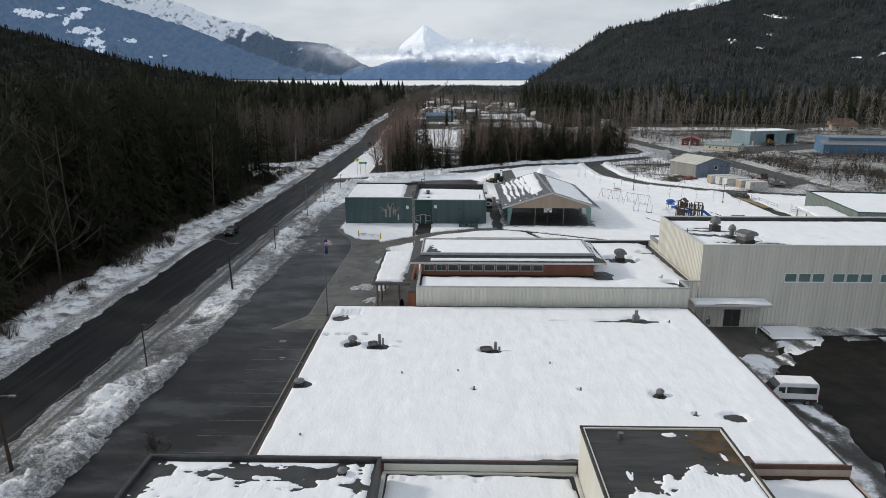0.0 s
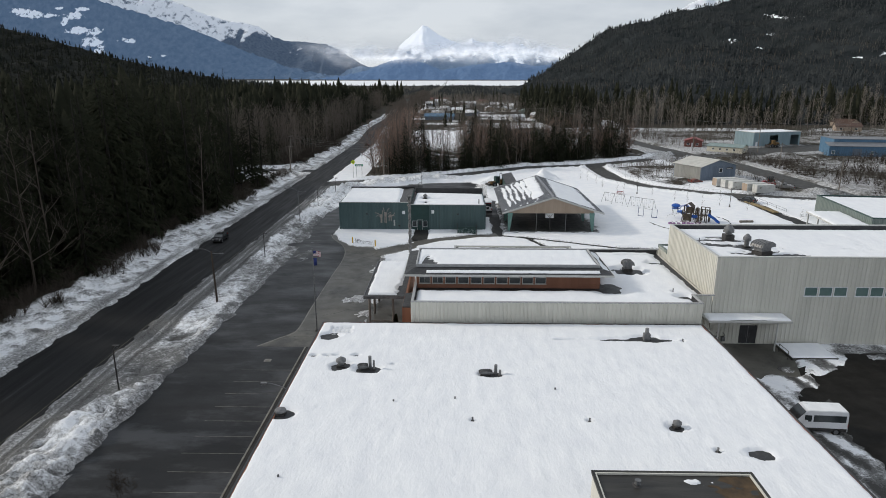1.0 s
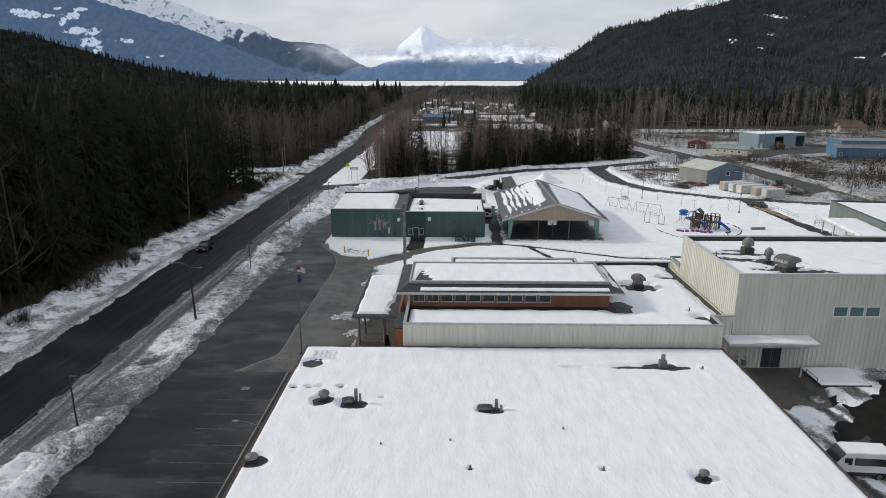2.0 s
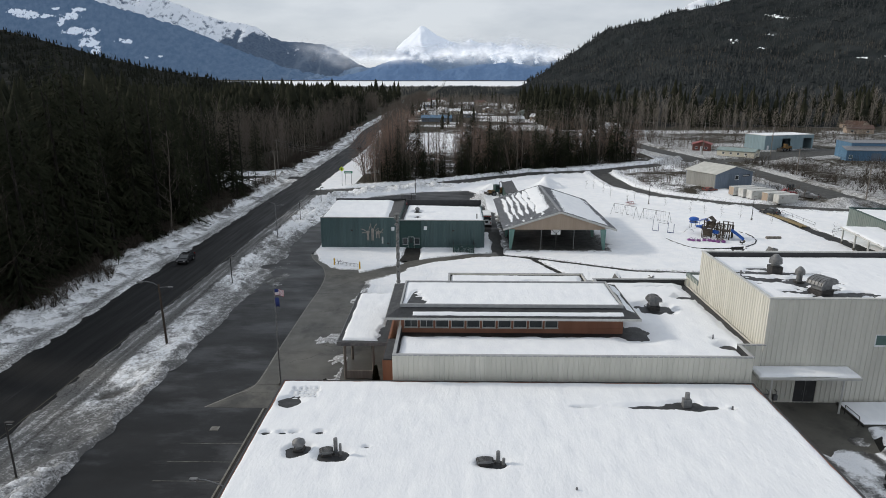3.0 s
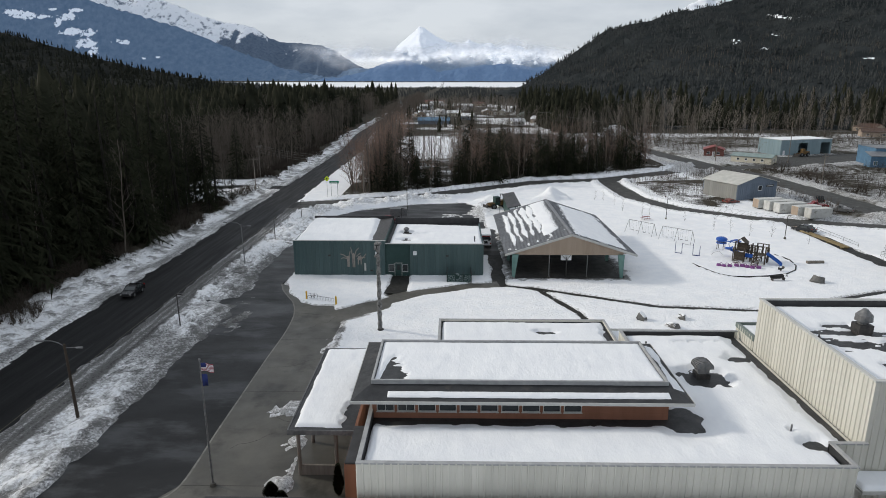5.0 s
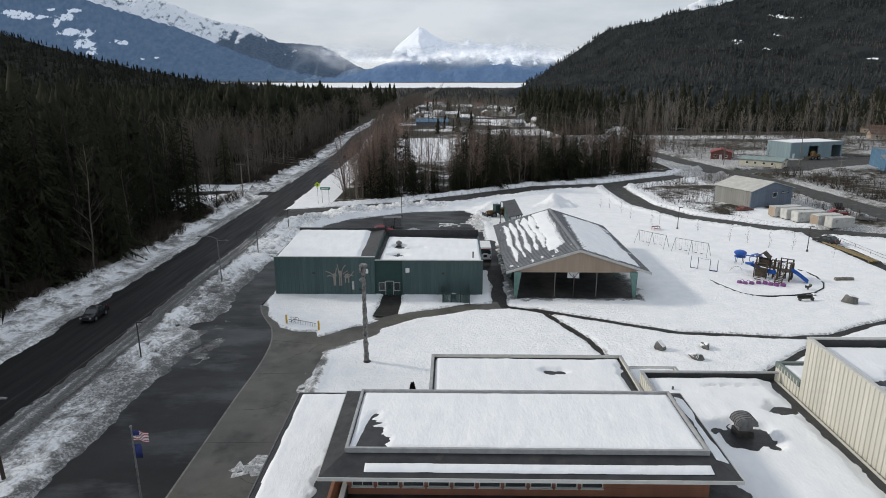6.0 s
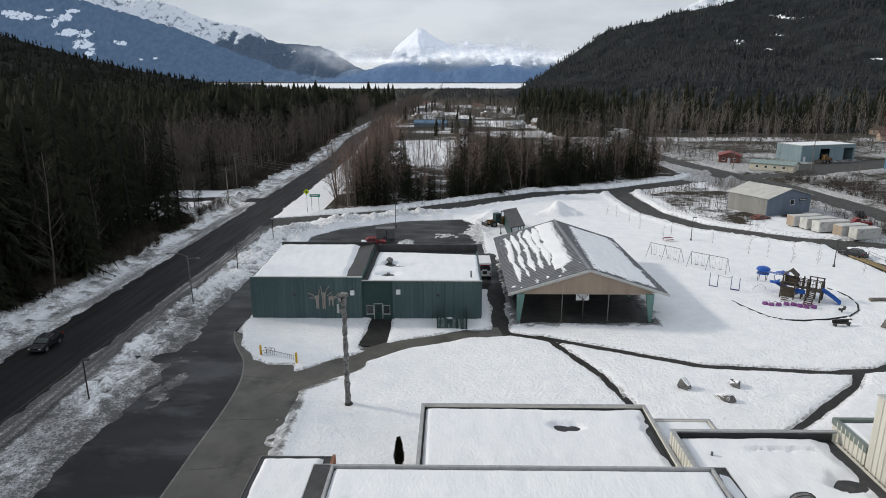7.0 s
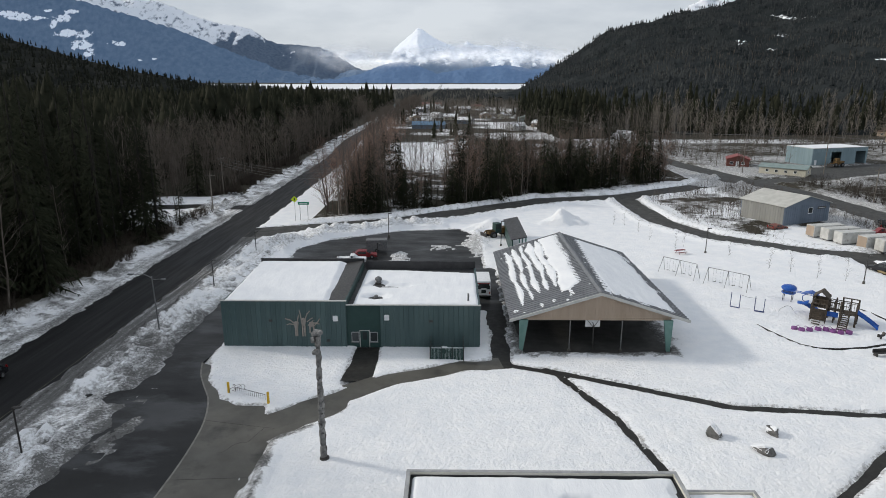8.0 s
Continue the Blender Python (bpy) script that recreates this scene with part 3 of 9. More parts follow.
def ground_height(x, y):
    """Height of the snow, and how grey it is from dirt, and on the woods' bank from painted shade too. Below zero where
    the ground is cleared.
    """
    x, y = np.asarray(x, float), np.asarray(y, float)
    d = bare(x, y)
    near = smooth(420, 300, y)
    lump, fine = fbm(x, y, 1.7, 3, 5), fbm(x, y, 0.9, 2, 9)
    rag = (0.5 * fbm(x, y, 2.4, 4, 3) + 0.25 * fine) * near * (1 - 0.65 * smooth(-28, -25.5, x) * smooth(4, 0, x) * smooth(116, 120, y) * smooth(142, 138, y))
    trod = np.minimum(line_dist(x, y, WALK2), line_dist(x, y, WALK4))
    soft = smooth(1.0, 6.0, np.minimum(trod, line_dist(x, y, WALK3)))
    z = np.clip((d + rag * (0.25 + 0.75 * soft)) * 0.55, -0.35, 0.20) + 0.05 * lump * near + 0.22 * fbm(x, y, 30, 2, 2) * smooth(3, 15, d) * near
    dirt = 0.38 * smooth(0.9, 0.0, d)
    # ploughed ridge between road and car park
    berm = smooth(-39.2, -36.2, x) * smooth(-30.6, -33.2, x) * smooth(196, 188, y)
    broken = smooth(-0.55, 0.1, fbm(x, y, 13, 2, 77)) * 0.75 + 0.25
    clod = np.abs(fbm(x, y, 0.95, 2, 91))
    tall = broken * (0.30 + 0.55 * np.abs(lump) + 0.30 * fine + 0.55 * clod)
    z = z + berm * tall
    verge = smooth(-41.8, -40.9, x) * smooth(-35.6, -37.2, x) * (y < 196)
    grooves = np.sin(x * 9.0 + 1.5 * fbm(x, y, 14, 2, 8)) * 0.02
    z = z + verge * (grooves + 0.03 - 0.06 * smooth(0, 0.6, fbm(x, y, 5, 3, 12)))
    dirt = np.maximum(dirt, verge * (0.54 + 0.06 * np.sin(x * 5.5 + 1.5 * fbm(x, y, 24, 2, 8)) + 0.12 * fbm(x * 3, y * 0.25, 2.0, 3, 44)))
    side = np.abs(x + 36.5) < 7
    # Greyer low between the lumps, whiter where the ridge stands tall.
    dirt = np.maximum(dirt, np.where(side & (y < 200), (0.41 - 0.22 * tall + 0.14 * np.abs(fine) + 0.16 * fbm(x, y, 9, 3, 71)) * smooth(-40.5, -39, x) * smooth(-29, -31, x), 0))
    dirt = np.maximum(dirt, (0.47 + 0.1 * fine) * smooth(-34.2, -31.8, x) * smooth(-29.5, -30.5, x) * (y < 150))
    mud = np.exp(-(((x + 35.3) / 3.0) ** 4 + ((y - 79.0) / 3.6) ** 4)) * (0.62 + 0.5 * fbm(x, y, 2.2, 3, 52))
    z = z - 0.45 * np.clip(mud, 0, 1)
    dirt = np.maximum(dirt, 0.62 * mud)
    # bank on the woods' side
    bank = smooth(-52.5, -56.5, x) * smooth(-66, -60, x) * near
    z = z + bank * (0.55 + 0.5 * lump + 0.3 * fine)
    dirt = np.maximum(dirt, (0.42 + 0.10 * fbm(x * 2, y * 0.3, 2.0, 3, 45)) * smooth(-55.0, -52.0, x) * smooth(-48.6, -49.8, x))
    # Bank grey: old dirty snow, plus the trees' shade put into the colour.
    dirt = np.maximum(dirt, (0.335 + 0.16 * lump + 0.10 * fine) * smooth(-51, -53, x) * smooth(-66, -62, x))
    # ridges along the cross road, the loop and the yards
    c = line_dist(x, y, CROSS)
    ridge = smooth(4.4, 5.6, c) * smooth(8.5, 6.8, c) * smooth(-36, -30, x)
    z = z + ridge * (0.5 + 0.5 * np.abs(lump)) * smooth(0.2, 1.5, d)
    dirt = np.maximum(dirt, 0.30 * ridge)
    n = smooth(0.3, 2.0, poly_dist(x, y, NLOT)) * smooth(9, 5, poly_dist(x, y, NLOT)) * smooth(176, 184, y + 0.25 * (x + 27)) * smooth(4, 0, x) * smooth(0.2, 1.6, d)
    z = z + n * (0.65 + 0.75 * np.abs(lump) + 0.2 * fine)
    dirt = np.maximum(dirt, 0.33 * n)
    lo = line_dist(x, y, LOOP)
    lr = smooth(3.1, 4.2, lo) * smooth(7.0, 5.4, lo) * smooth(0.2, 1.2, d)
    z = z + lr * (0.30 + 0.35 * np.abs(lump))
    ea = line_dist(x, y, EAST)
    er = smooth(5.2, 6.5, ea) * smooth(10, 8, ea) * smooth(0.2, 1.5, d)
    z = z + er * (0.3 + 0.5 * np.abs(lump))
    dirt = np.maximum(dirt, 0.30 * np.maximum(lr, er))
    for hp in ((29, 209.5, 5.5, 4.5, 3.6), (12.5, 203.5, 6, 4.5, 2.4), (8.5, 190, 3.0, 9, 1.1), (105, 183.4, 8, 4, 2.2), (137, 270, 9, 6, 2.6), (146, 266, 6, 5, 1.8), (86, 268, 9, 6, 1.6),
               (-30, 189, 5, 4, 1.2), (37.5, 71.5, 2.5, 2.0, 0.35), (-29, 118, 3.2, 10, 0.16), (2.0, 187, 5, 3, 0.35), (-6.5, 178.5, 3.0, 8, 0.30), (-12.9, 88.3, 1.5, 2.4, 0.5), (-15.0, 94.0, 2.3, 2.7, 0.55), (-12.6, 82.0, 1.8, 1.6, 0.7), (-13.2, 108.5, 1.6, 5.0, 0.3)):
        z = z + np.where(z > -0.34, 0, 0.3) * (heap(x, y, *hp) > 0.05) + heap(x, y, *hp)
    dirt = np.maximum(dirt, 0.34 * np.exp(-(((x - 9) / 6) ** 2 + ((y - 195) / 12) ** 2)))
    dirt = np.maximum(dirt, 0.36 * np.exp(-(((x - 86) / 8) ** 2 + ((y - 268) / 6) ** 2)))
    # slush by the yard door and under the pavilion's edge
    dirt = np.maximum(dirt, (0.42 + 0.55 * fbm(x * 1.6 + y * 0.5, y * 0.35, 1.5, 3, 24)) * np.exp(-(((x - 38) / 8) ** 4 + ((y - 65) / 15) ** 4)))
    z = np.where((x > 31) & (x < 62) & (y > 55) & (y < 79), z - 0.16 + 0.15 * fbm(x, y, 3, 3, 21), z)
    dirt = np.maximum(dirt, (0.50 + 0.3 * fbm(x * 0.5 + y * 0.4, y * 0.4 - x * 0.3, 1.6, 3, 23)) * smooth(44, 47, x) * smooth(70, 73, y) * smooth(80, 78, y) * smooth(95, 90, x))
    dirt = np.maximum(dirt, 0.50 * smooth(3.0, 0.2, poly_dist(x, y, COURT) + 0.8 * fine))
    z = z - 0.13 * np.exp(-(((line_dist(x, y, RING)) / 0.2) ** 2))
    edge = smooth(0.0, 0.25, d) * smooth(1.7, 0.5, d) * smooth(-16, -14.5, x) * smooth(-8.5, -10, x) * smooth(92, 97, y) * smooth(123, 119, y)
    z = z + edge * (0.16 + 0.30 * np.abs(fine))
    dirt = np.maximum(dirt, edge * (0.50 + 0.12 * fine))
    dirt = np.maximum(dirt, (0.42 + 0.5 * fbm(x * 1.6 + y * 0.5, y * 0.35, 1.5, 3, 24)) * smooth(28, 30, x) * smooth(40, 38, x) * smooth(66, 60, y))
    # wild ground and far land
    litter = np.maximum(smooth(-57.5, -62.5, x - 3.0 * smooth(130, 160, y) + 1.6 * fbm(x, y, 7, 3, 19)) * smooth(3250, 3120, y), smooth(8, 0, np.abs(x - 70) - 16) * smooth(192, 200, y) * smooth(262, 254, y) * (0.66 + 0.35 * fbm(x, y, 10, 3, 29)) * smooth(3, 6, d))
    wood = smooth(2.0, 6.0, y - np.interp(x, [-30, -8, 29, 75], [209, 217, 243, 269])) * smooth(310, 296, y) * (x > -30) * (x < 84)
    litter = litter * (1 - smooth(198, 205, y) * smooth(246, 239, y) * smooth(-84, -76, x) * smooth(-40, -50, x))
    litter = np.maximum(litter, wood * (0.74 + 0.3 * fbm(x, y, 9, 3, 39)))
    litter = np.maximum(litter, np.clip(mud, 0, 1) * 0.52)
    far = smooth(325, 360, y - 0.05 * x)
    town = np.exp(-(((x - 5) / 90) ** 2)) * smooth(300, 320, y) * smooth(1050, 750, y)
    litter = np.maximum(litter, far * (1 - town) * smooth(3250, 3120, y) * smooth(4, 9, d) * (1 - (0.45 - 0.3 * fbm(x, y, 22, 3, 35)) * smooth(70, 90, x) * smooth(440, 420, y)))
    fx = x + 9 * fbm(x, y, 24, 3, 62)
    field = smooth(-27, -21, fx) * smooth(6, 0, fx) * smooth(296, 304, y) * smooth(424, 404, y + 22 * fbm(x, y, 20, 2, 63)) * (0.9 + 0.4 * fbm(x * 0.5, y * 0.2, 3, 3, 64))
    litter = np.maximum(litter, (0.84 + 0.04 * smooth(600, 800, y) + 0.46 * fbm(x, y, 26, 3, 25)) * town * (1 - field) * (1 - 0.75 * np.exp(-(((x - 64) / 42) ** 4 + ((y - 545) / 42) ** 4))))
    litter = np.maximum(litter, smooth(330, 345, y) * smooth(70, 95, x) * 0.55 * smooth(3250, 3120, y))
    litter = np.maximum(litter, smooth(84, 100, x) * smooth(150, 180, y) * (0.56 + 0.22 * fbm(x, y, 16, 3, 15)) * smooth(3250, 3120, y))
    dirt = np.maximum(dirt, 0.41 * smooth(76, 86, x) * smooth(170, 182, y) * smooth(420, 400, y))
    dirt = np.maximum(dirt, (0.55 + 0.1 * fine) * np.exp(-(((x + 28) / 4.5) ** 4 + ((y - 116) / 15) ** 4)))
    litter = litter * np.where((y > 250) & (y < 1000), np.where(np.abs(x - road_mid(y)) < 60, smooth(9.5, 13.5, np.abs(x - road_mid(y)) + 1.5 * fbm(x, y, 9, 2, 61)), 1), 1)
    litter = np.maximum(litter * smooth(2820, 2740, y), smooth(3800, 3950, y))
    z = z + 24.0 * smooth(3260, 4200, y)
    return z, dirt * 1.28, litter


def lines(*spans):
    out = []
    for a, b, s in spans:
        out += list(np.arange(a, b, s))
    return np.array(out + [spans[-1][1]])


gx = lines((-4600, -1200, 400), (-1200, -300, 60), (-300, -100, 12), (-100, -64, 1.5), (-64, -28, 0.34), (-28, 66, 0.62), (66, 130, 1.1), (130, 300, 5), (300, 1200, 60), (1200, 4600, 400))
gy_ = lines((-2000, -200, 200), (-200, 30, 8), (30, 150, 0.48), (150, 216, 0.66), (216, 330, 1.3), (330, 700, 5), (700, 1500, 40), (1500, 4960, 150))
GX, GY = np.meshgrid(gx, gy_, indexing="ij")
GZ, GD, GL = ground_height(GX, GY)
tagged(new("ground", grid_mesh("ground", GX, GY, GZ, M_GROUND, attrs=(("dirt", GD), ("litter", GL)))),
       "snow-covered ground with dirty ploughed ridges and footprints", "snowy ground", kind="structure")

ribbon("road", ROAD, 11.8, 0.0, M_ASPHALT, "dark wet two-lane asphalt road between snow banks", "road")
ribbon("cross_road", CROSS, 10.2, -0.010, M_DRYROAD, "grey asphalt side road edged with ploughed snow", "road")
ribbon("side_road", SIDE_W, 8.0, -0.016, M_ASPHALT, "short asphalt turn-off into the woods", "road")
ribbon("loop_road", LOOP, 7.6, -0.018, M_DRYROAD, "curved asphalt access road through the snow", "road")
ribbon("east_road", EAST, 11.6, -0.024, M_DRYROAD, "wide asphalt road past the sheds", "road")
ribbon("yard_road", YARD, 10.5, -0.030, M_DRYROAD, "asphalt road to the blue depot", "road")
flat("yard", [(126, 282), (212, 310), (208, 334), (126, 308)], -0.036, M_DRYROAD, "grey asphalt depot yard", "yard")
DRIVE_EDGE = [(-24.2, 76.7), (-22.2, 79.2), (-20.5, 81.7), (-20.45, 90), (-20.4, 98), (-20.35, 106), (-20.2, 113), (-20.4, 118), (-20.9, 121.5), (-22.0, 125.2), (-23.6, 128.2), (-25.0, 131), (-26.0, 134)]
flat("parking_lot", [(-34.5, -60), (-34.5, 60), (-32, 100), (-36.4, 123), (-36.4, 128), (-32.8, 170), (-24, 170), (-24.6, 143), *DRIVE_EDGE[::-1], (-13, 76.6), (-13, -60)],
     -0.012, M_WETLOT, "wet black asphalt car park with faded bay lines", "car park")
flat("drive", [*DRIVE_EDGE, (-14, 127), (-8.5, 128.5), (-2, 133), (0, 130), (-9, 121), (-11.2, 116), (-11, 99.5), (-5, 99.5), (-5, 76.6)],
     -0.004, M_CONCRETE, "damp concrete drive with stained slabs", "pavement")
ribbon("drive_edge", DRIVE_EDGE, 0.16, 0.010, M_PALEEDGE, "worn pale concrete edge between drive and car park", "kerb", 0.02)
for a, b, w in (((-20.4, 81.7), (-12, 81.7), 0.07), ((-20.4, 97.6), (-11.4, 97.9), 0.06), ((-20.3, 111.5), (-12.6, 112.0), 0.06), ((-20.6, 121.0), (-13.5, 119.6), 0.06)):
    ribbon("slab_joint", [a, b], w, 0.002, M_JOINT, "dark wet joint between concrete slabs", "pavement joint", 0.004)
rj = random.Random(31)
for x, y, n_, dx, dy in ((-18.2, 87.0, 7, 1.0, 0.35), (-15.5, 92.5, 6, 0.6, -0.7), (-19.5, 103.5, 6, 1.1, 0.5), (-17.5, 115.5, 6, 0.5, 0.8), (-21.5, 79.8, 6, 1.0, 0.05)):
    pts = [(x, y)]
    for _ in range(n_):
        pts.append((pts[-1][0] + dx * rj.uniform(0.4, 1.4) + rj.uniform(-0.25, 0.25), pts[-1][1] + dy * rj.uniform(0.4, 1.4) + rj.uniform(-0.3, 0.3)))
    ribbon("slab_crack", pts, 0.045, 0.003, M_JOINT, "dark crack wandering across the concrete drive", "pavement crack", 0.004)
flat("north_lot", [(-28.5, 152), (-28.5, 188), (-23, 195), (-8, 203.5), (6, 206), (11, 197), (11, 152)], -0.022, M_WETLOT, "wet black asphalt car park behind the green hall", "car park")
flat("east_lot", [(33, 0), (33, 56), (38, 71), (47, 76), (100, 78), (100, 0)], -0.012, M_YARDLOT, "damp brown-black asphalt yard beside the gymnasium", "car park")
flat("entrance_slab", [(29.8, 69), (38.5, 69), (42, 79), (29.8, 79)], -0.006, M_CONCRETE, "damp concrete slab before the yard door", "pavement")
flat("court_floor", [(11.2, 137.2), (30.6, 137.2), (30.6, 168.6), (11.2, 168.6)], -0.008, M_COURTFLOOR, "dark damp court floor under the pavilion roof", "court")
for nm, pts, w, z in (("path", WALK2, 1.7, -0.014), ("path", WALK3, 1.9, -0.020), ("path", WALK4, 1.9, -0.026), ("path", WALK5, 3.2, -0.030), ("path", WALK6, 3.8, -0.034)):
    ribbon(nm, pts, w, z, M_PATH, "narrow dark asphalt footpath cleared through snow", "footpath")
ribbon("path", WALK1, 3.6, 0.002, M_CONCRETE, "damp concrete footpath to the green hall", "footpath")
ribbon("path", WALKD, 4.0, -0.002, M_PATH, "dark wet footpath to the green hall's door", "footpath")

ribbon("edge_line", [(-40.95, -100), (-40.95, 60), (-40.95, 150), (-40.95, 200)], 0.11, 0.004, M_FAINTLINE, "faint worn line along the road edge", "road marking", 0.003)
# bay lines of the car park
for i in range(11):
    y = 42.9 + 2.72 * i
    if y < 68:
        tagged(new("bay_line", mesh_of("bay_line", [(-23.9, y, -0.004), (-18.3, y, -0.004), (-18.3, y + 0.07, -0.004), (-23.9, y + 0.07, -0.004)], [(0, 1, 2, 3)], M_LINE, False)),
               "faded painted parking bay line", "road marking", "bay lines", kind="structure")
tagged(new("bay_line", mesh_of("bay_line", [(-23.9, 70.2, -0.004), (-18.3, 70.2, -0.004), (-18.3, 70.27, -0.004), (-23.9, 70.27, -0.004)], [(0, 1, 2, 3)], M_LINE, False)),
       "faded painted parking bay line", "road marking", "bay lines", kind="structure")


flat("side_walk", [(-18.0, 30), (-18.0, 76.4), (-15.2, 76.4), (-15.2, 30)], 0.10, M_PATH, "dark damp walk along the school wall", "pavement")
ribbon("kerb", [(-18.1, 30), (-18.1, 76.4)], 0.16, 0.125, M_PALEEDGE, "worn pale kerb beside the parking bays", "kerb", 0.3)
tagged(part("drain_cover", box(-22.1, -21.3, 72.4, 73.1, -0.02, 0.006), M_PALEEDGE), "square pale drain cover in the asphalt", "drain cover", kind="structure")


# ---- mountains ----
def massif(name, ridge, y0, run, material, label, rough, bumpy, seed, nx=220, ny=46, back=200, carve=0.0, spur=160.0, snow=None):
    """A slope that falls from a ridge line (x, z at depth y0) towards the viewer over run metres, and a little behind it.
    carve: height of the spurs and gullies that run down it, spur metres apart. snow(x, z, gully): how much snow lies."""
    rx, rz = zip(*ridge)
    xs = np.linspace(rx[0], rx[-1], nx)
    vs = np.concatenate([np.linspace(-1, 0, ny), np.linspace(0, 1, 6)[1:]])
    X, V = np.meshgrid(xs, vs, indexing="ij")
    Y = np.where(V < 0, y0 + V * run, y0 + V * back)
    top = np.interp(X, rx, rz)
    fall = np.where(V < 0, (1 + V) ** 1.25, 1 - 0.7 * V)
    gully = fbm(X, Y * 0.35, rough * 6, 5, seed)
    mask = np.where(V < 0, np.clip(-V * 4, 0, 1) * np.clip((1 + V) * 3, 0, 1), 0.0)
    Z = top * fall + rough * gully * mask
    side = X + 0.35 * spur * fbm(X, Y, spur * 2.5, 3, seed + 70)
    crease = 1 - np.abs(2 * vnoise(side / spur, Y / (run * 1.4) + 7, seed + 60) - 1) * 1.4 + 0.5 * (1 - np.abs(2 * vnoise(side / spur * 2.3, Y / (run * 0.22), seed + 61) - 1) * 1.5)
    Z = Z + carve * (crease - 0.6) * mask
    Z = Z + bumpy * (vnoise(X / (bumpy * 1.3 + 1), Y / (bumpy * 3 + 1), seed + 50) - 0.3) + bumpy * 1.6 * fbm(X, Y, bumpy * 7 + 4, 3, seed + 9)
    Z = np.where(V <= -1, -6, np.maximum(Z, -5))
    lies = snow(X, Z, crease) if snow is not None else np.zeros(X.shape)
    tagged(new(name, grid_mesh(name, X, Y, Z, material, attrs=(("snow", lies),))), label, "mountain", kind="structure")
    return X, Y, Z, lies


def patches(spots, size=1.15):
    """Snow in loose clearings (x, z, half width, half height)."""
    def lies(X, Z, crease):
        k = np.full(X.shape, 0.0)
        for x, z, a, b in spots:
            k = np.maximum(k, np.clip(1.45 - np.hypot((X - x) / (size * a), (Z - z) / (size * b)), 0, 1.0))
        return k * 0.52
    return lies


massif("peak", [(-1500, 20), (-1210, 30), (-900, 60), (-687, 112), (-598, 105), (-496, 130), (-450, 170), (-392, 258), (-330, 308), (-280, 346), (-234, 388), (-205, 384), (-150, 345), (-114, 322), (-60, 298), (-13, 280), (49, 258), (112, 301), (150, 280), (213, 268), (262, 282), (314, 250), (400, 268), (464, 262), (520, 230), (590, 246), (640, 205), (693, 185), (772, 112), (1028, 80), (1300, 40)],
       4650, 600, M_PEAK, "far snow peak with a haze-blue wooded foot, veiled by cloud", 26, 2, 4, 340, 80, 150, 24, 95,
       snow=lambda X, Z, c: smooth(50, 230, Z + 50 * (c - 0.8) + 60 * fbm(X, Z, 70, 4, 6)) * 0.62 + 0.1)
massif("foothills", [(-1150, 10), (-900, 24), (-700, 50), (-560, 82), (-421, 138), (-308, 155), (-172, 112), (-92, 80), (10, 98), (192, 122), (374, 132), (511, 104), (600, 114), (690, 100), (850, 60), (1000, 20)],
       4180, 220, M_FOOT, "low haze-blue wooded foothills below the snow peak", 14, 2, 64, 240, 40, 120, 22, 70,
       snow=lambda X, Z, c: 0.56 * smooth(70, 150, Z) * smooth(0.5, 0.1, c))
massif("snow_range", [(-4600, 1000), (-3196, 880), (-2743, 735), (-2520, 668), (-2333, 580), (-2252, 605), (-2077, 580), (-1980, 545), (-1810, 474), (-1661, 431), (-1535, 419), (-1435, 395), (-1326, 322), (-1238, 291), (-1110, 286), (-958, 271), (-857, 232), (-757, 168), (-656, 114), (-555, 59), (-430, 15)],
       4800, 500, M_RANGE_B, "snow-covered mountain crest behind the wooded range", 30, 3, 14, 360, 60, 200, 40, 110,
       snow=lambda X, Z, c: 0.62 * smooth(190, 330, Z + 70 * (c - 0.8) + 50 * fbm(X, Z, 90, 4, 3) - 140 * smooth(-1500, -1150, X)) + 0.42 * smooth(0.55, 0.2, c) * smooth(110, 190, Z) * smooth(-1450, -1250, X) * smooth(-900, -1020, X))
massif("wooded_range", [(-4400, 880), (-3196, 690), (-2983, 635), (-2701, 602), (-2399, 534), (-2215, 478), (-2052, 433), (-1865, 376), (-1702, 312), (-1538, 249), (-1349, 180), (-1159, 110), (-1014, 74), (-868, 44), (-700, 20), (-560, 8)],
       4450, 300, M_RANGE_L, "haze-blue wooded mountainside with snow clearings", 30, 4, 24, 460, 80, 200, 26, 130,
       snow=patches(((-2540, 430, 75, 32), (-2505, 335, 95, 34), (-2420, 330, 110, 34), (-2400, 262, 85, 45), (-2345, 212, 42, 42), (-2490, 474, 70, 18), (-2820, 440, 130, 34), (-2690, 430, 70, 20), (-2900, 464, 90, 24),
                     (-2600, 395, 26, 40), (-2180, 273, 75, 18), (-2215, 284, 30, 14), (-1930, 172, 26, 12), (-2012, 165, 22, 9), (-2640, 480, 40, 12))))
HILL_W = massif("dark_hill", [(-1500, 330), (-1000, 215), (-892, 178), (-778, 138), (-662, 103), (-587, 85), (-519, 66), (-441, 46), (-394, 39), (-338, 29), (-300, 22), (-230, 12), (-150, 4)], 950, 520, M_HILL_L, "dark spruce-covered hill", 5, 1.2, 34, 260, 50)
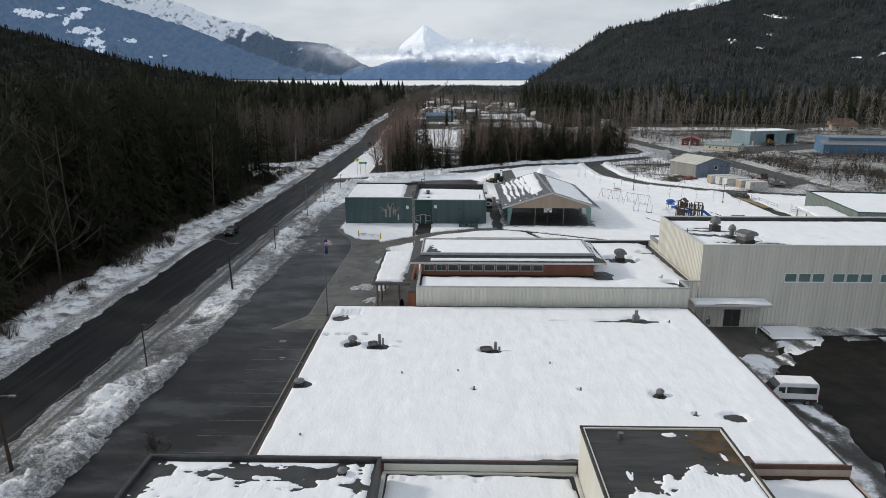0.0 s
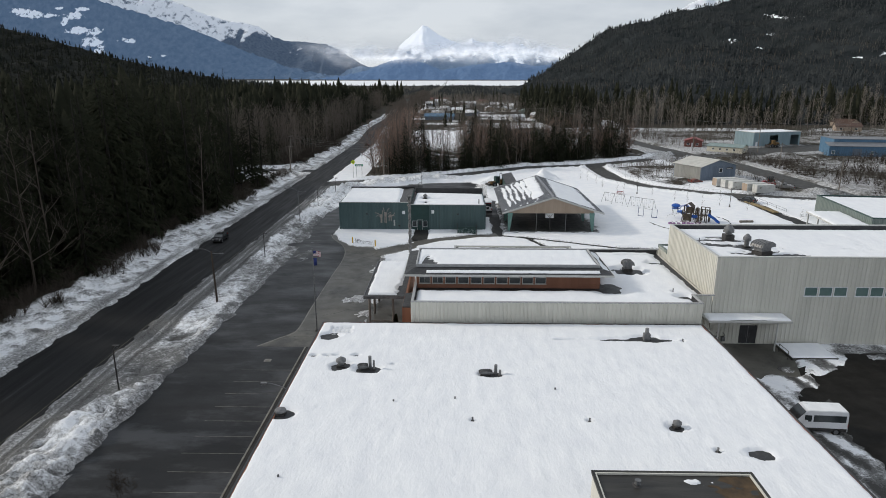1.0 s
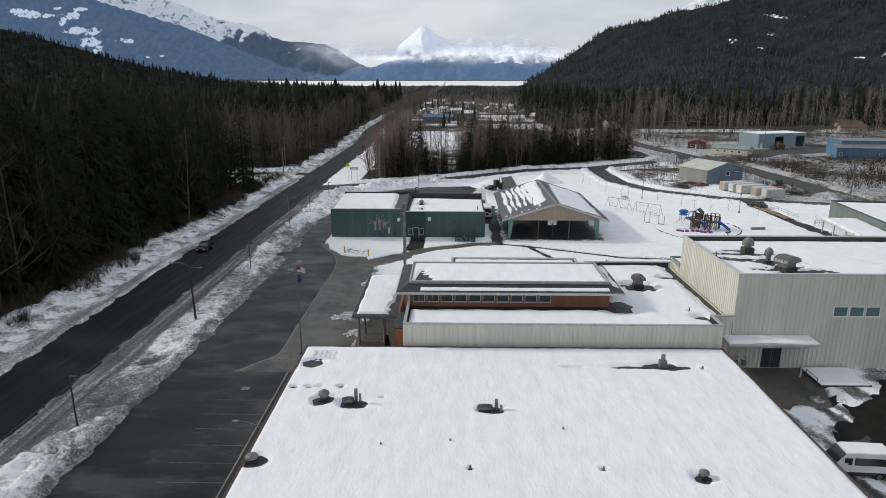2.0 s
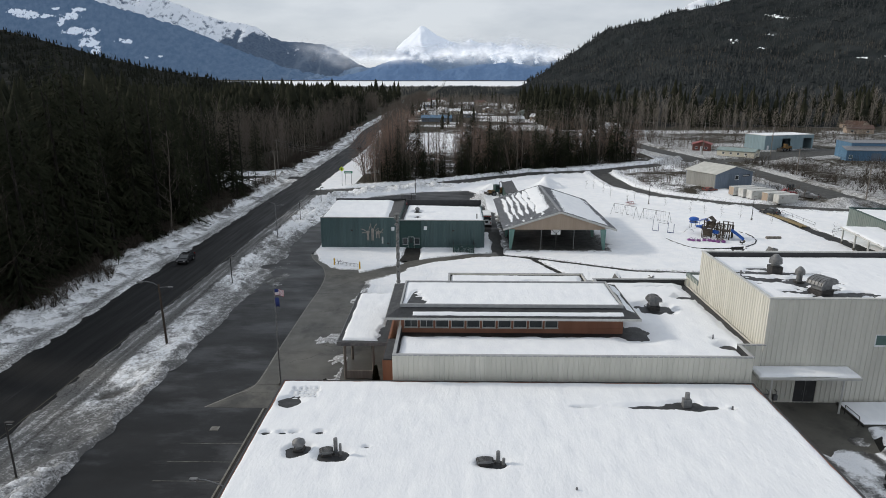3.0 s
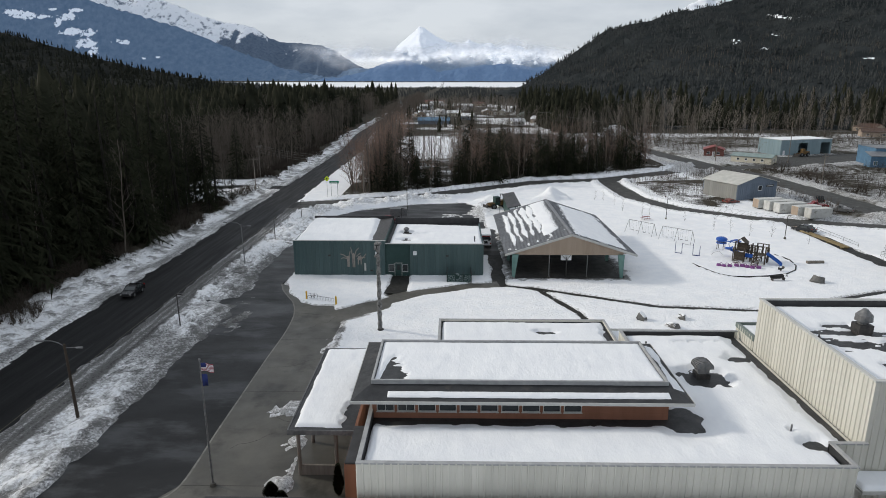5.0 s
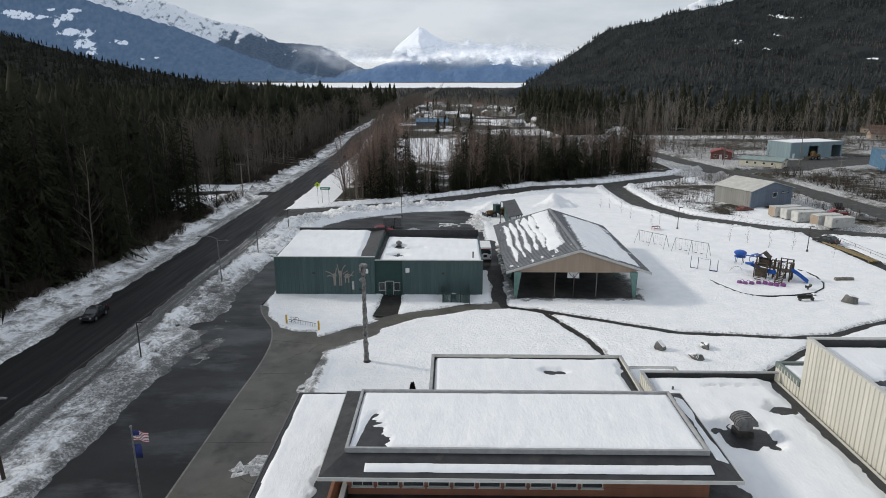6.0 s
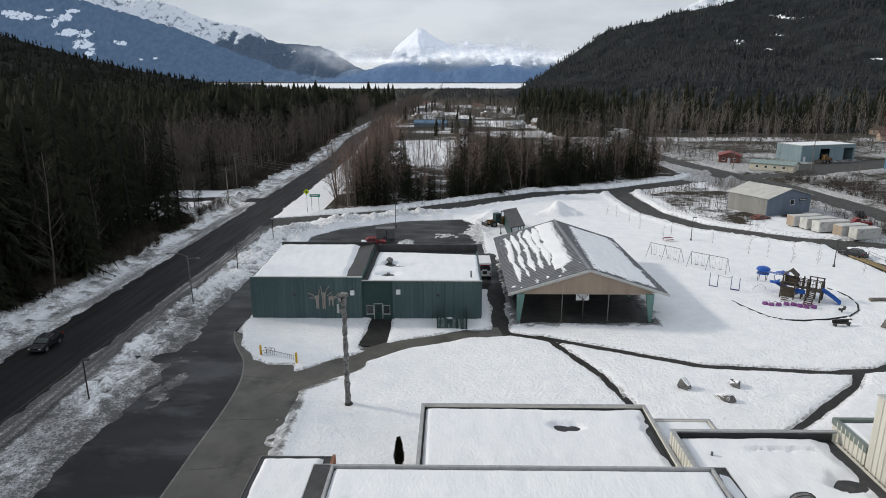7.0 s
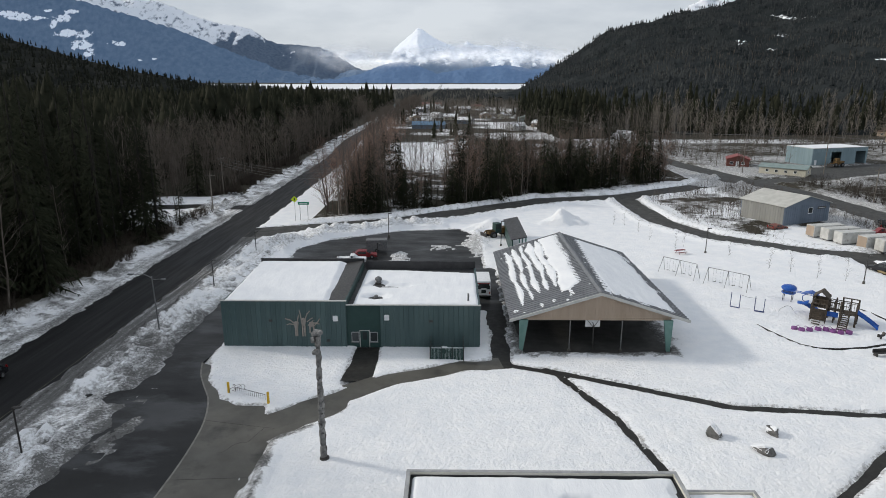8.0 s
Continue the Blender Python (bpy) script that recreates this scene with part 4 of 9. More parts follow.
HILL_E = massif("wooded_hill", [(96, 0), (150, 13), (204, 46), (266, 86), (334, 134), (385, 148), (432, 156), (476, 170), (541, 180), (613, 198), (760, 250), (1000, 320), (1400, 400), (2200, 480)],
       1500, 1050, M_HILL_R, "steep wooded hillside with a few snow patches", 20, 2, 44, 360, 90, 200, 16, 150,
       snow=patches(((454, 90, 17, 8), (505, 56, 18, 4), (532, 60, 26, 5), (546, 65, 16, 4), (620, 146, 7, 24), (492, 139, 5, 11), (576, 117, 8, 4), (476, 78, 11, 5), (514, 101, 9, 6)), 0.72))
massif("snow_crest", [(500, 120), (640, 185), (740, 240), (796, 279), (820, 284), (844, 306), (870, 300), (906, 314), (1000, 330), (1120, 290), (1300, 200)], 2300, 300, M_RANGE_B, "distant snowy crest behind the hill", 10, 2, 54, 160, 40, 100, 22, 40,
       snow=lambda X, Z, c: 0.66 * smooth(0.2, 0.5, c))

# cloud lying in the valley before the peak
for k, yc in enumerate((3960.0, 4010.0)):
    CX, CZ = np.meshgrid(np.linspace(-1250, 820, 120), np.linspace(70, 320, 44), indexing="ij")
    mid_z = np.interp(CX, [-1250, -950, -700, -450, -250, -100, 100, 400, 820], [250, 225, 188, 160, 168, 180, 200, 195, 170]) + 16 * fbm(CX, CZ * 0, 160, 3, 5 + k)
    half = np.interp(CX, [-1250, -950, -700, -450, -250, -100, 100, 400, 820], [20, 34, 48, 40, 30, 34, 46, 48, 30]) * (1 + 0.35 * fbm(CX, CZ, 140, 3, 8 + k))
    amount = np.interp(CX, [-1250, -1000, -700, -500, -300, -150, 0, 300, 650, 820], [0, 0.0, 0.6, 1.0, 0.6, 0.95, 0.95, 0.95, 0.8, 0])
    thick = np.clip(amount * np.exp(-np.abs((CZ - mid_z) / half) ** 2.2), 0, 1)
    thick = thick * smooth(70, 92, CZ) * smooth(320, 296, CZ)
    tagged(new("cloud", grid_mesh("cloud", CX, yc - 60 * thick + 25 * fbm(CX, CZ, 90, 3, 31 + k), CZ, M_CLOUD, attrs=(("thick", thick),))), "thin pale cloud lying across the far valley", "cloud", kind="stuff")


# ---- parts of buildings ----
PANELS = {}


def panel_mesh(w, h, material):
    """One sheet of upright ribbed cladding, w wide and h high, its back on y = 0 and its face towards -y."""
    key = (round(w, 3), round(h, 3), material.name)
    if key not in PANELS:
        prof = [(0, -0.012), (0.66 * w, -0.012), (0.72 * w, -0.075), (0.90 * w, -0.075), (w - 0.004, -0.012)]
        v = [(x, y, 0) for x, y in prof] + [(x, y, h) for x, y in prof] + [(0, 0.0, 0), (w - 0.004, 0.0, 0), (0, 0.0, h), (w - 0.004, 0.0, h)]
        f = [(i, i + 1, i + 6, i + 5) for i in range(4)] + [(5, 6, 7, 8, 9, 13, 12), (4, 3, 2, 1, 0, 10, 11), (0, 5, 12, 10), (4, 11, 13, 9)]
        PANELS[key] = mesh_of("siding_panel", v, f, material, False)
    return PANELS[key]


def spans(lo, hi, cuts):
    """The stretches of lo..hi that the cuts leave."""
    out, at = [], lo
    for a, b in sorted(cuts):
        if a > at + 1e-3:
            out.append((at, min(a, hi)))
        at = max(at, b)
    if at < hi - 1e-3:
        out.append((at, hi))
    return out


def wall(parent, a, b, z0, z1, body, skin=None, pitch=0.6, holes=(), thick=0.22, label=""):
    """A wall from a to b with its outside on the right hand, cut by holes (u0, u1, low, high), clad with ribbed sheets of skin."""
    a, b = Vector((*a, 0)), Vector((*b, 0))
    length = (b - a).length
    turn = math.degrees(math.atan2(b.y - a.y, b.x - a.x))
    bm = bmesh.new()
    us = sorted({0.0, length, *(u for h in holes for u in h[:2])})
    zs = sorted({z0, z1, *(z for h in holes for z in h[2:])})
    vert = {}

    def at(i, j, k):
        if (i, j, k) not in vert:
            vert[i, j, k] = bm.verts.new((us[i], k * thick, zs[j]))
        return vert[i, j, k]

    solid = {(i, j) for i in range(len(us) - 1) for j in range(len(zs) - 1)
             if not any(h[0] < us[i] + 1e-4 < h[1] and h[2] < zs[j] + 1e-4 < h[3] for h in holes)}
    for i, j in solid:
        bm.faces.new((at(i, j, 0), at(i + 1, j, 0), at(i + 1, j + 1, 0), at(i, j + 1, 0)))
        bm.faces.new((at(i, j, 1), at(i, j + 1, 1), at(i + 1, j + 1, 1), at(i + 1, j, 1)))
        for (di, dj), (p, q) in (((-1, 0), ((0, 0), (0, 1))), ((1, 0), ((1, 1), (1, 0))), ((0, -1), ((1, 0), (0, 0))), ((0, 1), ((0, 1), (1, 1)))):
            if (i + di, j + dj) not in solid:
                a0, a1 = (i + p[0], j + p[1]), (i + q[0], j + q[1])
                bm.faces.new((at(*a0, 0), at(*a1, 0), at(*a1, 1), at(*a0, 1)))
    w = part("wall", bm, body, parent, label)
    w.matrix_basis = pose(a.x, a.y, 0, 0, 0, turn)
    if skin:
        n = max(1, round(length / pitch))
        step = length / n
        for i in range(n):
            u0, u1 = i * step, (i + 1) * step
            for lo, hi in spans(z0, z1, [h[2:] for h in holes if h[0] < u1 - 0.05 and h[1] > u0 + 0.05]):
                p = new("siding_panel", panel_mesh(step, hi - lo, skin))
                p.parent = w
                p.matrix_basis = pose(u0, 0, lo)
    return w


def window(parent, u, base, width, height, turn, at, pane_mat=None, frame_mat=None, bars=0, depth=0.10):
    """A window at u along a wall that starts at 'at' and runs at 'turn' degrees: frame, pane, sill."""
    bm = bmesh.new()
    t = 0.07
    add_box(bm, 0, t, -0.075, depth, 0, height)
    add_box(bm, width - t, width, -0.075, depth, 0, height)
    add_box(bm, t, width - t, -0.075, depth, 0, t)
    add_box(bm, t, width - t, -0.075, depth, height - t, height)
    for i in range(bars):
        x = width * (i + 1) / (bars + 1)
        add_box(bm, x - 0.02, x + 0.02, -0.05, depth * 0.5, t, height - t)
    f = part("window", bm, frame_mat or M_TRIM, parent, "pale framed window")
    d = Vector((math.cos(radians(turn)), math.sin(radians(turn)), 0))
    f.matrix_basis = pose(at[0] + d.x * u, at[1] + d.y * u, base, 0, 0, turn)
    p = part("pane", box(t, width - t, 0.0, 0.02, t, height - t), pane_mat or M_GLASS, f, "dark reflecting glass pane")
    part("sill", box(-0.05, width + 0.05, -0.13, -0.077, -0.06, 0.0), frame_mat or M_TRIM, f)
    return f


def rim(parent, x0, x1, y0, y1, z, w, h, material, over=0.05, sides="SNWE"):
    """Metal coping round a flat roof, one bar a side, butted at the corners."""
    if "S" in sides:
        part("coping", box(x0 - over, x1 + over, y0 - over, y0 + w, z - h, z, 0.015), material, parent)
    if "N" in sides:
        part("coping", box(x0 - over, x1 + over, y1 - w, y1 + over, z - h, z, 0.015), material, parent)
    if "W" in sides:
        part("coping", box(x0 - over, x0 + w, y0 + w + 0.002, y1 - w - 0.002, z - h, z - 0.003, 0.015), material, parent)
    if "E" in sides:
        part("coping", box(x1 - w, x1 + over, y0 + w + 0.002, y1 - w - 0.002, z - h, z - 0.003, 0.015), material, parent)


def snow_on(name, x0, x1, y0, y1, z, depth, label, step=0.22, holes=(), ragged=0.25, seed=1, extra=None, slope=None, edge=0.0, turn=None):
    """Snow on a flat roof, rounded off to its border and melted away round the holes (x, y, rx, ry). extra(x, y) adds to the depth."""
    nx, ny = max(8, int((x1 - x0) / step)), max(8, int((y1 - y0) / step))
    X, Y = np.meshgrid(np.linspace(x0, x1, nx + 1), np.linspace(y0, y1, ny + 1), indexing="ij")
    d = np.minimum(np.minimum(X - x0, x1 - X), np.minimum(Y - y0, y1 - Y)) - edge
    d = d + ragged * (fbm(X, Y, 2.0, 4, seed) - 0.3) * smooth(0.0, 0.4, d + 0.2)
    melt = np.full(X.shape, 9.0)
    for hx, hy, rx, ry in holes:
        r = (np.hypot((X - hx) / rx, (Y - hy) / ry) - 1 + 0.35 * fbm(X, Y, 0.9, 3, seed + 5)) * min(rx, ry) * 2.2
        if min(rx, ry) < 0.3:
            d = np.minimum(d, r)
        else:
            melt = np.minimum(melt, r * 0.8)
    if extra is not None:
        melt = np.minimum(melt, extra(X, Y))
    t = np.clip(d / 0.35, -0.3, 1)
    h = depth * np.where(t > 0, np.sqrt(np.clip(t * (2 - t), 0, 1)), t)
    reach = 0.30 + 2.4 * max(0.0, depth - 0.12)
    tm = np.clip(melt / reach, -0.3, 1)
    h = np.minimum(h, depth * np.where(tm > 0, np.minimum(1, 0.10 + 0.9 * tm ** 1.2), tm))
    h = h * (1 + 0.06 * fbm(X, Y, 5.0, 2, seed + 2)) + np.where(t > 0.5, 0.03 * fbm(X, Y * 0.4, 0.8, 3, seed + 3), 0)
    keep = ((h[:-1, :-1] > 0) | (h[1:, :-1] > 0) | (h[:-1, 1:] > 0) | (h[1:, 1:] > 0))
    Z = z + h + (slope(X, Y) if slope is not None else 0)
    ob = new(name, grid_mesh(name, X, Y, Z, M_ROOFSNOW, keep))
    if turn is not None:
        ob.matrix_basis = turn
    return tagged(ob, label, "snow", kind="stuff")


def block(name, label, category, x0, x1, y0, y1, z1, body, skin=None, pitch=0.6, parapet=0.35, roof=None, cope=None, holes=None, cope_h=0.22, cope_w=0.26, parent=None, rims="SNWE"):
    """A flat-roofed building: four walls, a roof slab below the parapet, and its coping. holes: {"S": [(u0, u1, low, high)]}."""
    holes = holes or {}
    b = parent or thing(name, label, category)
    t = 0.22
    wall(b, (x0, y0), (x1, y0), 0, z1, body, skin, pitch, holes.get("S", ()))
    wall(b, (x1, y0 + t), (x1, y1 - t), 0, z1, body, skin, pitch, holes.get("E", ()))
    wall(b, (x1, y1), (x0, y1), 0, z1, body, skin, pitch, holes.get("N", ()))
    wall(b, (x0, y1 - t), (x0, y0 + t), 0, z1, body, skin, pitch, holes.get("W", ()))
    part("roof", box(x0 + t + 0.003, x1 - t - 0.003, y0 + t + 0.003, y1 - t - 0.003, z1 - parapet - 0.3, z1 - parapet), roof or M_MEMBRANE, b, "dark membrane roof")
    if parapet > 0.2:
        zl = z1 - parapet + 0.002
        for b6 in ((x0 + t + 0.004, x1 - t - 0.004, y1 - t - 0.05, y1 - t - 0.004), (x0 + t + 0.004, x1 - t - 0.004, y0 + t + 0.004, y0 + t + 0.05),
                   (x0 + t + 0.004, x0 + t + 0.05, y0 + t + 0.06, y1 - t - 0.06), (x1 - t - 0.05, x1 - t - 0.004, y0 + t + 0.06, y1 - t - 0.06)):
            part("parapet_lining", box(*b6, zl, z1 - cope_h + 0.02), M_MEMBRANE, b, "dark membrane lining of the parapet")
    rim(b, x0, x1, y0, y1, z1 + 0.03, cope_w, cope_h, cope or M_TRIM, 0.07, rims)
    return b


# ---- the school: low wing and the roofs before it ----
VENTS = [(-11.2, 63.3), (-8.4, 62.8), (3.9, 61.8), (21.6, 70.7), (18.7, 52.3), (-14.7, 53.9)]
block("school_wing", "long low school wing with rust-red walls and a flat roof", "school building", -15.4, 29.4, 41.6, 74.9, 4.0, M_RUST, None, parapet=0.12, cope=M_DARKTRIM, cope_h=0.26, cope_w=0.12)
snow_on("roof_snow", -15.35, 29.35, 41.75, 74.85, 3.86, 0.24, "smooth white snow over the low school roof", 0.165, edge=0.05, ragged=0.10, seed=3,
        holes=[(-11.2, 63.2, 0.95, 0.8), (-8.6, 62.6, 1.25, 0.75), (3.8, 61.7, 1.0, 0.55), (21.5, 70.5, 1.9, 0.75), (19.2, 70.4, 2.6, 0.34), (17.4, 70.35, 1.2, 0.22), (23.4, 70.4, 1.2, 0.4), (18.7, 52.2, 0.75, 0.5), (-14.6, 53.8, 0.85, 0.7),
               (24.0, 48.5, 1.0, 0.6), (-14.5, 65.6, 0.4, 0.25), (-13.1, 65.6, 0.45, 0.22), (-12.2, 65.7, 0.45, 0.22), (-10.1, 65.7, 0.4, 0.25), (-6.0, 63.7, 0.32, 0.2),
               (-13.9, 70.7, 1.15, 0.85), (12.4, 70.2, 0.9, 0.16), (25.4, 70.1, 0.25, 0.2), (20.8, 48.8, 0.25, 0.2), (1.8, 53.0, 0.25, 0.2), (11.7, 53.1, 0.22, 0.18), (8.2, 41.8, 2.6, 0.4)]
        + [(-13.7 + 0.5 * i - 0.16 * (j % 2), 71.75 + 0.52 * j, 0.17, 0.17) for i in range(5) for j in range(4)])

block("front_building", "front school block with a dark roof partly bared of snow", "school building", -22.6, -5.45, 14, 40.5, 5.0, M_DARKTRIM, None, parapet=0.35, roof=M_MEMBRANE, cope=M_DARKTRIM, cope_w=0.14)


def front_melt(X, Y):
    """Broken snow: a bare lens across the middle, a bare wedge and rims at the ends, frayed along x."""
    k = 0.42 + 0.55 * fbm(X * 0.4, Y, 1.3, 5, 91) + 0.62 * fbm(X * 0.55, Y * 1.2, 0.55, 4, 93)
    k = k - 1.5 * np.exp(-(((X + 12.6) / 4.4) ** 4 + ((Y - 39.05) / 0.62) ** 2)) - 1.5 * np.exp(-((Y - 38.9) / 0.9) ** 2) * smooth(-19.6, -20.9, X) - 1.2 * smooth(-21.0, -21.9, X)
    return 1.6 * (k - 0.8 * np.exp(-((X + 6.75) / 0.35) ** 2) - 0.9 * np.exp(-(((X + 8.3) / 0.9) ** 2 + ((Y - 39.9) / 0.4) ** 2)))


def tower_melt(X, Y):
    k = np.maximum(0.55 * (37.3 - Y - 0.7 * np.abs(X - 16.3) ** 1.1), 0.6 * (34.7 - Y - 1.1 * np.abs(X - 12.1)))
    k = np.maximum(np.minimum(k, 0.8), 0.9 - 1.6 * np.hypot((X - 15.6) / 1.35, (Y - 40.55) / 0.45))
    return 1.8 * (k + 0.40 * fbm(X, Y, 1.3, 4, 61) + 0.75 * fbm(X, Y, 0.6, 4, 63))


snow_on("roof_snow", -22.2, -5.85, 14.4, 40.2, 4.65, 0.09, "patchy melting snow on the dark front roof", 0.09, ragged=0.1, seed=8, extra=front_melt)
block("front_building", "front school block with a snowy roof between two darker roofs", "school building", -5.4, 9.2, 14, 41.5, 3.15, M_CREAM, None, parapet=0.12, cope=M_TRIM, cope_w=0.16, cope_h=0.14, rims="SWE")
snow_on("roof_snow", -5.1, 8.9, 14.4, 41.2, 3.03, 0.22, "flat snow with grey meltwater marks on the sunken front roof", 0.22, seed=12, edge=0.05, holes=[(-4.6 + 0.9 * i, 40.7 - 0.3 * (i % 2), 0.14, 0.1) for i in range(9)])
block("school_tower", "tall cream block with a tarred roof and melting snow", "school building", 9.3, 19.6, 14, 41.45, 7.2, M_CREAM, None, parapet=0.12, roof=M_TARROOF, cope=M_TARROOF, cope_h=0.2, cope_w=0.12)
snow_on("roof_snow", 9.6, 19.3, 14.4, 41.2, 7.08, 0.08, "patchy melting snow on the tarred tower roof", 0.085, seed=17, ragged=0.1, extra=tower_melt)
SX, SY = np.meshgrid(np.linspace(14.5, 19.35, 110), np.linspace(36.5, 41.2, 110), indexing="ij")
silt = 1.2 - np.hypot((SX - 19.2) / 3.2, (SY - 40.9) / 3.4) + 0.75 * fbm(SX * 0.5, SY, 1.2, 6, 65) - 0.25
tagged(new("silt_patch", grid_mesh("silt_patch", SX, SY, np.full(SX.shape, 7.084), M_SILT, silt[:-1, :-1] > 0.2)), "brown silt dried on the tarred roof's corner", "dirt", kind="stuff")
block("front_building", "front school block with a low snowy roof under a brown fascia", "school building", 19.7, 29.6, 14, 41.5, 3.15, M_BROWN, None, parapet=0.12, cope=M_TAN, cope_w=0.12, cope_h=0.14, rims="SWE")
snow_on("roof_snow", 20.0, 29.4, 14.4, 41.2, 3.03, 0.25, "rounded snow on the low roof below the brown fascia", 0.2, seed=19, edge=0.05, ragged=0.4, holes=[(22.4, 40.7, 0.4, 0.2)])
sw = bpy.data.objects["school_wing"]
part("fascia", box(-5.35, 9.2, 41.505, 41.515, 3.2, 3.8), M_CREAM, sw, "cream boarded fascia")
part("fascia", box(19.7, 29.6, 41.40, 41.515, 3.78, 4.14, 0.012), M_BROWN, sw, "red-brown boarded fascia")
part("fascia", box(19.7, 29.6, 41.42, 41.515, 3.2, 3.776), M_TAN, sw, "grey-brown lower fascia")
part("step", box(21.0, 22.2, 41.05, 41.95, 4.0, 4.55, 0.02), M_BROWN, sw, "red-brown roof curb")


def cowl(x, y, z, r, h, label="grey metal roof ventilator with a cowl"):
    v = thing("roof_vent", label, "roof vent", "roof vents", at=(x, y, z))
    part("base", box(-r, r, -r, r, -0.02, 0.18, 0.03), M_DARKMETAL, v)
    part("neck", rod((0, 0, 0.18), (0, 0, h * 0.62), r * 0.72, r * 0.72, 12), M_GALV, v, shade=False)
    bm = rod((0, 0, h * 0.55), (0, 0, h * 0.78), r * 1.25, r * 1.15, 14)
    add_rod(bm, (0, 0, h * 0.78), (0, 0, h), r * 1.15, r * 0.35, 14)
    part("cap", bm, M_GALV, v, "domed metal cap")
    return v


def pipe(x, y, z, r, h, label="thin metal vent pipe through the roof"):
    v = thing("vent_pipe", label, "vent pipe", "vent pipes", at=(x, y, z))
    part("flashing", rod((0, 0, -0.02), (0, 0, 0.10), r * 2.2, r * 1.3, 10), M_DARKMETAL, v)
    part("tube", rod((0, 0, 0.10), (0, 0, h), r, r, 10), M_GALV, v)
    return v


def duct_unit(x, y, z, w, d, h, rz=0.0, label="boxy grey roof fan with a hood"):
    v = thing("roof_fan", label, "roof fan", "roof fans", at=(x, y, z), rz=rz)
    part("curb", box(-w / 2, w / 2, -d / 2, d / 2, -0.02, h * 0.3, 0.02), M_DARKMETAL, v)
    part("body", box(-w * 0.42, w * 0.42, -d * 0.42, d * 0.42, h * 0.3, h * 0.62, 0.03), M_GALV, v)
    hood = bmesh.new()
    n = 7
    rows = []
    for i in range(n + 1):
        a = math.pi * i / n
        rows.append((-w * 0.66 * math.cos(a), h * 0.62 + h * 0.38 * math.sin(a) ** 0.8))
    hood = prism(rows, -d * 0.6, d * 0.6)
    part("hood", hood, M_GALV, v, "ribbed curved hood")
    for k in range(5):
        yy = -d * 0.5 + d * k / 4
        part("rib", prism([(x_ * 1.03, z_ + 0.02) for x_, z_ in rows], yy - 0.02, yy + 0.02), M_DARKMETAL, v)
    return v


wlamp = thing("wall_lamp", "grey wall lamp on a curved arm over the parking bays", "wall lamp", at=(-15.47, 59.4, 3.3))
part("bracket", box(-0.1, -0.003, -0.12, 0.12, -0.2, 0.2, 0.02), M_DARKMETAL, wlamp)
part("arm", tube([(-0.08, 0, 0.0), (-0.8, 0, 0.35), (-1.6, 0, 0.62), (-2.2, 0, 0.68)], 0.045, 6), M_GALV, wlamp)
hdl = part("lamp_head", box(-2.75, -2.15, -0.15, 0.15, 0.58, 0.76, 0.04), M_GALV, wlamp)
part("lens", box(-2.65, -2.25, -0.11, 0.11, 0.555, 0.578), M_LENS, hdl)
cowl(-11.2, 63.4, 3.88, 0.42, 1.0)
v = duct_unit(-8.9, 62.7, 3.88, 0.8, 0.6, 0.55, 12, "low grey roof fan beside twin pipes")
pipe(-8.2, 62.9, 3.88, 0.16, 1.35, "stout metal flue pipe on the snowy roof")
pipe(-7.8, 62.7, 3.88, 0.10, 1.0, "thin metal flue pipe on the snowy roof")
duct_unit(3.3, 61.7, 3.88, 1.0, 0.55, 0.5, 4, "low snow-dusted roof fan")
pipe(4.3, 61.9, 3.88, 0.16, 1.0, "stout metal flue pipe beside the low fan")
pipe(4.7, 61.6, 3.88, 0.12, 0.6, "short metal flue pipe beside the low fan")
c = thing("roof_flue", "square metal chimney flue on the low roof", "chimney", at=(21.6, 70.7, 3.88))
part("casing", box(-0.35, 0.35, -0.3, 0.3, -0.02, 0.75, 0.02), M_GALV, c)
part("outlet", rod((0, 0, 0.75), (0, 0, 1.35), 0.22, 0.2, 12), M_GALV, c)
cowl(18.8, 52.4, 3.88, 0.3, 0.7)
cowl(-14.8, 53.9, 3.88, 0.42, 0.6)
for x, y in ((25.4, 70.1), (20.8, 48.9), (1.8, 53.1), (11.7, 53.1), (-5.2, 56.0), (0.3, 56.6), (9.6, 58.5), (-12.5, 44.8)):
    pipe(x, y, 3.9, 0.08, 0.36, "short vent pipe poking through the snow")
cowl(-8.0, 38.9, 4.62, 0.3, 0.55)
pipe(11.9, 40.2, 7.05, 0.2, 0.4)


# ---- the school: middle wing with its clerestory ----
mid = thing("school_hall_wing", "school wing with ribbed cream parapet walls and a snowy roof", "school building")
ring = [(-4.9, 75.4), (29.4, 75.4), (29.4, 78.3), (31.6, 78.3), (31.6, 99.6), (19.3, 99.6), (19.3, 92.9), (-4.9, 92.9)]
for k, (p, q) in enumerate(zip(ring, ring[1:] + ring[:1])):
    wall(mid, p, q, 0, 5.75 if k == 3 else 6.5 - 0.003 * (k % 2), M_CREAM, M_CREAM, 0.5)
part("roof", box(-4.65, 29.15, 75.65, 78.55, 5.45, 5.75), M_MEMBRANE, mid, "dark membrane roof")
part("roof", box(-4.65, 31.35, 78.553, 92.65, 5.45, 5.75), M_MEMBRANE, mid, "dark membrane roof")
part("roof", box(19.55, 31.35, 92.653, 99.35, 5.45, 5.75), M_MEMBRANE, mid, "dark membrane roof")
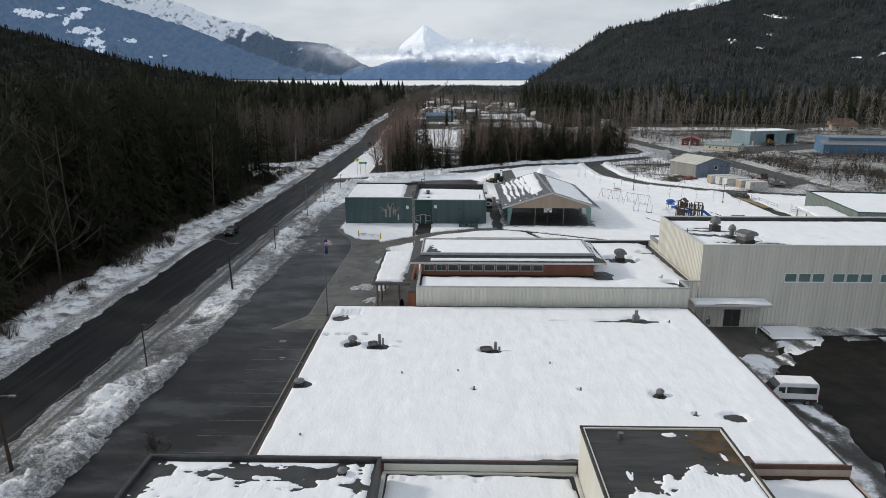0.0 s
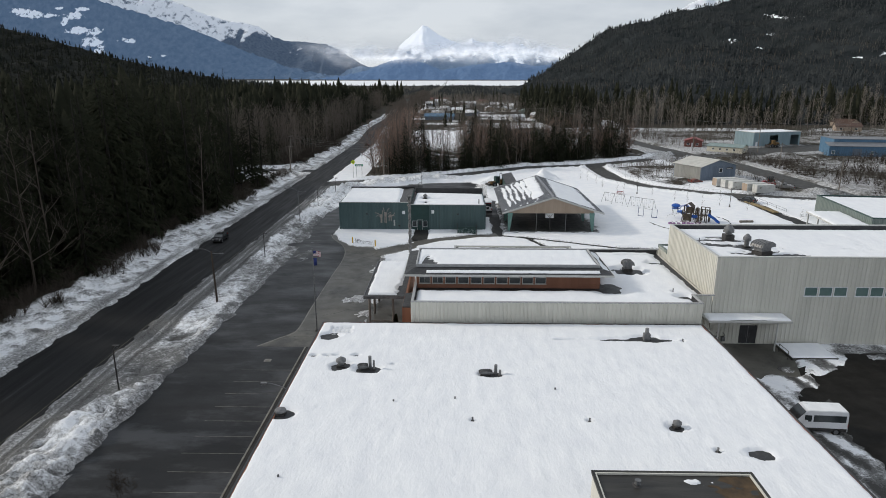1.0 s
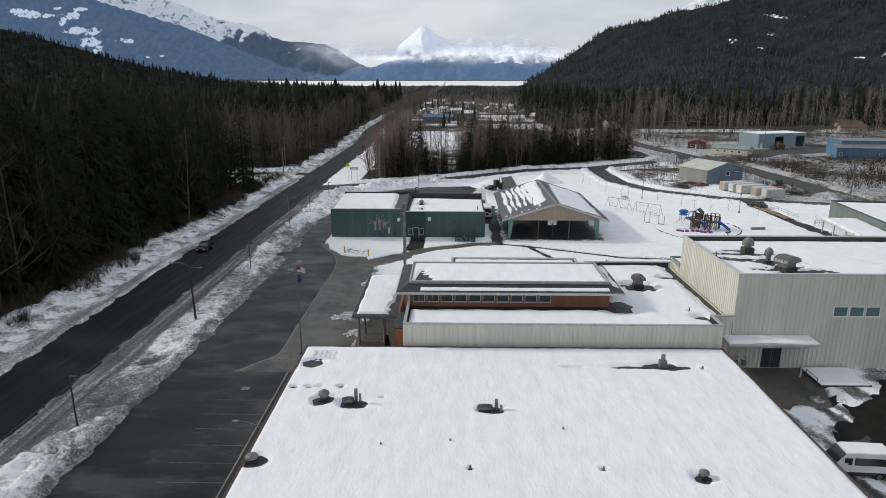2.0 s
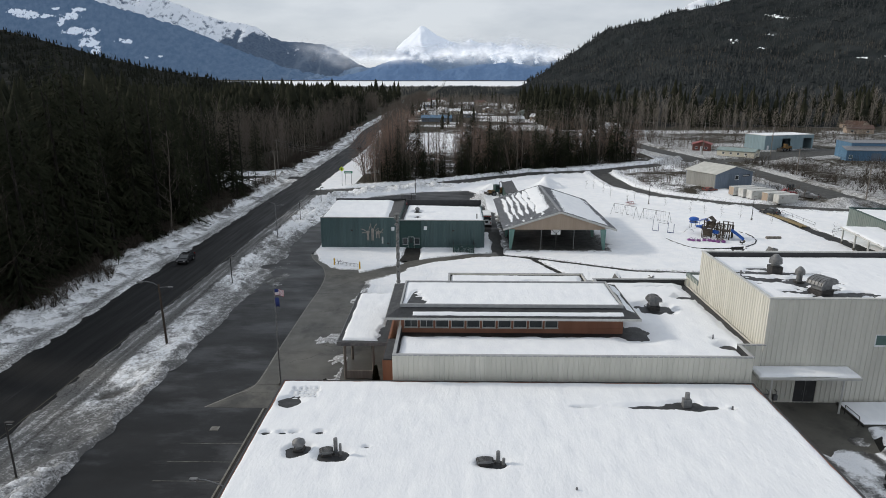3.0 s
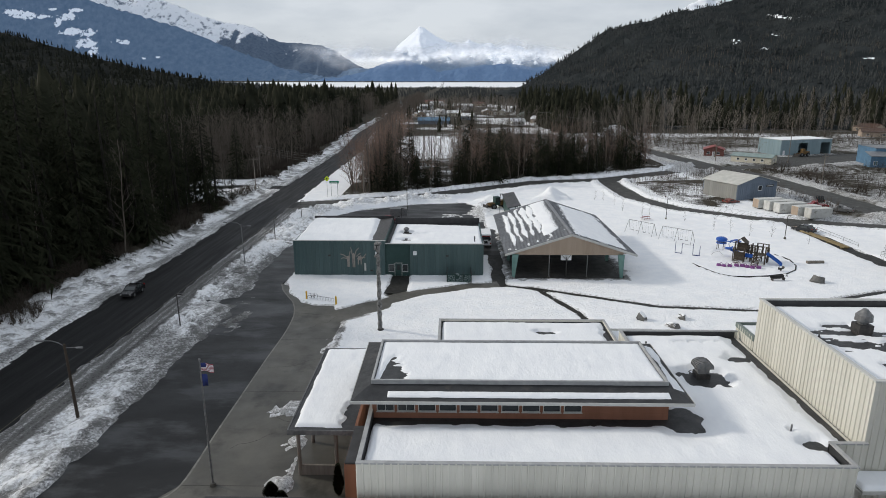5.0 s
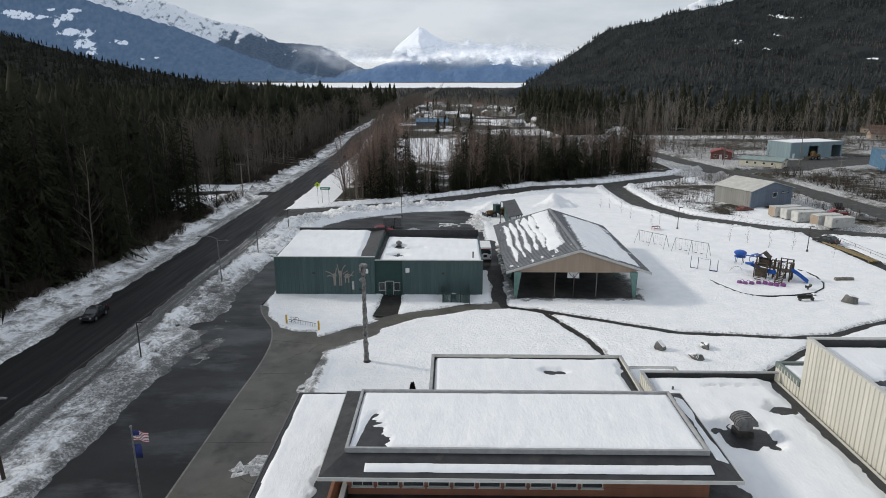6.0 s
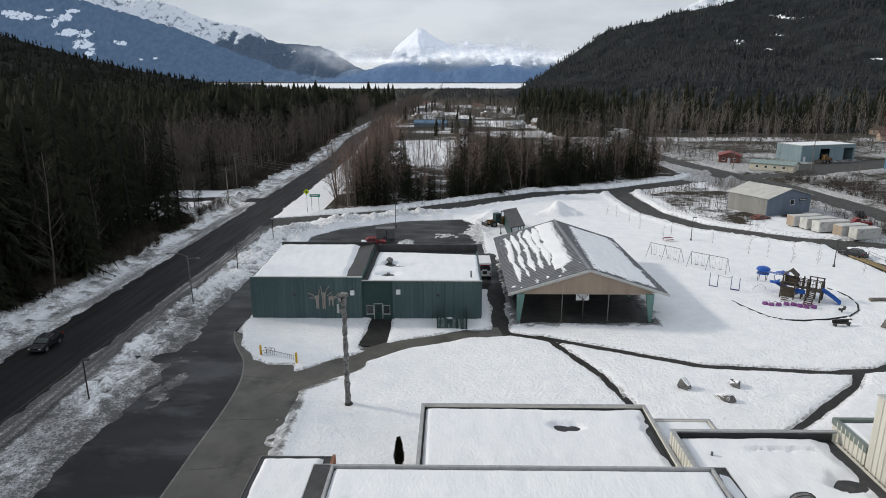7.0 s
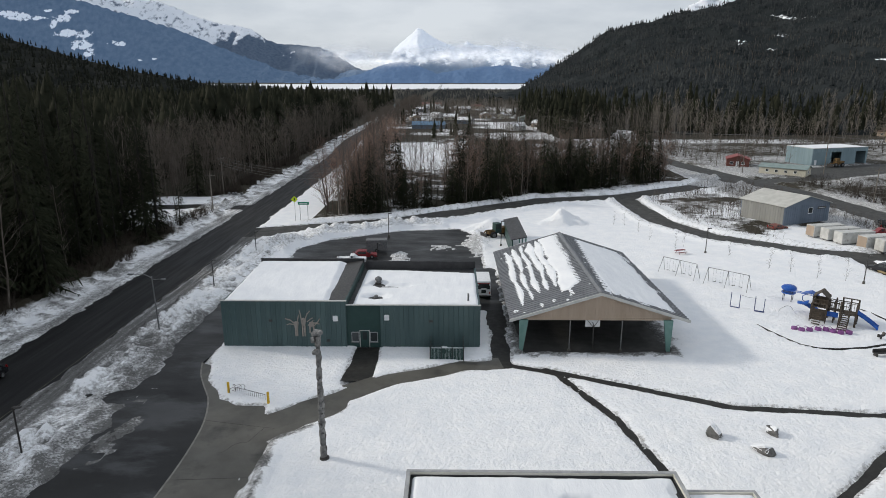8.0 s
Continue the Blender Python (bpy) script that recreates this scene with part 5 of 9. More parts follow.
for b6 in ((-4.65, 29.1, 75.625, 75.66), (29.12, 29.175, 75.7, 78.3), (29.2, 31.3, 78.525, 78.57), (19.55, 31.3, 99.32, 99.375), (19.525, 19.58, 93.0, 99.3), (-4.65, 19.3, 92.6, 92.675), (-4.675, -4.62, 75.7, 92.6)):
    part("parapet_lining", box(*b6, 5.752, 6.41), M_MEMBRANE, mid, "dark membrane lining of the parapet")
for k, c4 in enumerate(((-4.97, 29.47, 75.33, 75.66), (29.14, 29.47, 75.662, 78.228), (29.14, 31.9, 78.23, 78.56), (19.23, 31.67, 99.342, 99.67), (19.23, 19.56, 92.97, 99.34), (-4.97, 19.56, 92.64, 92.968), (-4.97, -4.64, 75.662, 92.638))):
    part("coping", box(*c4, 6.4, 6.53 - 0.002 * (k % 2), 0.012), M_COPING, mid)
snow_on("roof_snow", -4.6, 31.3, 75.68, 99.31, 5.72, 0.44, "deep white snow on the middle wing's roof", 0.26, seed=23, edge=0.03, ragged=0.12,
        extra=lambda X, Y: np.minimum(np.maximum(np.abs(X - 7.1) - 12.2, np.abs(Y - 87.2) - 5.55) + np.where((X < 19.6) & (Y > 90), -9.0, 0.0) + 0.22 * fbm(X, Y, 1.5, 3, 7),
                                      np.minimum(np.hypot((X - 19.9) / 1.6, (Y - 82.6) / 2.0) - 1 + 0.2 * fbm(X, Y, 1.0, 3, 4), 31.0 - X - 0.35 + 0.3 * fbm(X, Y, 1.4, 3, 14) + np.where((X > 28.9) & (Y < 78.9), -9.0, 0.0))),
        holes=[(24.45, 89.9, 2.2, 1.8), (29.5, 93.9, 1.05, 0.75), (28.6, 79.0, 0.8, 0.6), (27.7, 80.8, 0.2, 0.15)] + [(24.4 + 0.45 * i, 97.6 + 0.1 * (i % 3), 0.13, 0.10) for i in range(13)])
cl = thing("clerestory", "raised clerestory with rust-red walls, a window strip and dark eaves", "clerestory")
wz = [(0.35 + 1.66 * i, 0.35 + 1.66 * i + 1.42, 6.36, 7.26) for i in range(10)]
wall(cl, (-4.7, 82.7), (18.9, 82.7), 5.6, 7.75, M_RUST, None, holes=wz, label="rust-red boarded wall")
wall(cl, (18.9, 82.92), (18.9, 91.5), 5.6, 7.75, M_RUST)
wall(cl, (18.9, 91.72), (-4.7, 91.72), 5.6, 7.75, M_RUST)
wall(cl, (-4.7, 91.5), (-4.7, 82.92), 5.6, 7.75, M_RUST)
for i, (u0, u1, lo, hi) in enumerate(wz):
    window(cl, u0, lo, u1 - u0, hi - lo, 0, (-4.7, 82.7), bars=1 if i < 2 else 0)
# boards of the red wall
BOARD = mesh_of("board", [(0, 0, 0), (23.6, 0, 0), (23.6, -0.02, 0.0), (0, -0.02, 0.0), (0, -0.02, 0.13), (23.6, -0.02, 0.13), (23.6, 0, 0.15), (0, 0, 0.15)],
                [(0, 1, 2, 3), (3, 2, 5, 4), (4, 5, 6, 7)], M_RUST, False)
for i in range(5):
    o = new("board", BOARD)
    o.parent, o.matrix_basis = cl, pose(-4.7, 82.695, 5.62 + 0.145 * i)
ev = bmesh.new()
lo = [ev.verts.new(p) for p in ((-6.2, 81.3, 7.75), (20.3, 81.3, 7.75), (20.3, 92.6, 7.75), (-6.2, 92.6, 7.75))]
up = [ev.verts.new(p) for p in ((-6.2, 81.3, 7.95), (20.3, 81.3, 7.95), (20.3, 92.6, 7.95), (-6.2, 92.6, 7.95))]
tp = [ev.verts.new(p) for p in ((-4.9, 83.4, 8.35), (19.2, 83.4, 8.35), (19.2, 91.6, 8.35), (-4.9, 91.6, 8.35))]
ev.faces.new(lo[::-1])
for i in range(4):
    j = (i + 1) % 4
    ev.faces.new((lo[i], lo[j], up[j], up[i]))
    ev.faces.new((up[i], up[j], tp[j], tp[i]))
ev.faces.new(tp)
part("hipped_roof", ev, M_MEMBRANE, cl, "dark sloped eaves")
for nm, b in (("fascia", (-6.26, 20.36, 81.24, 81.297, 7.72, 7.97)), ("fascia", (-6.26, 20.36, 92.603, 92.66, 7.72, 7.97)), ("fascia", (-6.26, -6.203, 81.3, 92.6, 7.72, 7.97)), ("fascia", (20.303, 20.36, 81.3, 92.6, 7.72, 7.97))):
    part(nm, box(*b), M_TRIM, cl, "pale eaves board")
part("roof", box(-4.7, 18.9, 83.5, 91.5, 8.353, 8.46), M_MEMBRANE, cl, "dark membrane roof")
rim(cl, -4.8, 18.95, 83.45, 91.5, 8.72, 0.14, 0.36, M_COPING, 0.05)
snow_on("roof_snow", -4.62, 18.78, 83.65, 91.35, 8.46, 0.16, "flat white snow filling the clerestory roof", 0.16, seed=29, edge=0.0, ragged=0.06,
        extra=lambda X, Y: np.clip(np.maximum.reduce([X + 3.55 - 1.5 * smooth(87.8, 84.4, Y) + 1.3 * fbm(X * 0.12, Y, 0.55, 3, 33), Y - 87.7 + 0.5 * fbm(X, Y, 0.8, 2, 35), 83.75 - Y, -4.25 + 0.14 * (Y - 83.7) - X]), -1, 1))
snow_on("roof_snow", -3.4, 18.7, 81.75, 82.5, 7.98, 0.09, "band of snow lying on the dark eaves", 0.09, seed=31, ragged=0.10, slope=lambda X, Y: (Y - 81.3) * 0.19)
snow_on("roof_snow", 19.25, 20.2, 83.0, 91.6, 8.33, 0.10, "strip of snow on the sloped end of the eaves", 0.1, seed=32, ragged=0.25, slope=lambda X, Y: (19.2 - X) * 0.36)
duct_unit(24.45, 90.3, 5.74, 1.25, 1.1, 1.7, 0, "large grey roof fan with a ribbed hood")
pipe(27.7, 80.85, 5.8, 0.07, 0.7)
pipe(21.3, 96.8, 5.8, 0.09, 0.6, "short vent pipe with a dark collar")

# west porch
po = thing("porch", "flat-roofed entrance porch on slim columns beside red walls", "porch")
part("roof", box(-11.6, -6.25, 82.6, 98.5, 4.25, 4.6, 0.03), M_MEMBRANE, po, "dark porch roof with a pale edge")
for b in ((-11.68, -6.2, 82.52, 82.597, 4.2, 4.64), (-11.68, -11.603, 82.6, 98.5, 4.2, 4.64), (-11.68, -6.2, 98.503, 98.58, 4.2, 4.64)):
    part("fascia", box(*b), M_GALV, po)
for y in (83.3, 88.2, 93.1, 97.8):
    cbm = rod((-11.0, y, 0), (-11.0, y, 4.25), 0.16, 0.16, 12)
    part("column", cbm, M_POLEGREY, po, "slim beige timber column")
part("column", rod((-7.9, 83.3, 0), (-7.9, 83.3, 4.25), 0.16, 0.16, 12), M_POLEGREY, po, "slim beige timber column")
wall(po, (-6.2, 98.4), (-6.2, 77.6), 0, 4.9, M_RUST, None, holes=[(9.5, 11.3, 0.02, 2.2), (4.5, 7.0, 0.9, 2.3)], label="rust-red wall")
wall(po, (-6.0, 77.5), (-5.0, 77.5), 0, 4.9, M_RUST)
part("roof", box(-6.15, -5.0, 77.55, 82.6, 4.9, 5.05), M_DARKTRIM, po, "dark sloped glazing over the entrance")
part("low_wall", box(-11.0, -7.9, 83.22, 83.42, 0, 0.95, 0.02), M_POLEGREY, po, "low beige boarded wall between the columns")
d1 = part("door", box(-6.15, -6.08, 87.15, 88.85, 0.02, 2.2), M_DARKTRIM, po, "dark double entrance door")
part("handle", rod((-6.24, 88.0, 0.8), (-6.24, 88.0, 1.4), 0.02), M_GALV, d1)
snow_on("roof_snow", -11.5, -6.6, 82.75, 98.4, 4.6, 0.26, "thick rounded snow on the porch roof", 0.15, seed=37, edge=0.28, ragged=0.12, holes=[(-6.3, 84.0, 1.0, 5.0)])

# low north wing and the small link beside it
block("school_north_wing", "low flat-roofed school wing with a pale roof edge", "school building", 0.2, 19.1, 93.05, 105.35, 5.35, M_CREAM, M_CREAM, 0.5, parapet=0.4, cope=M_COPING, cope_h=0.22, cope_w=0.2)
snow_on("roof_snow", 0.5, 18.8, 93.3, 105.05, 4.95, 0.29, "smooth snow on the low north wing", 0.2, seed=41, edge=0.08, ragged=0.10, holes=[(11.5, 102.2, 0.62, 0.42), (12.5, 102.15, 0.5, 0.36), (18.75, 100.5, 0.5, 2.8)])
block("school_link", "small link roof beside the north wing", "school building", 19.3, 24.2, 99.75, 104.2, 4.7, M_CREAM, M_CREAM, 0.5, parapet=0.2, cope=M_COPING, cope_h=0.2, cope_w=0.14)
snow_on("roof_snow", 19.5, 24.0, 99.95, 104.0, 4.5, 0.2, "snow on the small link roof", 0.2, seed=43, ragged=0.1)

# ---- gymnasium ----
gh = []
for g0 in (42.8, 48.95, 55.1, 61.2, 67.3):
    gh += [(g0 - 31.9 + 1.78 * k, g0 - 31.9 + 1.78 * k + 1.62, 6.3, 7.5) for k in range(3)]
door_hole = (35.6 - 31.9, 37.8 - 31.9, 0.02, 2.45)


def gym_melt(X, Y):
    """Bare streaks round the roof fans, frayed along x."""
    k = np.full(X.shape, 1.0)
    for x, y, a, b in ((36.9, 89.4, 3.3, 1.5), (35.4, 87.0, 1.7, 1.3), (40.2, 89.2, 2.2, 0.5), (38.7, 86.0, 1.9, 1.0), (41.0, 86.0, 1.6, 0.4), (39.2, 82.3, 2.6, 1.7), (42.2, 82.2, 2.0, 0.6), (33.2, 88.2, 0.4, 0.35)):
        k = np.minimum(k, np.hypot((X - x) / a, (Y - y) / b) - 1)
    return 1.6 * (k + 0.75 * fbm(X * 0.3, Y, 0.9, 4, 57) + 0.5 * fbm(X * 0.5, Y, 0.5, 3, 58))


gym = block("gymnasium", "tall gymnasium clad in ribbed cream metal sheets", "gymnasium", 31.9, 92.0, 78.75, 96.3, 11.25, M_CREAM, M_CREAM, 0.5, parapet=0.75, cope=M_TRIM, holes={"S": gh + [door_hole]}, cope_h=0.14, cope_w=0.3)
part("parapet_lining", box(32.2, 91.7, 96.0, 96.07, 10.5, 11.1), M_DARKTRIM, gym, "dark parapet lining")
for u0, u1, lo, hi in gh:
    window(gym, u0, lo, u1 - u0, hi - lo, 0, (31.9, 78.75), M_PANE, M_WHITE)
dd = part("door", box(35.6, 37.8, 78.85, 78.92, 0.02, 2.45), M_DARKTRIM, gym, "dark double door")
part("mullion", box(36.67, 36.73, 78.80, 78.847, 0.02, 2.45), M_GALV, dd)
for x in (36.5, 36.9):
    part("handle", rod((x, 78.78, 0.8), (x, 78.78, 1.3), 0.02), M_GALV, dd)
can = thing("entrance_canopy", "flat snow-topped canopy on posts over the yard door", "canopy")
part("roof", box(30.6, 40.6, 76.2, 78.68, 3.7, 4.0, 0.03), M_TRIM, can, "pale canopy slab")
for x in (32.0, 39.0):
    part("post", rod((x, 76.5, 0), (x, 76.5, 3.7), 0.10, 0.10, 10), M_TRIM, can)
snow_on("roof_snow", 30.7, 40.5, 76.3, 78.6, 4.0, 0.22, "snow lying on the entrance canopy", 0.14, seed=47, ragged=0.08)
snow_on("roof_snow", 32.1, 91.8, 78.95, 95.9, 10.5, 0.15, "smooth snow on the gymnasium roof", 0.22, seed=53, edge=0.05, ragged=0.10,
        extra=gym_melt)
cowl(37.5, 89.3, 10.5, 0.58, 2.3, "tall metal turbine vent on a square curb")
part("curb", box(-0.62, 0.62, -0.62, 0.62, 0.19, 0.95, 0.03), M_DARKMETAL, bpy.data.objects[[o.name for o in bpy.data.objects if o.name.startswith("roof_vent")][-1]])
cowl(38.6, 86.1, 10.5, 0.42, 1.8)
duct_unit(38.9, 82.4, 10.5, 1.9, 1.5, 1.85, 25, "large grey roof fan with a ribbed hood")
pipe(33.2, 88.2, 10.6, 0.07, 0.6)
st = block("gym_annex", "low annex with a green-edged snowy roof beside the gymnasium", "school building", 31.9, 48.0, 96.45, 100.4, 7.1, M_CREAM, M_CREAM, 0.5, parapet=0.3, cope=M_PALEGREEN, cope_h=0.5)
snow_on("roof_snow", 32.2, 47.7, 96.6, 100.1, 6.8, 0.22, "snow on the low annex", 0.2, seed=59, ragged=0.1)


# ---- green hall ----
GY0 = 138.4
gr = thing("green_hall", "green ribbed-metal hall in two flat-roofed parts with snowy roofs", "hall")
wall(gr, (-24.9, GY0), (-9.6, GY0), 0, 6.1, M_GREENSIDE, M_GREENSIDE, 0.62)
wall(gr, (-9.6, GY0 + 0.25), (-5.4, GY0 + 0.25), 0, 5.5, M_GREENTRIM, None, holes=[(1.62, 2.74, 0.02, 2.2), (0.55, 1.50, 0.75, 2.05), (2.86, 3.80, 0.75, 2.05)], label="dark green entrance wall")
wall(gr, (-5.4, GY0), (6.8, GY0), 0, 5.6, M_GREENSIDE, M_GREENSIDE, 0.62)
wall(gr, (6.8, GY0 + 0.22), (6.8, 155.2), 0, 5.35, M_GREENSIDE, M_GREENSIDE, 0.62)
wall(gr, (-9.6, 155.8), (-24.9, 155.8), 0, 6.65, M_DARKTRIM, None, label="dark north parapet wall")
wall(gr, (6.8, 155.4), (-9.3, 155.4), 0, 6.4, M_DARKTRIM, None, label="dark north parapet wall")
wall(gr, (-24.9, 155.5), (-24.9, GY0 + 0.22), 0, 5.87, M_GREENSIDE, M_GREENSIDE, 0.62)
wall(gr, (-9.6, GY0 + 0.22), (-9.6, 155.5), 0, 6.1, M_GREENTRIM, None)
part("roof", box(-24.67, -9.83, GY0 + 0.23, 155.57, 5.4, 5.7), M_MEMBRANE, gr, "dark flat roof")
part("roof", box(-9.59, 6.57, GY0 + 0.5, 155.17, 4.9, 5.2), M_MEMBRANE, gr, "dark flat roof")
part("coping", box(-25.0, -9.5, GY0 - 0.08, GY0 + 0.2, 6.1, 6.2, 0.015), M_TRIM, gr)
part("coping", box(-9.6, 6.88, GY0 - 0.08, GY0 + 0.2, 5.6, 5.7, 0.015), M_TRIM, gr)
rf = bmesh.new()
vs = [rf.verts.new(p) for p in ((-12.3, GY0 + 0.3, 5.85), (-9.75, GY0 + 0.3, 6.07), (-9.75, 155.4, 6.4), (-12.3, 155.4, 6.05), (-12.3, GY0 + 0.3, 5.71), (-9.75, GY0 + 0.3, 5.71), (-9.75, 155.4, 5.71), (-12.3, 155.4, 5.71))]
for f in ((0, 1, 2, 3), (4, 7, 6, 5), (0, 4, 5, 1), (1, 5, 6, 2), (2, 6, 7, 3), (3, 7, 4, 0)):
    rf.faces.new([vs[i] for i in f])
part("roof_curb", rf, M_DARKMETAL, gr, "dark metal roof strip bare of snow")
snow_on("roof_snow", -24.8, -11.3, GY0 + 0.25, 155.3, 5.7, 0.40, "deep snow on the hall's roof", 0.2, seed=61, edge=0.03, ragged=0.12, extra=lambda X, Y: -11.4 - X - 0.04 * (Y - 139) + 0.12 * fbm(X, Y, 2, 3, 8),
        slope=lambda X, Y: 0.02 * (Y - GY0))
snow_on("roof_snow", -9.0, 6.7, GY0 + 0.52, 154.9, 5.2, 0.38, "deep snow with melted hollows on the hall's lower roof", 0.2, seed=67, edge=0.03, ragged=0.14, holes=[(-5.2, 146.4, 1.9, 0.45), (-6.6, 147.4, 0.8, 0.9), (-6.4, 142.2, 1.2, 0.75)],
        extra=lambda X, Y: 154.3 - Y - 0.12 * np.clip(X + 4, 0, 20) + 0.15 * fbm(X, Y, 2, 3, 18))
cowl(-6.7, 148.3, 5.18, 0.42, 1.0)
pipe(-6.3, 142.2, 5.2, 0.24, 0.4)
pipe(5.4, 140.4, 5.2, 0.12, 1.3, "metal vent pipe at the hall's roof edge")
gd = part("door", box(-7.98, -6.86, GY0 + 0.32, GY0 + 0.38, 0.02, 2.2), M_GREENTRIM, gr, "green entrance door with a pale frame")
for b in ((-8.05, -7.97, GY0 + 0.2, GY0 + 0.3, 0, 2.28), (-6.87, -6.79, GY0 + 0.2, GY0 + 0.3, 0, 2.28), (-7.97, -6.87, GY0 + 0.2, GY0 + 0.3, 2.2, 2.28)):
    part("door_frame", box(*b), M_TRIM, gd)
part("pane", box(-7.7, -7.15, GY0 + 0.30, GY0 + 0.317, 1.0, 1.95), M_GLASS, gd)
window(gr, 0.55, 0.75, 0.95, 1.3, 0, (-9.6, GY0 + 0.25), None, M_COPING)
window(gr, 2.86, 0.75, 0.94, 1.3, 0, (-9.6, GY0 + 0.25), None, M_COPING)
for x, z in ((-10.9, 3.9), (-4.6, 4.05)):
    bx = part("wall_lamp", box(x - 0.3, x + 0.3, GY0 - 0.28, GY0 - 0.06, z - 0.3, z + 0.4, 0.04), M_WHITE, gr, "white wall-mounted lamp box")
for x, z in ((-18.9, 3.6), (0.8, 3.6), (-11.9, 1.0)):
    part("wall_vent", box(x - 0.22, x + 0.22, GY0 - 0.1, GY0 - 0.05, z - 0.14, z + 0.14, 0.01), M_DARKMETAL, gr, "small dark wall vent")
part("meter_box", box(-13.1, -12.8, GY0 - 0.2, GY0 - 0.06, 1.0, 2.3, 0.02), M_TRIM, gr, "narrow pale meter box")
em = thing("wall_emblem", "pale metal emblem of plain curved bars fixed on green siding", "emblem")
emblem_bar = lambda pts, r: part("bar", tube([(x, GY0 - 0.13, z) for x, z in pts], r, 6), M_WEATHERED, em)
for cx, base, hgt, sp in ((-15.75, 1.65, 2.3, 0.10), (-14.85, 1.6, 2.9, 0.14), (-13.85, 2.1, 1.7, 0.24)):
    for sd in (-1, 1):
        emblem_bar([(cx + sd * sp, base), (cx + sd * sp * 0.95, base + hgt * 0.4), (cx + sd * sp * 0.8, base + hgt * 0.72)], 0.11)
    part("bar", prism([(cx - 0.2, base + hgt * 0.45), (cx + 0.2, base + hgt * 0.45), (cx + 0.32, base + hgt * 0.78), (cx, base + hgt * 0.84), (cx - 0.32, base + hgt * 0.78)], GY0 - 0.17, GY0 - 0.11), M_WEATHERED, em)
for p, q, c in (((-16.0, 3.3), (-17.1, 3.9), 0.1), ((-16.0, 3.1), (-16.9, 3.1), -0.12), ((-15.6, 3.4), (-15.4, 4.4), 0.0), ((-15.1, 3.7), (-15.3, 5.0), 0.05), ((-14.6, 3.8), (-14.0, 4.9), -0.1), ((-14.4, 3.5), (-13.7, 4.0), 0.1),
                ((-13.7, 3.3), (-12.9, 3.2), -0.1), ((-13.6, 2.9), (-12.8, 3.9), 0.16), ((-14.3, 3.0), (-13.6, 3.7), 0.2)):
    emblem_bar([p, ((p[0] + q[0]) / 2 + c, (p[1] + q[1]) / 2 + abs(c)), q], 0.075)

# fenced bin yard at the hall
fe = thing("bin_enclosure", "dark green slatted fence enclosure against the hall", "enclosure")
for x in (0.8, 2.1, 3.4, 4.75):
    part("post", rod((x, 134.8, -0.1), (x, 134.8, 1.95), 0.05, 0.05, 8), M_DARKMETAL, fe)
for y in (136.6, 138.2):
    for x in (0.8, 4.75):
        part("post", rod((x, y, -0.1), (x, y, 1.75), 0.05, 0.05, 8), M_DARKMETAL, fe)
SLAT = mesh_of("slat", [(0, -0.012, 0), (0.14, -0.012, 0), (0.14, 0.012, 0), (0, 0.012, 0), (0, -0.012, 1.5), (0.14, -0.012, 1.5), (0.14, 0.012, 1.5), (0, 0.012, 1.5)],
               [(0, 1, 5, 4), (1, 2, 6, 5), (2, 3, 7, 6), (3, 0, 4, 7), (4, 5, 6, 7)], M_GREENTRIM, False)
for i in range(24):
    o = new("slat", SLAT)
    o.parent, o.matrix_basis = fe, pose(0.85 + 0.162 * i, 134.8, 0.1)
for i in range(20):
    for x in (0.8, 4.75):
        o = new("slat", SLAT)
        o.parent, o.matrix_basis = fe, pose(x, 134.95 + 0.165 * i, 0.1, 0, 0, 90)
ac = thing("compressor", "small pale outdoor compressor behind the green fence", "air conditioner", at=(2.4, 136.6, 0.0))
part("case", box(-0.4, 0.4, -0.25, 0.25, 0.0, 1.0, 0.03), M_WHITE, ac)
part("grille", rod((0, -0.27, 0.55), (0, -0.253, 0.55), 0.3, 0.3, 16), M_DARKMETAL, ac)


# ---- covered court ----
pv = thing("pavilion", "open pavilion with a ridged grey roof and teal posts", "pavilion")
XL, XR, XA, ZE, ZA, PY0, PY1 = 10.4, 32.2, 21.35, 4.0, 7.45, 138.0, 169.2
W2 = XA - XL


def roof_sheet(parent, sgn, y, w):
    run = (XA - XL) if sgn < 0 else (XR - XA)
    key = ("pav", sgn, round(w, 3))
    if key not in PANELS:
        prof = [(0, 0), (0.72, 0), (0.76, 0.07), (0.92, 0.07), (0.97, 0)]
        v, f = [], []
        for u, h in prof:
            v += [(0, u * w, h), (sgn * run, u * w, h - (ZA - ZE))]
        v += [(0, 0, -0.1), (sgn * run, 0, -0.1 - (ZA - ZE)), (0, 0.97 * w, -0.1), (sgn * run, 0.97 * w, -0.1 - (ZA - ZE))]
        for i in range(4):
            a = 2 * i
            f.append((a, a + 1, a + 3, a + 2) if sgn > 0 else (a, a + 2, a + 3, a + 1))
        f += [(10, 12, 13, 11) if sgn > 0 else (10, 11, 13, 12), (0, 10, 11, 1), (8, 9, 13, 12), (1, 11, 13, 9, 7, 5, 3)]
        PANELS[key] = mesh_of("roof_sheet", v, f, M_GREYROOF, False)
    o = new("roof_sheet", PANELS[key])
    o.parent, o.matrix_basis = parent, pose(XA, y, ZA)


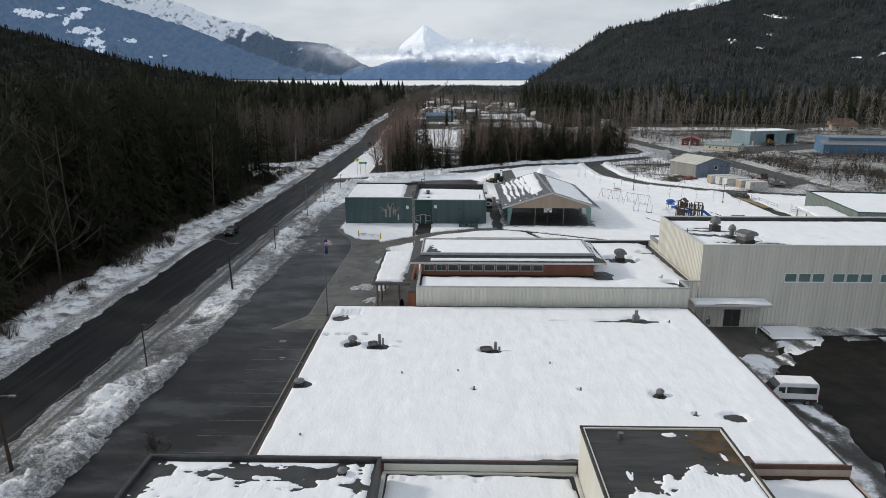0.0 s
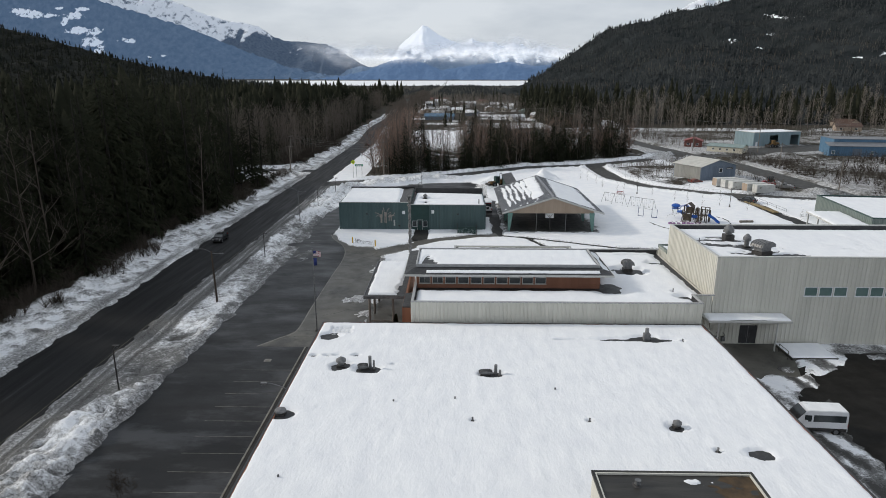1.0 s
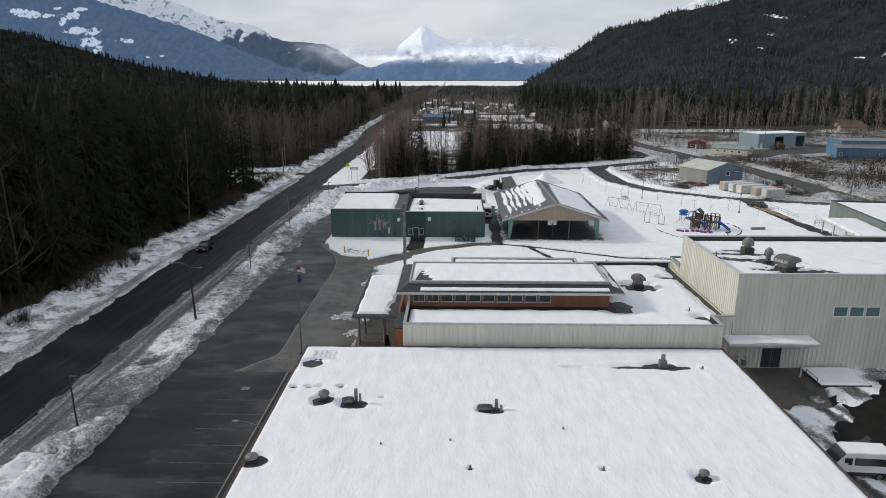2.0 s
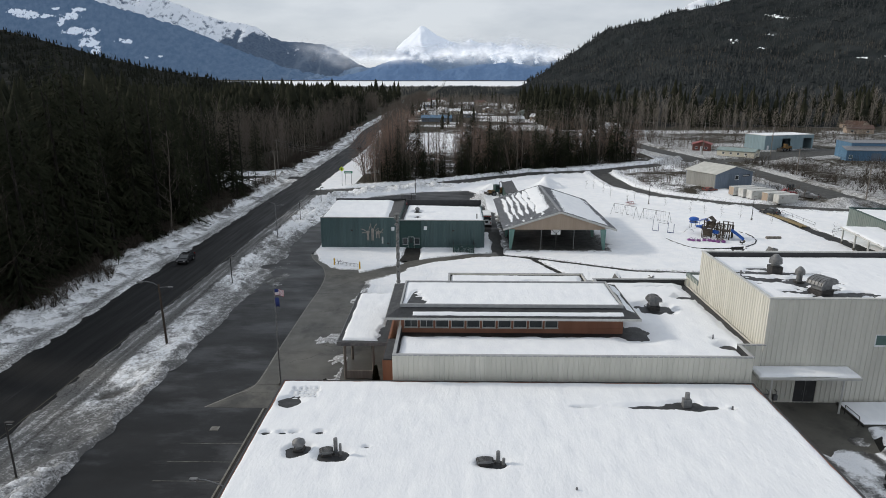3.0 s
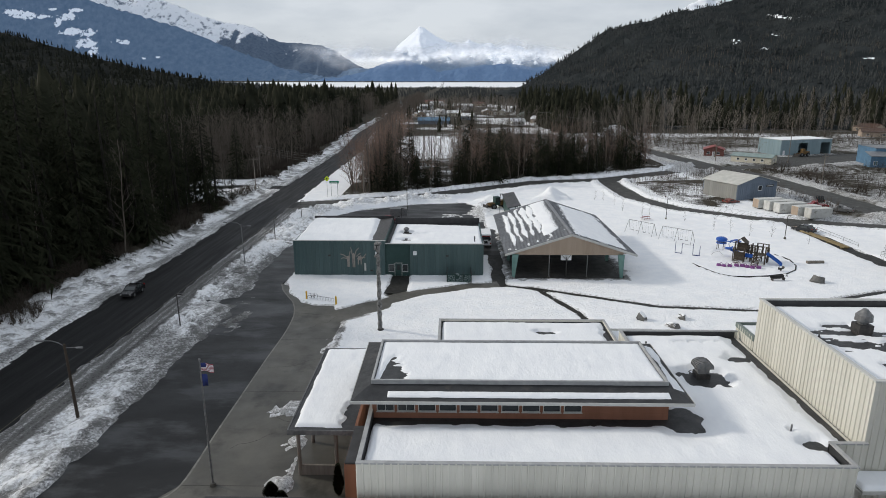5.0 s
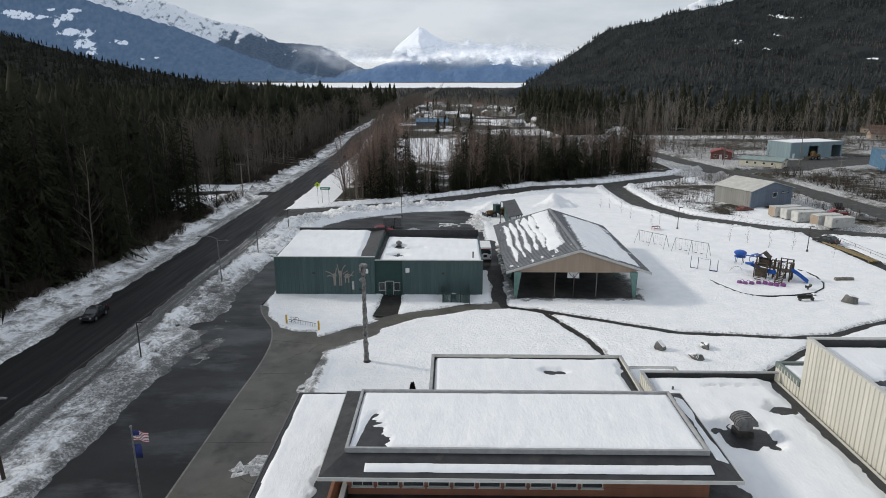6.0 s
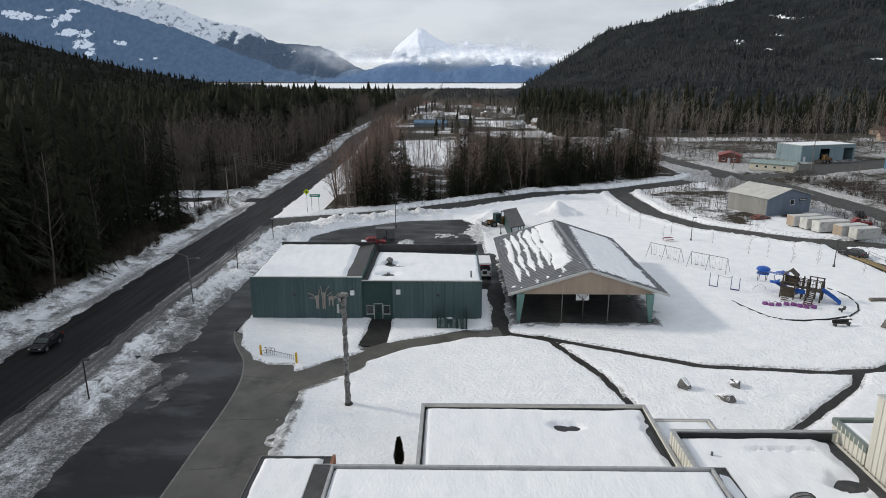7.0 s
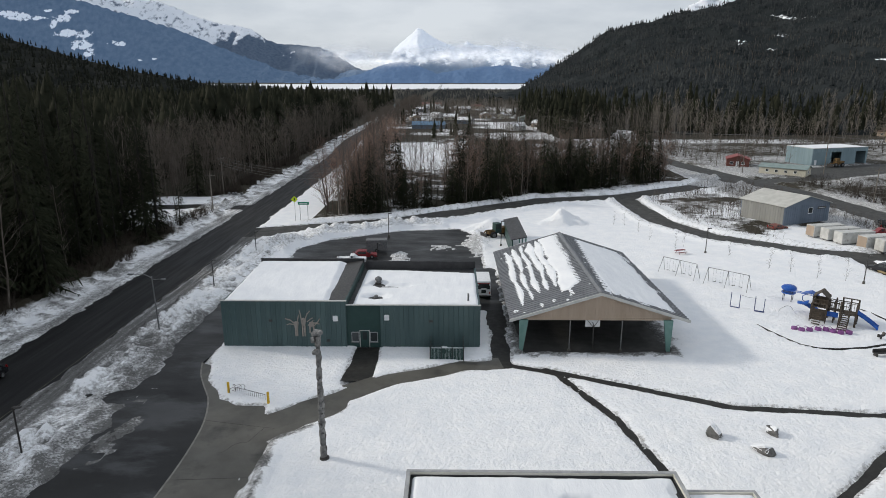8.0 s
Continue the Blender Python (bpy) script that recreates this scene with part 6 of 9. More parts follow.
n = 48
for i in range(n):
    roof_sheet(pv, -1, PY0 + (PY1 - PY0) * i / n, (PY1 - PY0) / n)
    roof_sheet(pv, 1, PY0 + (PY1 - PY0) * i / n, (PY1 - PY0) / n)
part("ridge_cap", prism([(XA - 0.35, ZA + 0.0), (XA, ZA + 0.16), (XA + 0.35, ZA + 0.0), (XA, ZA + 0.10)], PY0 - 0.03, PY1), M_GREYROOF, pv)
for y0, y1 in ((PY0 - 0.12, PY0 - 0.003), (PY1 + 0.003, PY1 + 0.12)):
    part("bargeboard", prism([(XL - 0.05, ZE - 0.32), (XA, ZA - 0.30), (XR + 0.05, ZE - 0.32), (XR + 0.05, ZE + 0.04), (XA, ZA + 0.06), (XL - 0.05, ZE + 0.04)], y0, y1), M_TRIM, pv, "pale bargeboard")
for y in (PY0 + 0.25, PY1 - 0.4):
    gb = part("gable", prism([(13.4, 4.15), (29.6, 4.15), (31.0, ZE + 0.12), (XA, ZA - 0.15), (11.4, ZE + 0.12)], y, y + 0.1), M_TAN, pv, "tan boarded gable")
    if y < 150:
        for k in range(46):
            x = 12.2 + 18.4 * k / 45
            zt = ZE + (ZA - ZE) * (1 - abs(x - XA) / 11.0) - 0.3
            if zt > 4.3:
                bt = new("batten", mesh_of("batten", [(-0.03, 0, 0), (0.03, 0, 0), (0.03, 0, zt - 4.15), (-0.03, 0, zt - 4.15), (-0.03, -0.04, 0), (0.03, -0.04, 0), (0.03, -0.04, zt - 4.15), (-0.03, -0.04, zt - 4.15)],
                                                   [(4, 5, 6, 7), (0, 4, 7, 3), (1, 2, 6, 5), (3, 7, 6, 2)], M_TAN, False))
                bt.parent, bt.matrix_basis = gb, pose(x, y - 0.002, 4.15)
    part("beam", box(11.9, 30.0, y - 0.05, y + 0.25, 3.9, 4.147), M_TAN, pv)
for y in (138.0, 148.2, 158.4, 168.5):
    for x, s in ((11.9, 1), (29.8, -1)):
        part("post", prism([(x - 0.28 * s, 0), (x + 0.18 * s, 0), (x + 0.75 * s, 4.0), (x - 0.35 * s, 4.0)], y - 0.16, y + 0.16), M_TEAL, pv, "tapered teal steel post")
    part("rafter", prism([(11.8, 3.75), (XA, ZA - 0.5), (30.1, 3.75), (30.1, 4.0), (XA, ZA - 0.17), (11.8, 4.0)], y + (0.52 if y < 140 else -0.68 if y > 160 else -0.08), y + (0.68 if y < 140 else -0.52 if y > 160 else 0.08)), M_TEAL, pv)
for x in (17.75, 24.05):
    part("post", rod((x, 138.0, 0.0), (x, 138.0, 3.9), 0.075, 0.075, 10), M_GALV, pv, "slim steel post")
    part("footing", rod((x, 138.0, -0.1), (x, 138.0, 0.22), 0.24, 0.2, 10), M_CONCRETE, pv)
for y in (138.8, 168.6):
    hp = thing("basketball_hoop", "basketball hoop with a white backboard on a dark post", "basketball hoop", "hoops", at=(20.7, 138.6 if y < 150 else 167.8, 0), rz=0 if y < 150 else 180)
    part("post", rod((0, -0.2, 0), (0, -0.2, 3.2), 0.09, 0.09, 10), M_DARKMETAL, hp)
    bb = part("backboard", box(-0.9, 0.9, 0.35, 0.40, 2.75, 3.85, 0.01), M_WHITE, hp, "white backboard")
    part("arm", rod((0, -0.2, 3.1), (0, 0.34, 3.3), 0.05), M_DARKMETAL, hp)
    for s in (-1, 1):
        part("brace", rod((0, -0.2, 2.9), (0.8 * s, 0.34, 3.75), 0.035), M_DARKMETAL, hp)
    part("rim", tube([(0.23 * math.cos(a), 0.66 + 0.23 * math.sin(a), 3.05) for a in np.linspace(0, 2 * math.pi, 13)], 0.015, 5), M_RED, hp)


def left_slope(X, Y):
    return (X - XL) * (ZA - ZE) / (XA - XL)


def strips(X, Y):
    """Snow in strips along the roof that swell and narrow, toothed by the ribs, and one broad field by the ridge."""
    tooth = 0.10 * np.sign(np.sin(Y * 9.66))
    k = np.full(X.shape, -1.0)
    for i, (xc, near, far) in enumerate(((12.35, 141.2, 166.6), (13.55, 142.2, 167.4), (14.75, 143.2, 167.8), (16.0, 144.2, 168.2), (17.1, 144.6, 168.4))):
        run = np.clip((Y - near) / 5.0, 0, 1) * np.clip((far - Y) / 3.0, 0, 1)
        w = (0.27 + 0.045 * i) * run ** 0.5 * (1 + 0.30 * np.sin(Y * 0.62 + 1.9 * i) + 0.55 * fbm(Y, X * 0 + i * 9.0, 3.4, 3, 71)) + tooth * 0.4 * (run > 0.2)
        k = np.maximum(k, np.where(run > 0, w - np.abs(X - xc - 0.16 * np.sin(Y * 0.4 + i)), -1))
    broad = np.minimum(X - 17.75 + 0.5 * smooth(149, 143, Y) + 0.25 * fbm(Y, X, 1.5, 3, 5), 20.1 + 0.02 * (Y - 150) - X + 2.5 * tooth + 0.2 * fbm(Y, X, 2.5, 3, 6))
    broad = np.minimum(broad, np.minimum(Y - 142.2 - 1.1 * np.clip(X - 18.2, 0, 5) + 0.15 * fbm(X, Y, 1.0, 2, 9), 168.6 - Y))
    return np.maximum(k, broad)


snow_on("roof_snow", XL + 0.3, XA - 0.4, PY0 + 0.5, PY1 - 0.5, ZE + 0.06, 0.09, "melting snow in strips on the ribbed pavilion roof", 0.11, seed=73, ragged=0.05, extra=strips, slope=left_slope)
snow_on("roof_snow", XA + 0.4, XR - 0.2, PY0 + 0.3, PY1 - 0.5, ZE + 0.055, 0.075, "thin snow over most of the pavilion's far slope", 0.15, seed=79, ragged=0.05,
        extra=lambda X, Y: np.minimum(np.minimum(X - 22.9 + 0.25 * np.sin(Y * 5.0) - 0.055 * (Y - 150), 30.9 - X + 0.3 * fbm(X, Y, 1.2, 3, 3)), np.minimum(Y - 139.4 - 0.25 * np.sin(X * 4.5), 167.5 - Y)) - 0.5 * np.clip(np.cos((X - 22.9) * 5.4) - 0.8, 0, 1) * smooth(150, 140, Y) * 5,
        slope=lambda X, Y: (XR - X) * (ZA - ZE) / (XR - XA))
sh = thing("shelter", "narrow dark-roofed shelter behind the pavilion", "shelter")
part("roof", prism([(14.4, 3.3), (17.4, 3.9), (17.4, 4.05), (14.4, 3.45)], 180, 198), M_DARKTRIM, sh)
for y in (180.6, 186, 191, 197.4):
    part("post", box(17.1, 17.35, y - 0.12, y + 0.12, 0, 3.8), M_TEAL, sh)
    part("post", box(14.6, 14.85, y - 0.12, y + 0.12, 0, 3.17), M_TEAL, sh)
wall(sh, (14.6, 197.8), (14.6, 180.2), 0, 3.3, M_GREENTRIM)


# ---- trees ----
rng = random.Random(11)


def leafy_mesh(name, tris, material):
    v, f = [], []
    for t in tris:
        f.append(tuple(range(len(v), len(v) + len(t))))
        v += t
    return mesh_of(name, v, f, material, False)


def spruce_tree(name, H, R, seed, sparse=1.0):
    """A spruce: tapered trunk, whorls of drooping boughs, each a bent blade with hanging side sprays."""
    r = random.Random(seed)
    tree = thing(name, "tall dark green spruce tree with drooping boughs", "spruce tree", "spruces")
    part("trunk", rod((0, 0, -0.3), (0, 0, H * 0.97), H * 0.013 + 0.05, 0.02, 7), M_SPRUCEBARK, tree)
    tris = []
    z = H * 0.05 + r.random()
    while z < H * 0.985:
        s = 1 - z / H
        L0 = R * (s ** 0.8) * (0.55 + 0.45 * min(1, (z / H) / 0.16)) + 0.18
        for k in range(r.choice((5, 5, 6)) if s > 0.15 else 4):
            if r.random() > sparse:
                continue
            a = r.random() * 2 * math.pi
            L = L0 * r.uniform(0.62, 1.22)
            d = Vector((math.cos(a), math.sin(a), 0))
            n = Vector((-d.y, d.x, 0))
            drop = L * r.uniform(0.22, 0.5)
            zz = z + r.uniform(-0.25, 0.25)
            w = L * r.uniform(0.04, 0.08)
            p0, p1, p2 = Vector((0, 0, zz)), d * L * 0.55 + Vector((0, 0, zz - drop * 0.45)), d * L + Vector((0, 0, zz - drop))
            e1, e2 = p1 + n * w - Vector((0, 0, w * 0.55)), p1 - n * w - Vector((0, 0, w * 0.55))
            tris += [[p0, p1, e1], [p0, e2, p1], [p1, p2, e1], [p1, e2, p2]]
            for q in range(9 if L > 0.8 else 2):
                t = r.uniform(0.3, 1.0)
                b = p0.lerp(p1, t * 1.8) if t < 0.55 else p1.lerp(p2, (t - 0.55) / 0.45)
                side = r.choice((-1, 1))
                w2 = L * r.uniform(0.10, 0.28)
                tip = b + n * side * w2 + d * w2 * 0.5 - Vector((0, 0, w2 * r.uniform(0.5, 1.3)))
                tris.append([b - d * w2 * 0.15, b + d * w2 * 0.15, tip])
        z += (0.34 + 0.30 * s) * (H / 26) ** 0.6
    crown = new("crown", leafy_mesh("crown", tris, M_SPRUCE))
    crown.parent = tree
    return tree


def limb(out, a, d, L, r0, r, depth):
    """Adds a bent tapered three-sided limb and its forks."""
    n = 2 if depth else 1
    p, rad = Vector(a), r0
    for i in range(n):
        q = p + d * (L / n)
        u = d.orthogonal().normalized()
        v = d.cross(u)
        r1 = max(rad * 0.66, 0.008)
        ring0 = [p + (u * math.cos(t) + v * math.sin(t)) * rad for t in (0, 2.1, 4.2)]
        ring1 = [q + (u * math.cos(t) + v * math.sin(t)) * r1 for t in (0, 2.1, 4.2)]
        if depth:
            for k in range(3):
                out.append([ring0[k], ring0[(k + 1) % 3], ring1[(k + 1) % 3], ring1[k]])
        else:
            out += [[p - u * rad * 1.3, p + u * rad * 1.3, q], [p - v * rad * 1.3, p + v * rad * 1.3, q]]
        d = (d + Vector((r.uniform(-0.16, 0.16), r.uniform(-0.16, 0.16), r.uniform(0.0, 0.2)))).normalized()
        if depth:
            for _ in range(r.choice((1, 2)) if i == 0 else r.choice((2, 3))):
                a2 = r.random() * 2 * math.pi
                side = Vector((math.cos(a2), math.sin(a2), r.uniform(0.0, 0.5)))
                limb(out, q, (d * r.uniform(0.6, 1.1) + side * 0.75).normalized(), L * r.uniform(0.5, 0.75), r1 * 0.62, r, depth - 1)
        p, rad = q, r1


def bare_tree(name, H, seed, bark, twig, label, depth=3, trunks=1, spread=0.5):
    r = random.Random(seed)
    tree = thing(name, label, "bare tree", "bare trees")
    wood, twigs = [], []
    for k in range(trunks):
        a = r.random() * 6.28
        lean = Vector((math.cos(a), math.sin(a), 0)) * (0.05 if trunks == 1 else 0.22)
        p, rad = Vector((lean.x * 2, lean.y * 2, -0.2)), H * 0.0095
        steps = 7
        for i in range(steps):
            d = (Vector((0, 0, 1)) + lean + Vector((r.uniform(-0.06, 0.06), r.uniform(-0.06, 0.06), 0))).normalized()
            q = p + d * H / steps
            u = d.orthogonal().normalized()
            v = d.cross(u)
            r1 = rad * 0.80
            c0 = c1 if i else [p + (u * math.cos(t) + v * math.sin(t)) * rad for t in (0, 1.57, 3.14, 4.71)]
            c1 = [q + (u * math.cos(t) + v * math.sin(t)) * r1 for t in (0, 1.57, 3.14, 4.71)]
            for j in range(4):
                wood.append([c0[j], c0[(j + 1) % 4], c1[(j + 1) % 4], c1[j]])
            if i >= 1:
                for _ in range(r.choice((2, 3, 3))):
                    a2 = r.random() * 6.28
                    side = Vector((math.cos(a2), math.sin(a2), r.uniform(0.5, 1.2)))
                    limb(twigs, q - d * r.random() * H / steps, side.normalized(), H * spread * r.uniform(0.22, 0.4) * (1.15 - 0.6 * i / steps), rad * 0.42, r, depth - 1)
            p, rad = q, r1
    for nm, tr, m in (("trunk", wood, bark), ("crown", twigs, twig)):
        me = leafy_mesh(nm, tr, m)
        if nm == "trunk":
            bm = bmesh.new()
            bm.from_mesh(me)
            bmesh.ops.remove_doubles(bm, verts=bm.verts, dist=0.001)
            bm.to_mesh(me)
            bm.free()
        o = new(nm, me)
        o.parent = tree
    return tree


def placed(protos, name_spots, scale=(0.85, 1.15)):
    """Sets copies of the first trees on the spots (x, y, size); the first of each kind go to the first spots."""
    for i, (x, y, s) in enumerate(name_spots):
        k = i % len(protos)
        m = pose(x, y, 0, rng.uniform(-2, 2), rng.uniform(-2, 2), rng.uniform(0, 360))
        sz = Matrix.Diagonal((s * rng.uniform(0.9, 1.1), s * rng.uniform(0.9, 1.1), s, 1))
        if i < len(protos):
            protos[k].matrix_basis = m @ sz
        else:
            o = copy_thing(protos[k], m)
            o.matrix_basis = m @ sz


# woods along the road: the nearest trees one by one
spr = [spruce_tree("spruce_tree", 28, (5.0, 6.2, 5.6, 6.8, 4.6)[i], 100 + i, (1.0, 0.9, 1.0, 0.85, 1.0)[i]) for i in range(5)]
thin = [spruce_tree("spruce_tree", 28, 3.0, 120 + i, 0.72) for i in range(2)]
big = [bare_tree("bare_tree", 18, 200 + i, M_GREYWOOD, M_GREYWOOD, "leafless grey-barked tree with fine upright twigs", 3) for i in range(5)]
red = [bare_tree("alder_tree", 12, 220 + i, M_GREYWOOD, M_REDTWIG, "leafless reddish-twigged alder with several stems", 3, 2, 0.6) for i in range(4)]

spots_s, spots_b = [], []
for iy in range(40):
    for ix in range(6):
        y = 28 + iy * 5.5 + rng.uniform(-2.4, 2.4)
        x = -62.8 + 2.6 * float(smooth(128, 160, np.array(y))) - ix * 5.6 + rng.uniform(-2.4, 2.4)
        if abs(y - 228) < 7 or (208 < y < 248 and x > -68):
            continue
        bareish = 0.55 if y < 70 and ix < 3 else (0.07 if y < 205 else 0.35)
        if rng.random() < bareish:
            if ix < 4:
                spots_b.append((x + 1.0, y, rng.uniform(0.75, 1.25)))
        else:
            clump = float(vnoise(np.array([x / 11.0]), np.array([y / 11.0]), 5)[0])
            hgt = (0.40 + 0.95 * clump) * rng.uniform(0.8, 1.2) if y < 205 else rng.uniform(0.40, 0.85)
            if ix == 0:
                hgt *= rng.uniform(0.45, 1.05)
            spots_s.append((x, y, hgt))
spots_s += [(-67, 127, 1.32), (-66, 165, 1.24), (-68, 172, 1.1), (-70, 140, 1.2), (-66, 150, 1.05), (-65, 116, 1.1), (-71, 108, 1.25), (-66, 186, 0.95), (-67, 98, 1.05), (-64.5, 196, 0.7), (-62.8, 181, 1.27)]
for i in range(60):
    spots_b.append((-63 - rng.random() ** 1.5 * 30, 246 + i * 3.0 + rng.uniform(-2, 2), rng.uniform(0.8, 1.2)))
rng.shuffle(spots_s)
rng.shuffle(spots_b)

# wood between the cross road and the field
edge_y = lambda x: float(np.interp(x, [-30, -8, 12, 29, 75], [211, 219, 233, 245.5, 271]))
mid_s, mid_b, mid_r = [], [], []
for i in range(620):
    x = rng.uniform(-25, 74)
    y = edge_y(x) + 1.5 + rng.random() ** 1.3 * 42
    gap = -14 < x - 0.10 * (y - 224) < 0.5
    if gap and rng.random() < 0.6:
        continue
    k = rng.random()
    if k < 0.26 and not gap and len(mid_s) < 100:
        mid_s.append((x, y, rng.uniform(0.36, 0.74)))
    elif k < 0.60 and len(mid_b) < 125:
        mid_b.append((x, y, rng.uniform(0.8, 1.3)))
    elif len(mid_r) < 90:
        mid_r.append((x, y, rng.uniform(0.8, 1.4)))
mid_s += [(64.5, 268, 0.92), (30, 248, 0.66), (31.5, 251, 0.6), (44, 258, 0.62), (-15, 226, 0.42), (-12, 229, 0.40), (-20, 223, 0.36), (16, 243, 0.5), (21, 245, 0.55), (7, 238, 0.45)]
for i in range(64):
    x = rng.uniform(-24, 72)
    if not -13 < x < -1:
        mid_s.append((x, edge_y(x) + 0.5 + 11 * rng.random() ** 1.4, rng.uniform(0.24, 0.56)))
for i in range(26):
    mid_r.append((rng.uniform(-29, -17), rng.uniform(219, 275), rng.uniform(1.0, 1.5)))
for i in range(16):
    mid_s.append((rng.uniform(-17, 0), 0, rng.uniform(0.24, 0.40)))
    mid_s[-1] = (mid_s[-1][0], edge_y(mid_s[-1][0]) + rng.uniform(1, 16), mid_s[-1][2])
for i in range(14):
    mid_b.append((rng.uniform(84, 210), rng.uniform(398, 432), rng.uniform(0.95, 1.35)))
pale = [bare_tree("bare_tree", 20, 260 + i, M_TWIG, M_GREYWOOD, "tall leafless tree with wide twiggy crown", 3, 1, 0.62) for i in range(2)]
placed(pale, [(-62.5, 93, 1.2), (-63.5, 99, 1.25), (-61.5, 105, 0.95), (-64, 87, 1.3), (-62, 111, 0.8), (-63, 80, 1.1), (-61.5, 66, 0.9), (-63, 214, 0.6), (-75, 222, 0.8)])
placed(spr + thin, spots_s + mid_s)
placed(big, spots_b + mid_b)
placed(red, mid_r)


# ---- woods beyond, joined ----
def scatter_cones(name, P, Hs, material, label, tiers=5, seed=3, slim=0.16):
    """Many small spruces as one mesh: ragged tiers on each spot."""
    r = np.random.RandomState(seed)
    n = len(P)
    V, F = [], []
    base = 0
    for t in range(tiers):
        sides = 6
        lo = Hs * (0.06 + 0.90 * t / tiers)
        hi = Hs * np.minimum(1.0, 0.06 + 0.90 * (t + 1) / tiers + 0.16)
        rad = Hs * slim * (1 - t / tiers) ** 0.85 * r.uniform(0.8, 1.2, n) + 0.12
        top = np.stack([P[:, 0], P[:, 1], P[:, 2] + hi], 1)
        ang = r.uniform(0, 6.28, n)[:, None] + np.arange(sides)[None] * 2 * np.pi / sides + r.uniform(-0.35, 0.35, (n, sides))
        rr = rad[:, None] * r.uniform(0.55, 1.25, (n, sides))
        ring = np.stack([P[:, 0:1] + rr * np.cos(ang), P[:, 1:2] + rr * np.sin(ang), (P[:, 2] + lo)[:, None] - rr * r.uniform(-0.1, 0.5, (n, sides))], -1)
        V.append(np.concatenate([top[:, None], ring], 1).reshape(-1, 3))
        idx = base + np.arange(n)[:, None] * (sides + 1)
        for k in range(sides):
            F.append(np.concatenate([idx, idx + 1 + k, idx + 1 + (k + 1) % sides], 1))
        base += n * (sides + 1)
    V, F = np.concatenate(V), np.concatenate(F)
    me = bpy.data.meshes.new(name)
    me.vertices.add(len(V))
    me.vertices.foreach_set("co", V.ravel())
    me.loops.add(F.size)
    me.loops.foreach_set("vertex_index", F.ravel())
    me.polygons.add(len(F))
    me.polygons.foreach_set("loop_start", np.arange(0, F.size, 3))
    me.materials.append(material)
    me.update(calc_edges=True)
    return tagged(new(name, me), label, "wood", kind="stuff")


def scatter_twigs(name, P, Hs, material, label, blades=16, seed=5, wide=0.012, fan=0.35, trunk=True):
    """Many leafless trees or shrubs as one mesh: thin upright blades that fan out from each stem."""
    r = np.random.RandomState(seed)
    n = len(P)
    V, F = [], []
    base = 0
    for b in range(blades):
        a = r.uniform(0, 6.28, n)
        main = trunk and b < 2
        z0 = np.zeros(n) if main or not trunk else Hs * r.uniform(0.15, 0.7, n)
        ln = Hs * (1.0 if main else 1.0) * r.uniform(0.85, 1.0, n) - z0 if main or not trunk else (Hs - z0) * r.uniform(0.4, 0.95, n)
        out = 0.03 * ln if main else fan * ln * r.uniform(0.4, 1.1, n)
        w = Hs * (wide * 1.6 if main else wide * r.uniform(0.5, 1.0, n))
        c, s = np.cos(a), np.sin(a)
        a2 = a + r.uniform(1.0, 2.1, n)
        wx, wy = np.cos(a2) * w, np.sin(a2) * w
        A = np.stack([P[:, 0] - wx, P[:, 1] - wy, P[:, 2] + z0], 1)
        B = np.stack([P[:, 0] + wx, P[:, 1] + wy, P[:, 2] + z0], 1)
        C = np.stack([P[:, 0] + c * out, P[:, 1] + s * out, P[:, 2] + z0 + ln], 1)
        V.append(np.stack([A, B, C], 1).reshape(-1, 3))
        F.append(base + np.arange(3 * n).reshape(n, 3))
        base += 3 * n
    V, F = np.concatenate(V), np.concatenate(F)
    me = bpy.data.meshes.new(name)
    me.vertices.add(len(V))
    me.vertices.foreach_set("co", V.ravel())
    me.loops.add(F.size)
    me.loops.foreach_set("vertex_index", F.ravel())
    me.polygons.add(len(F))
    me.polygons.foreach_set("loop_start", np.arange(0, F.size, 3))
    me.materials.append(material)
    me.update(calc_edges=True)
    return tagged(new(name, me), label, "bare wood", kind="stuff")


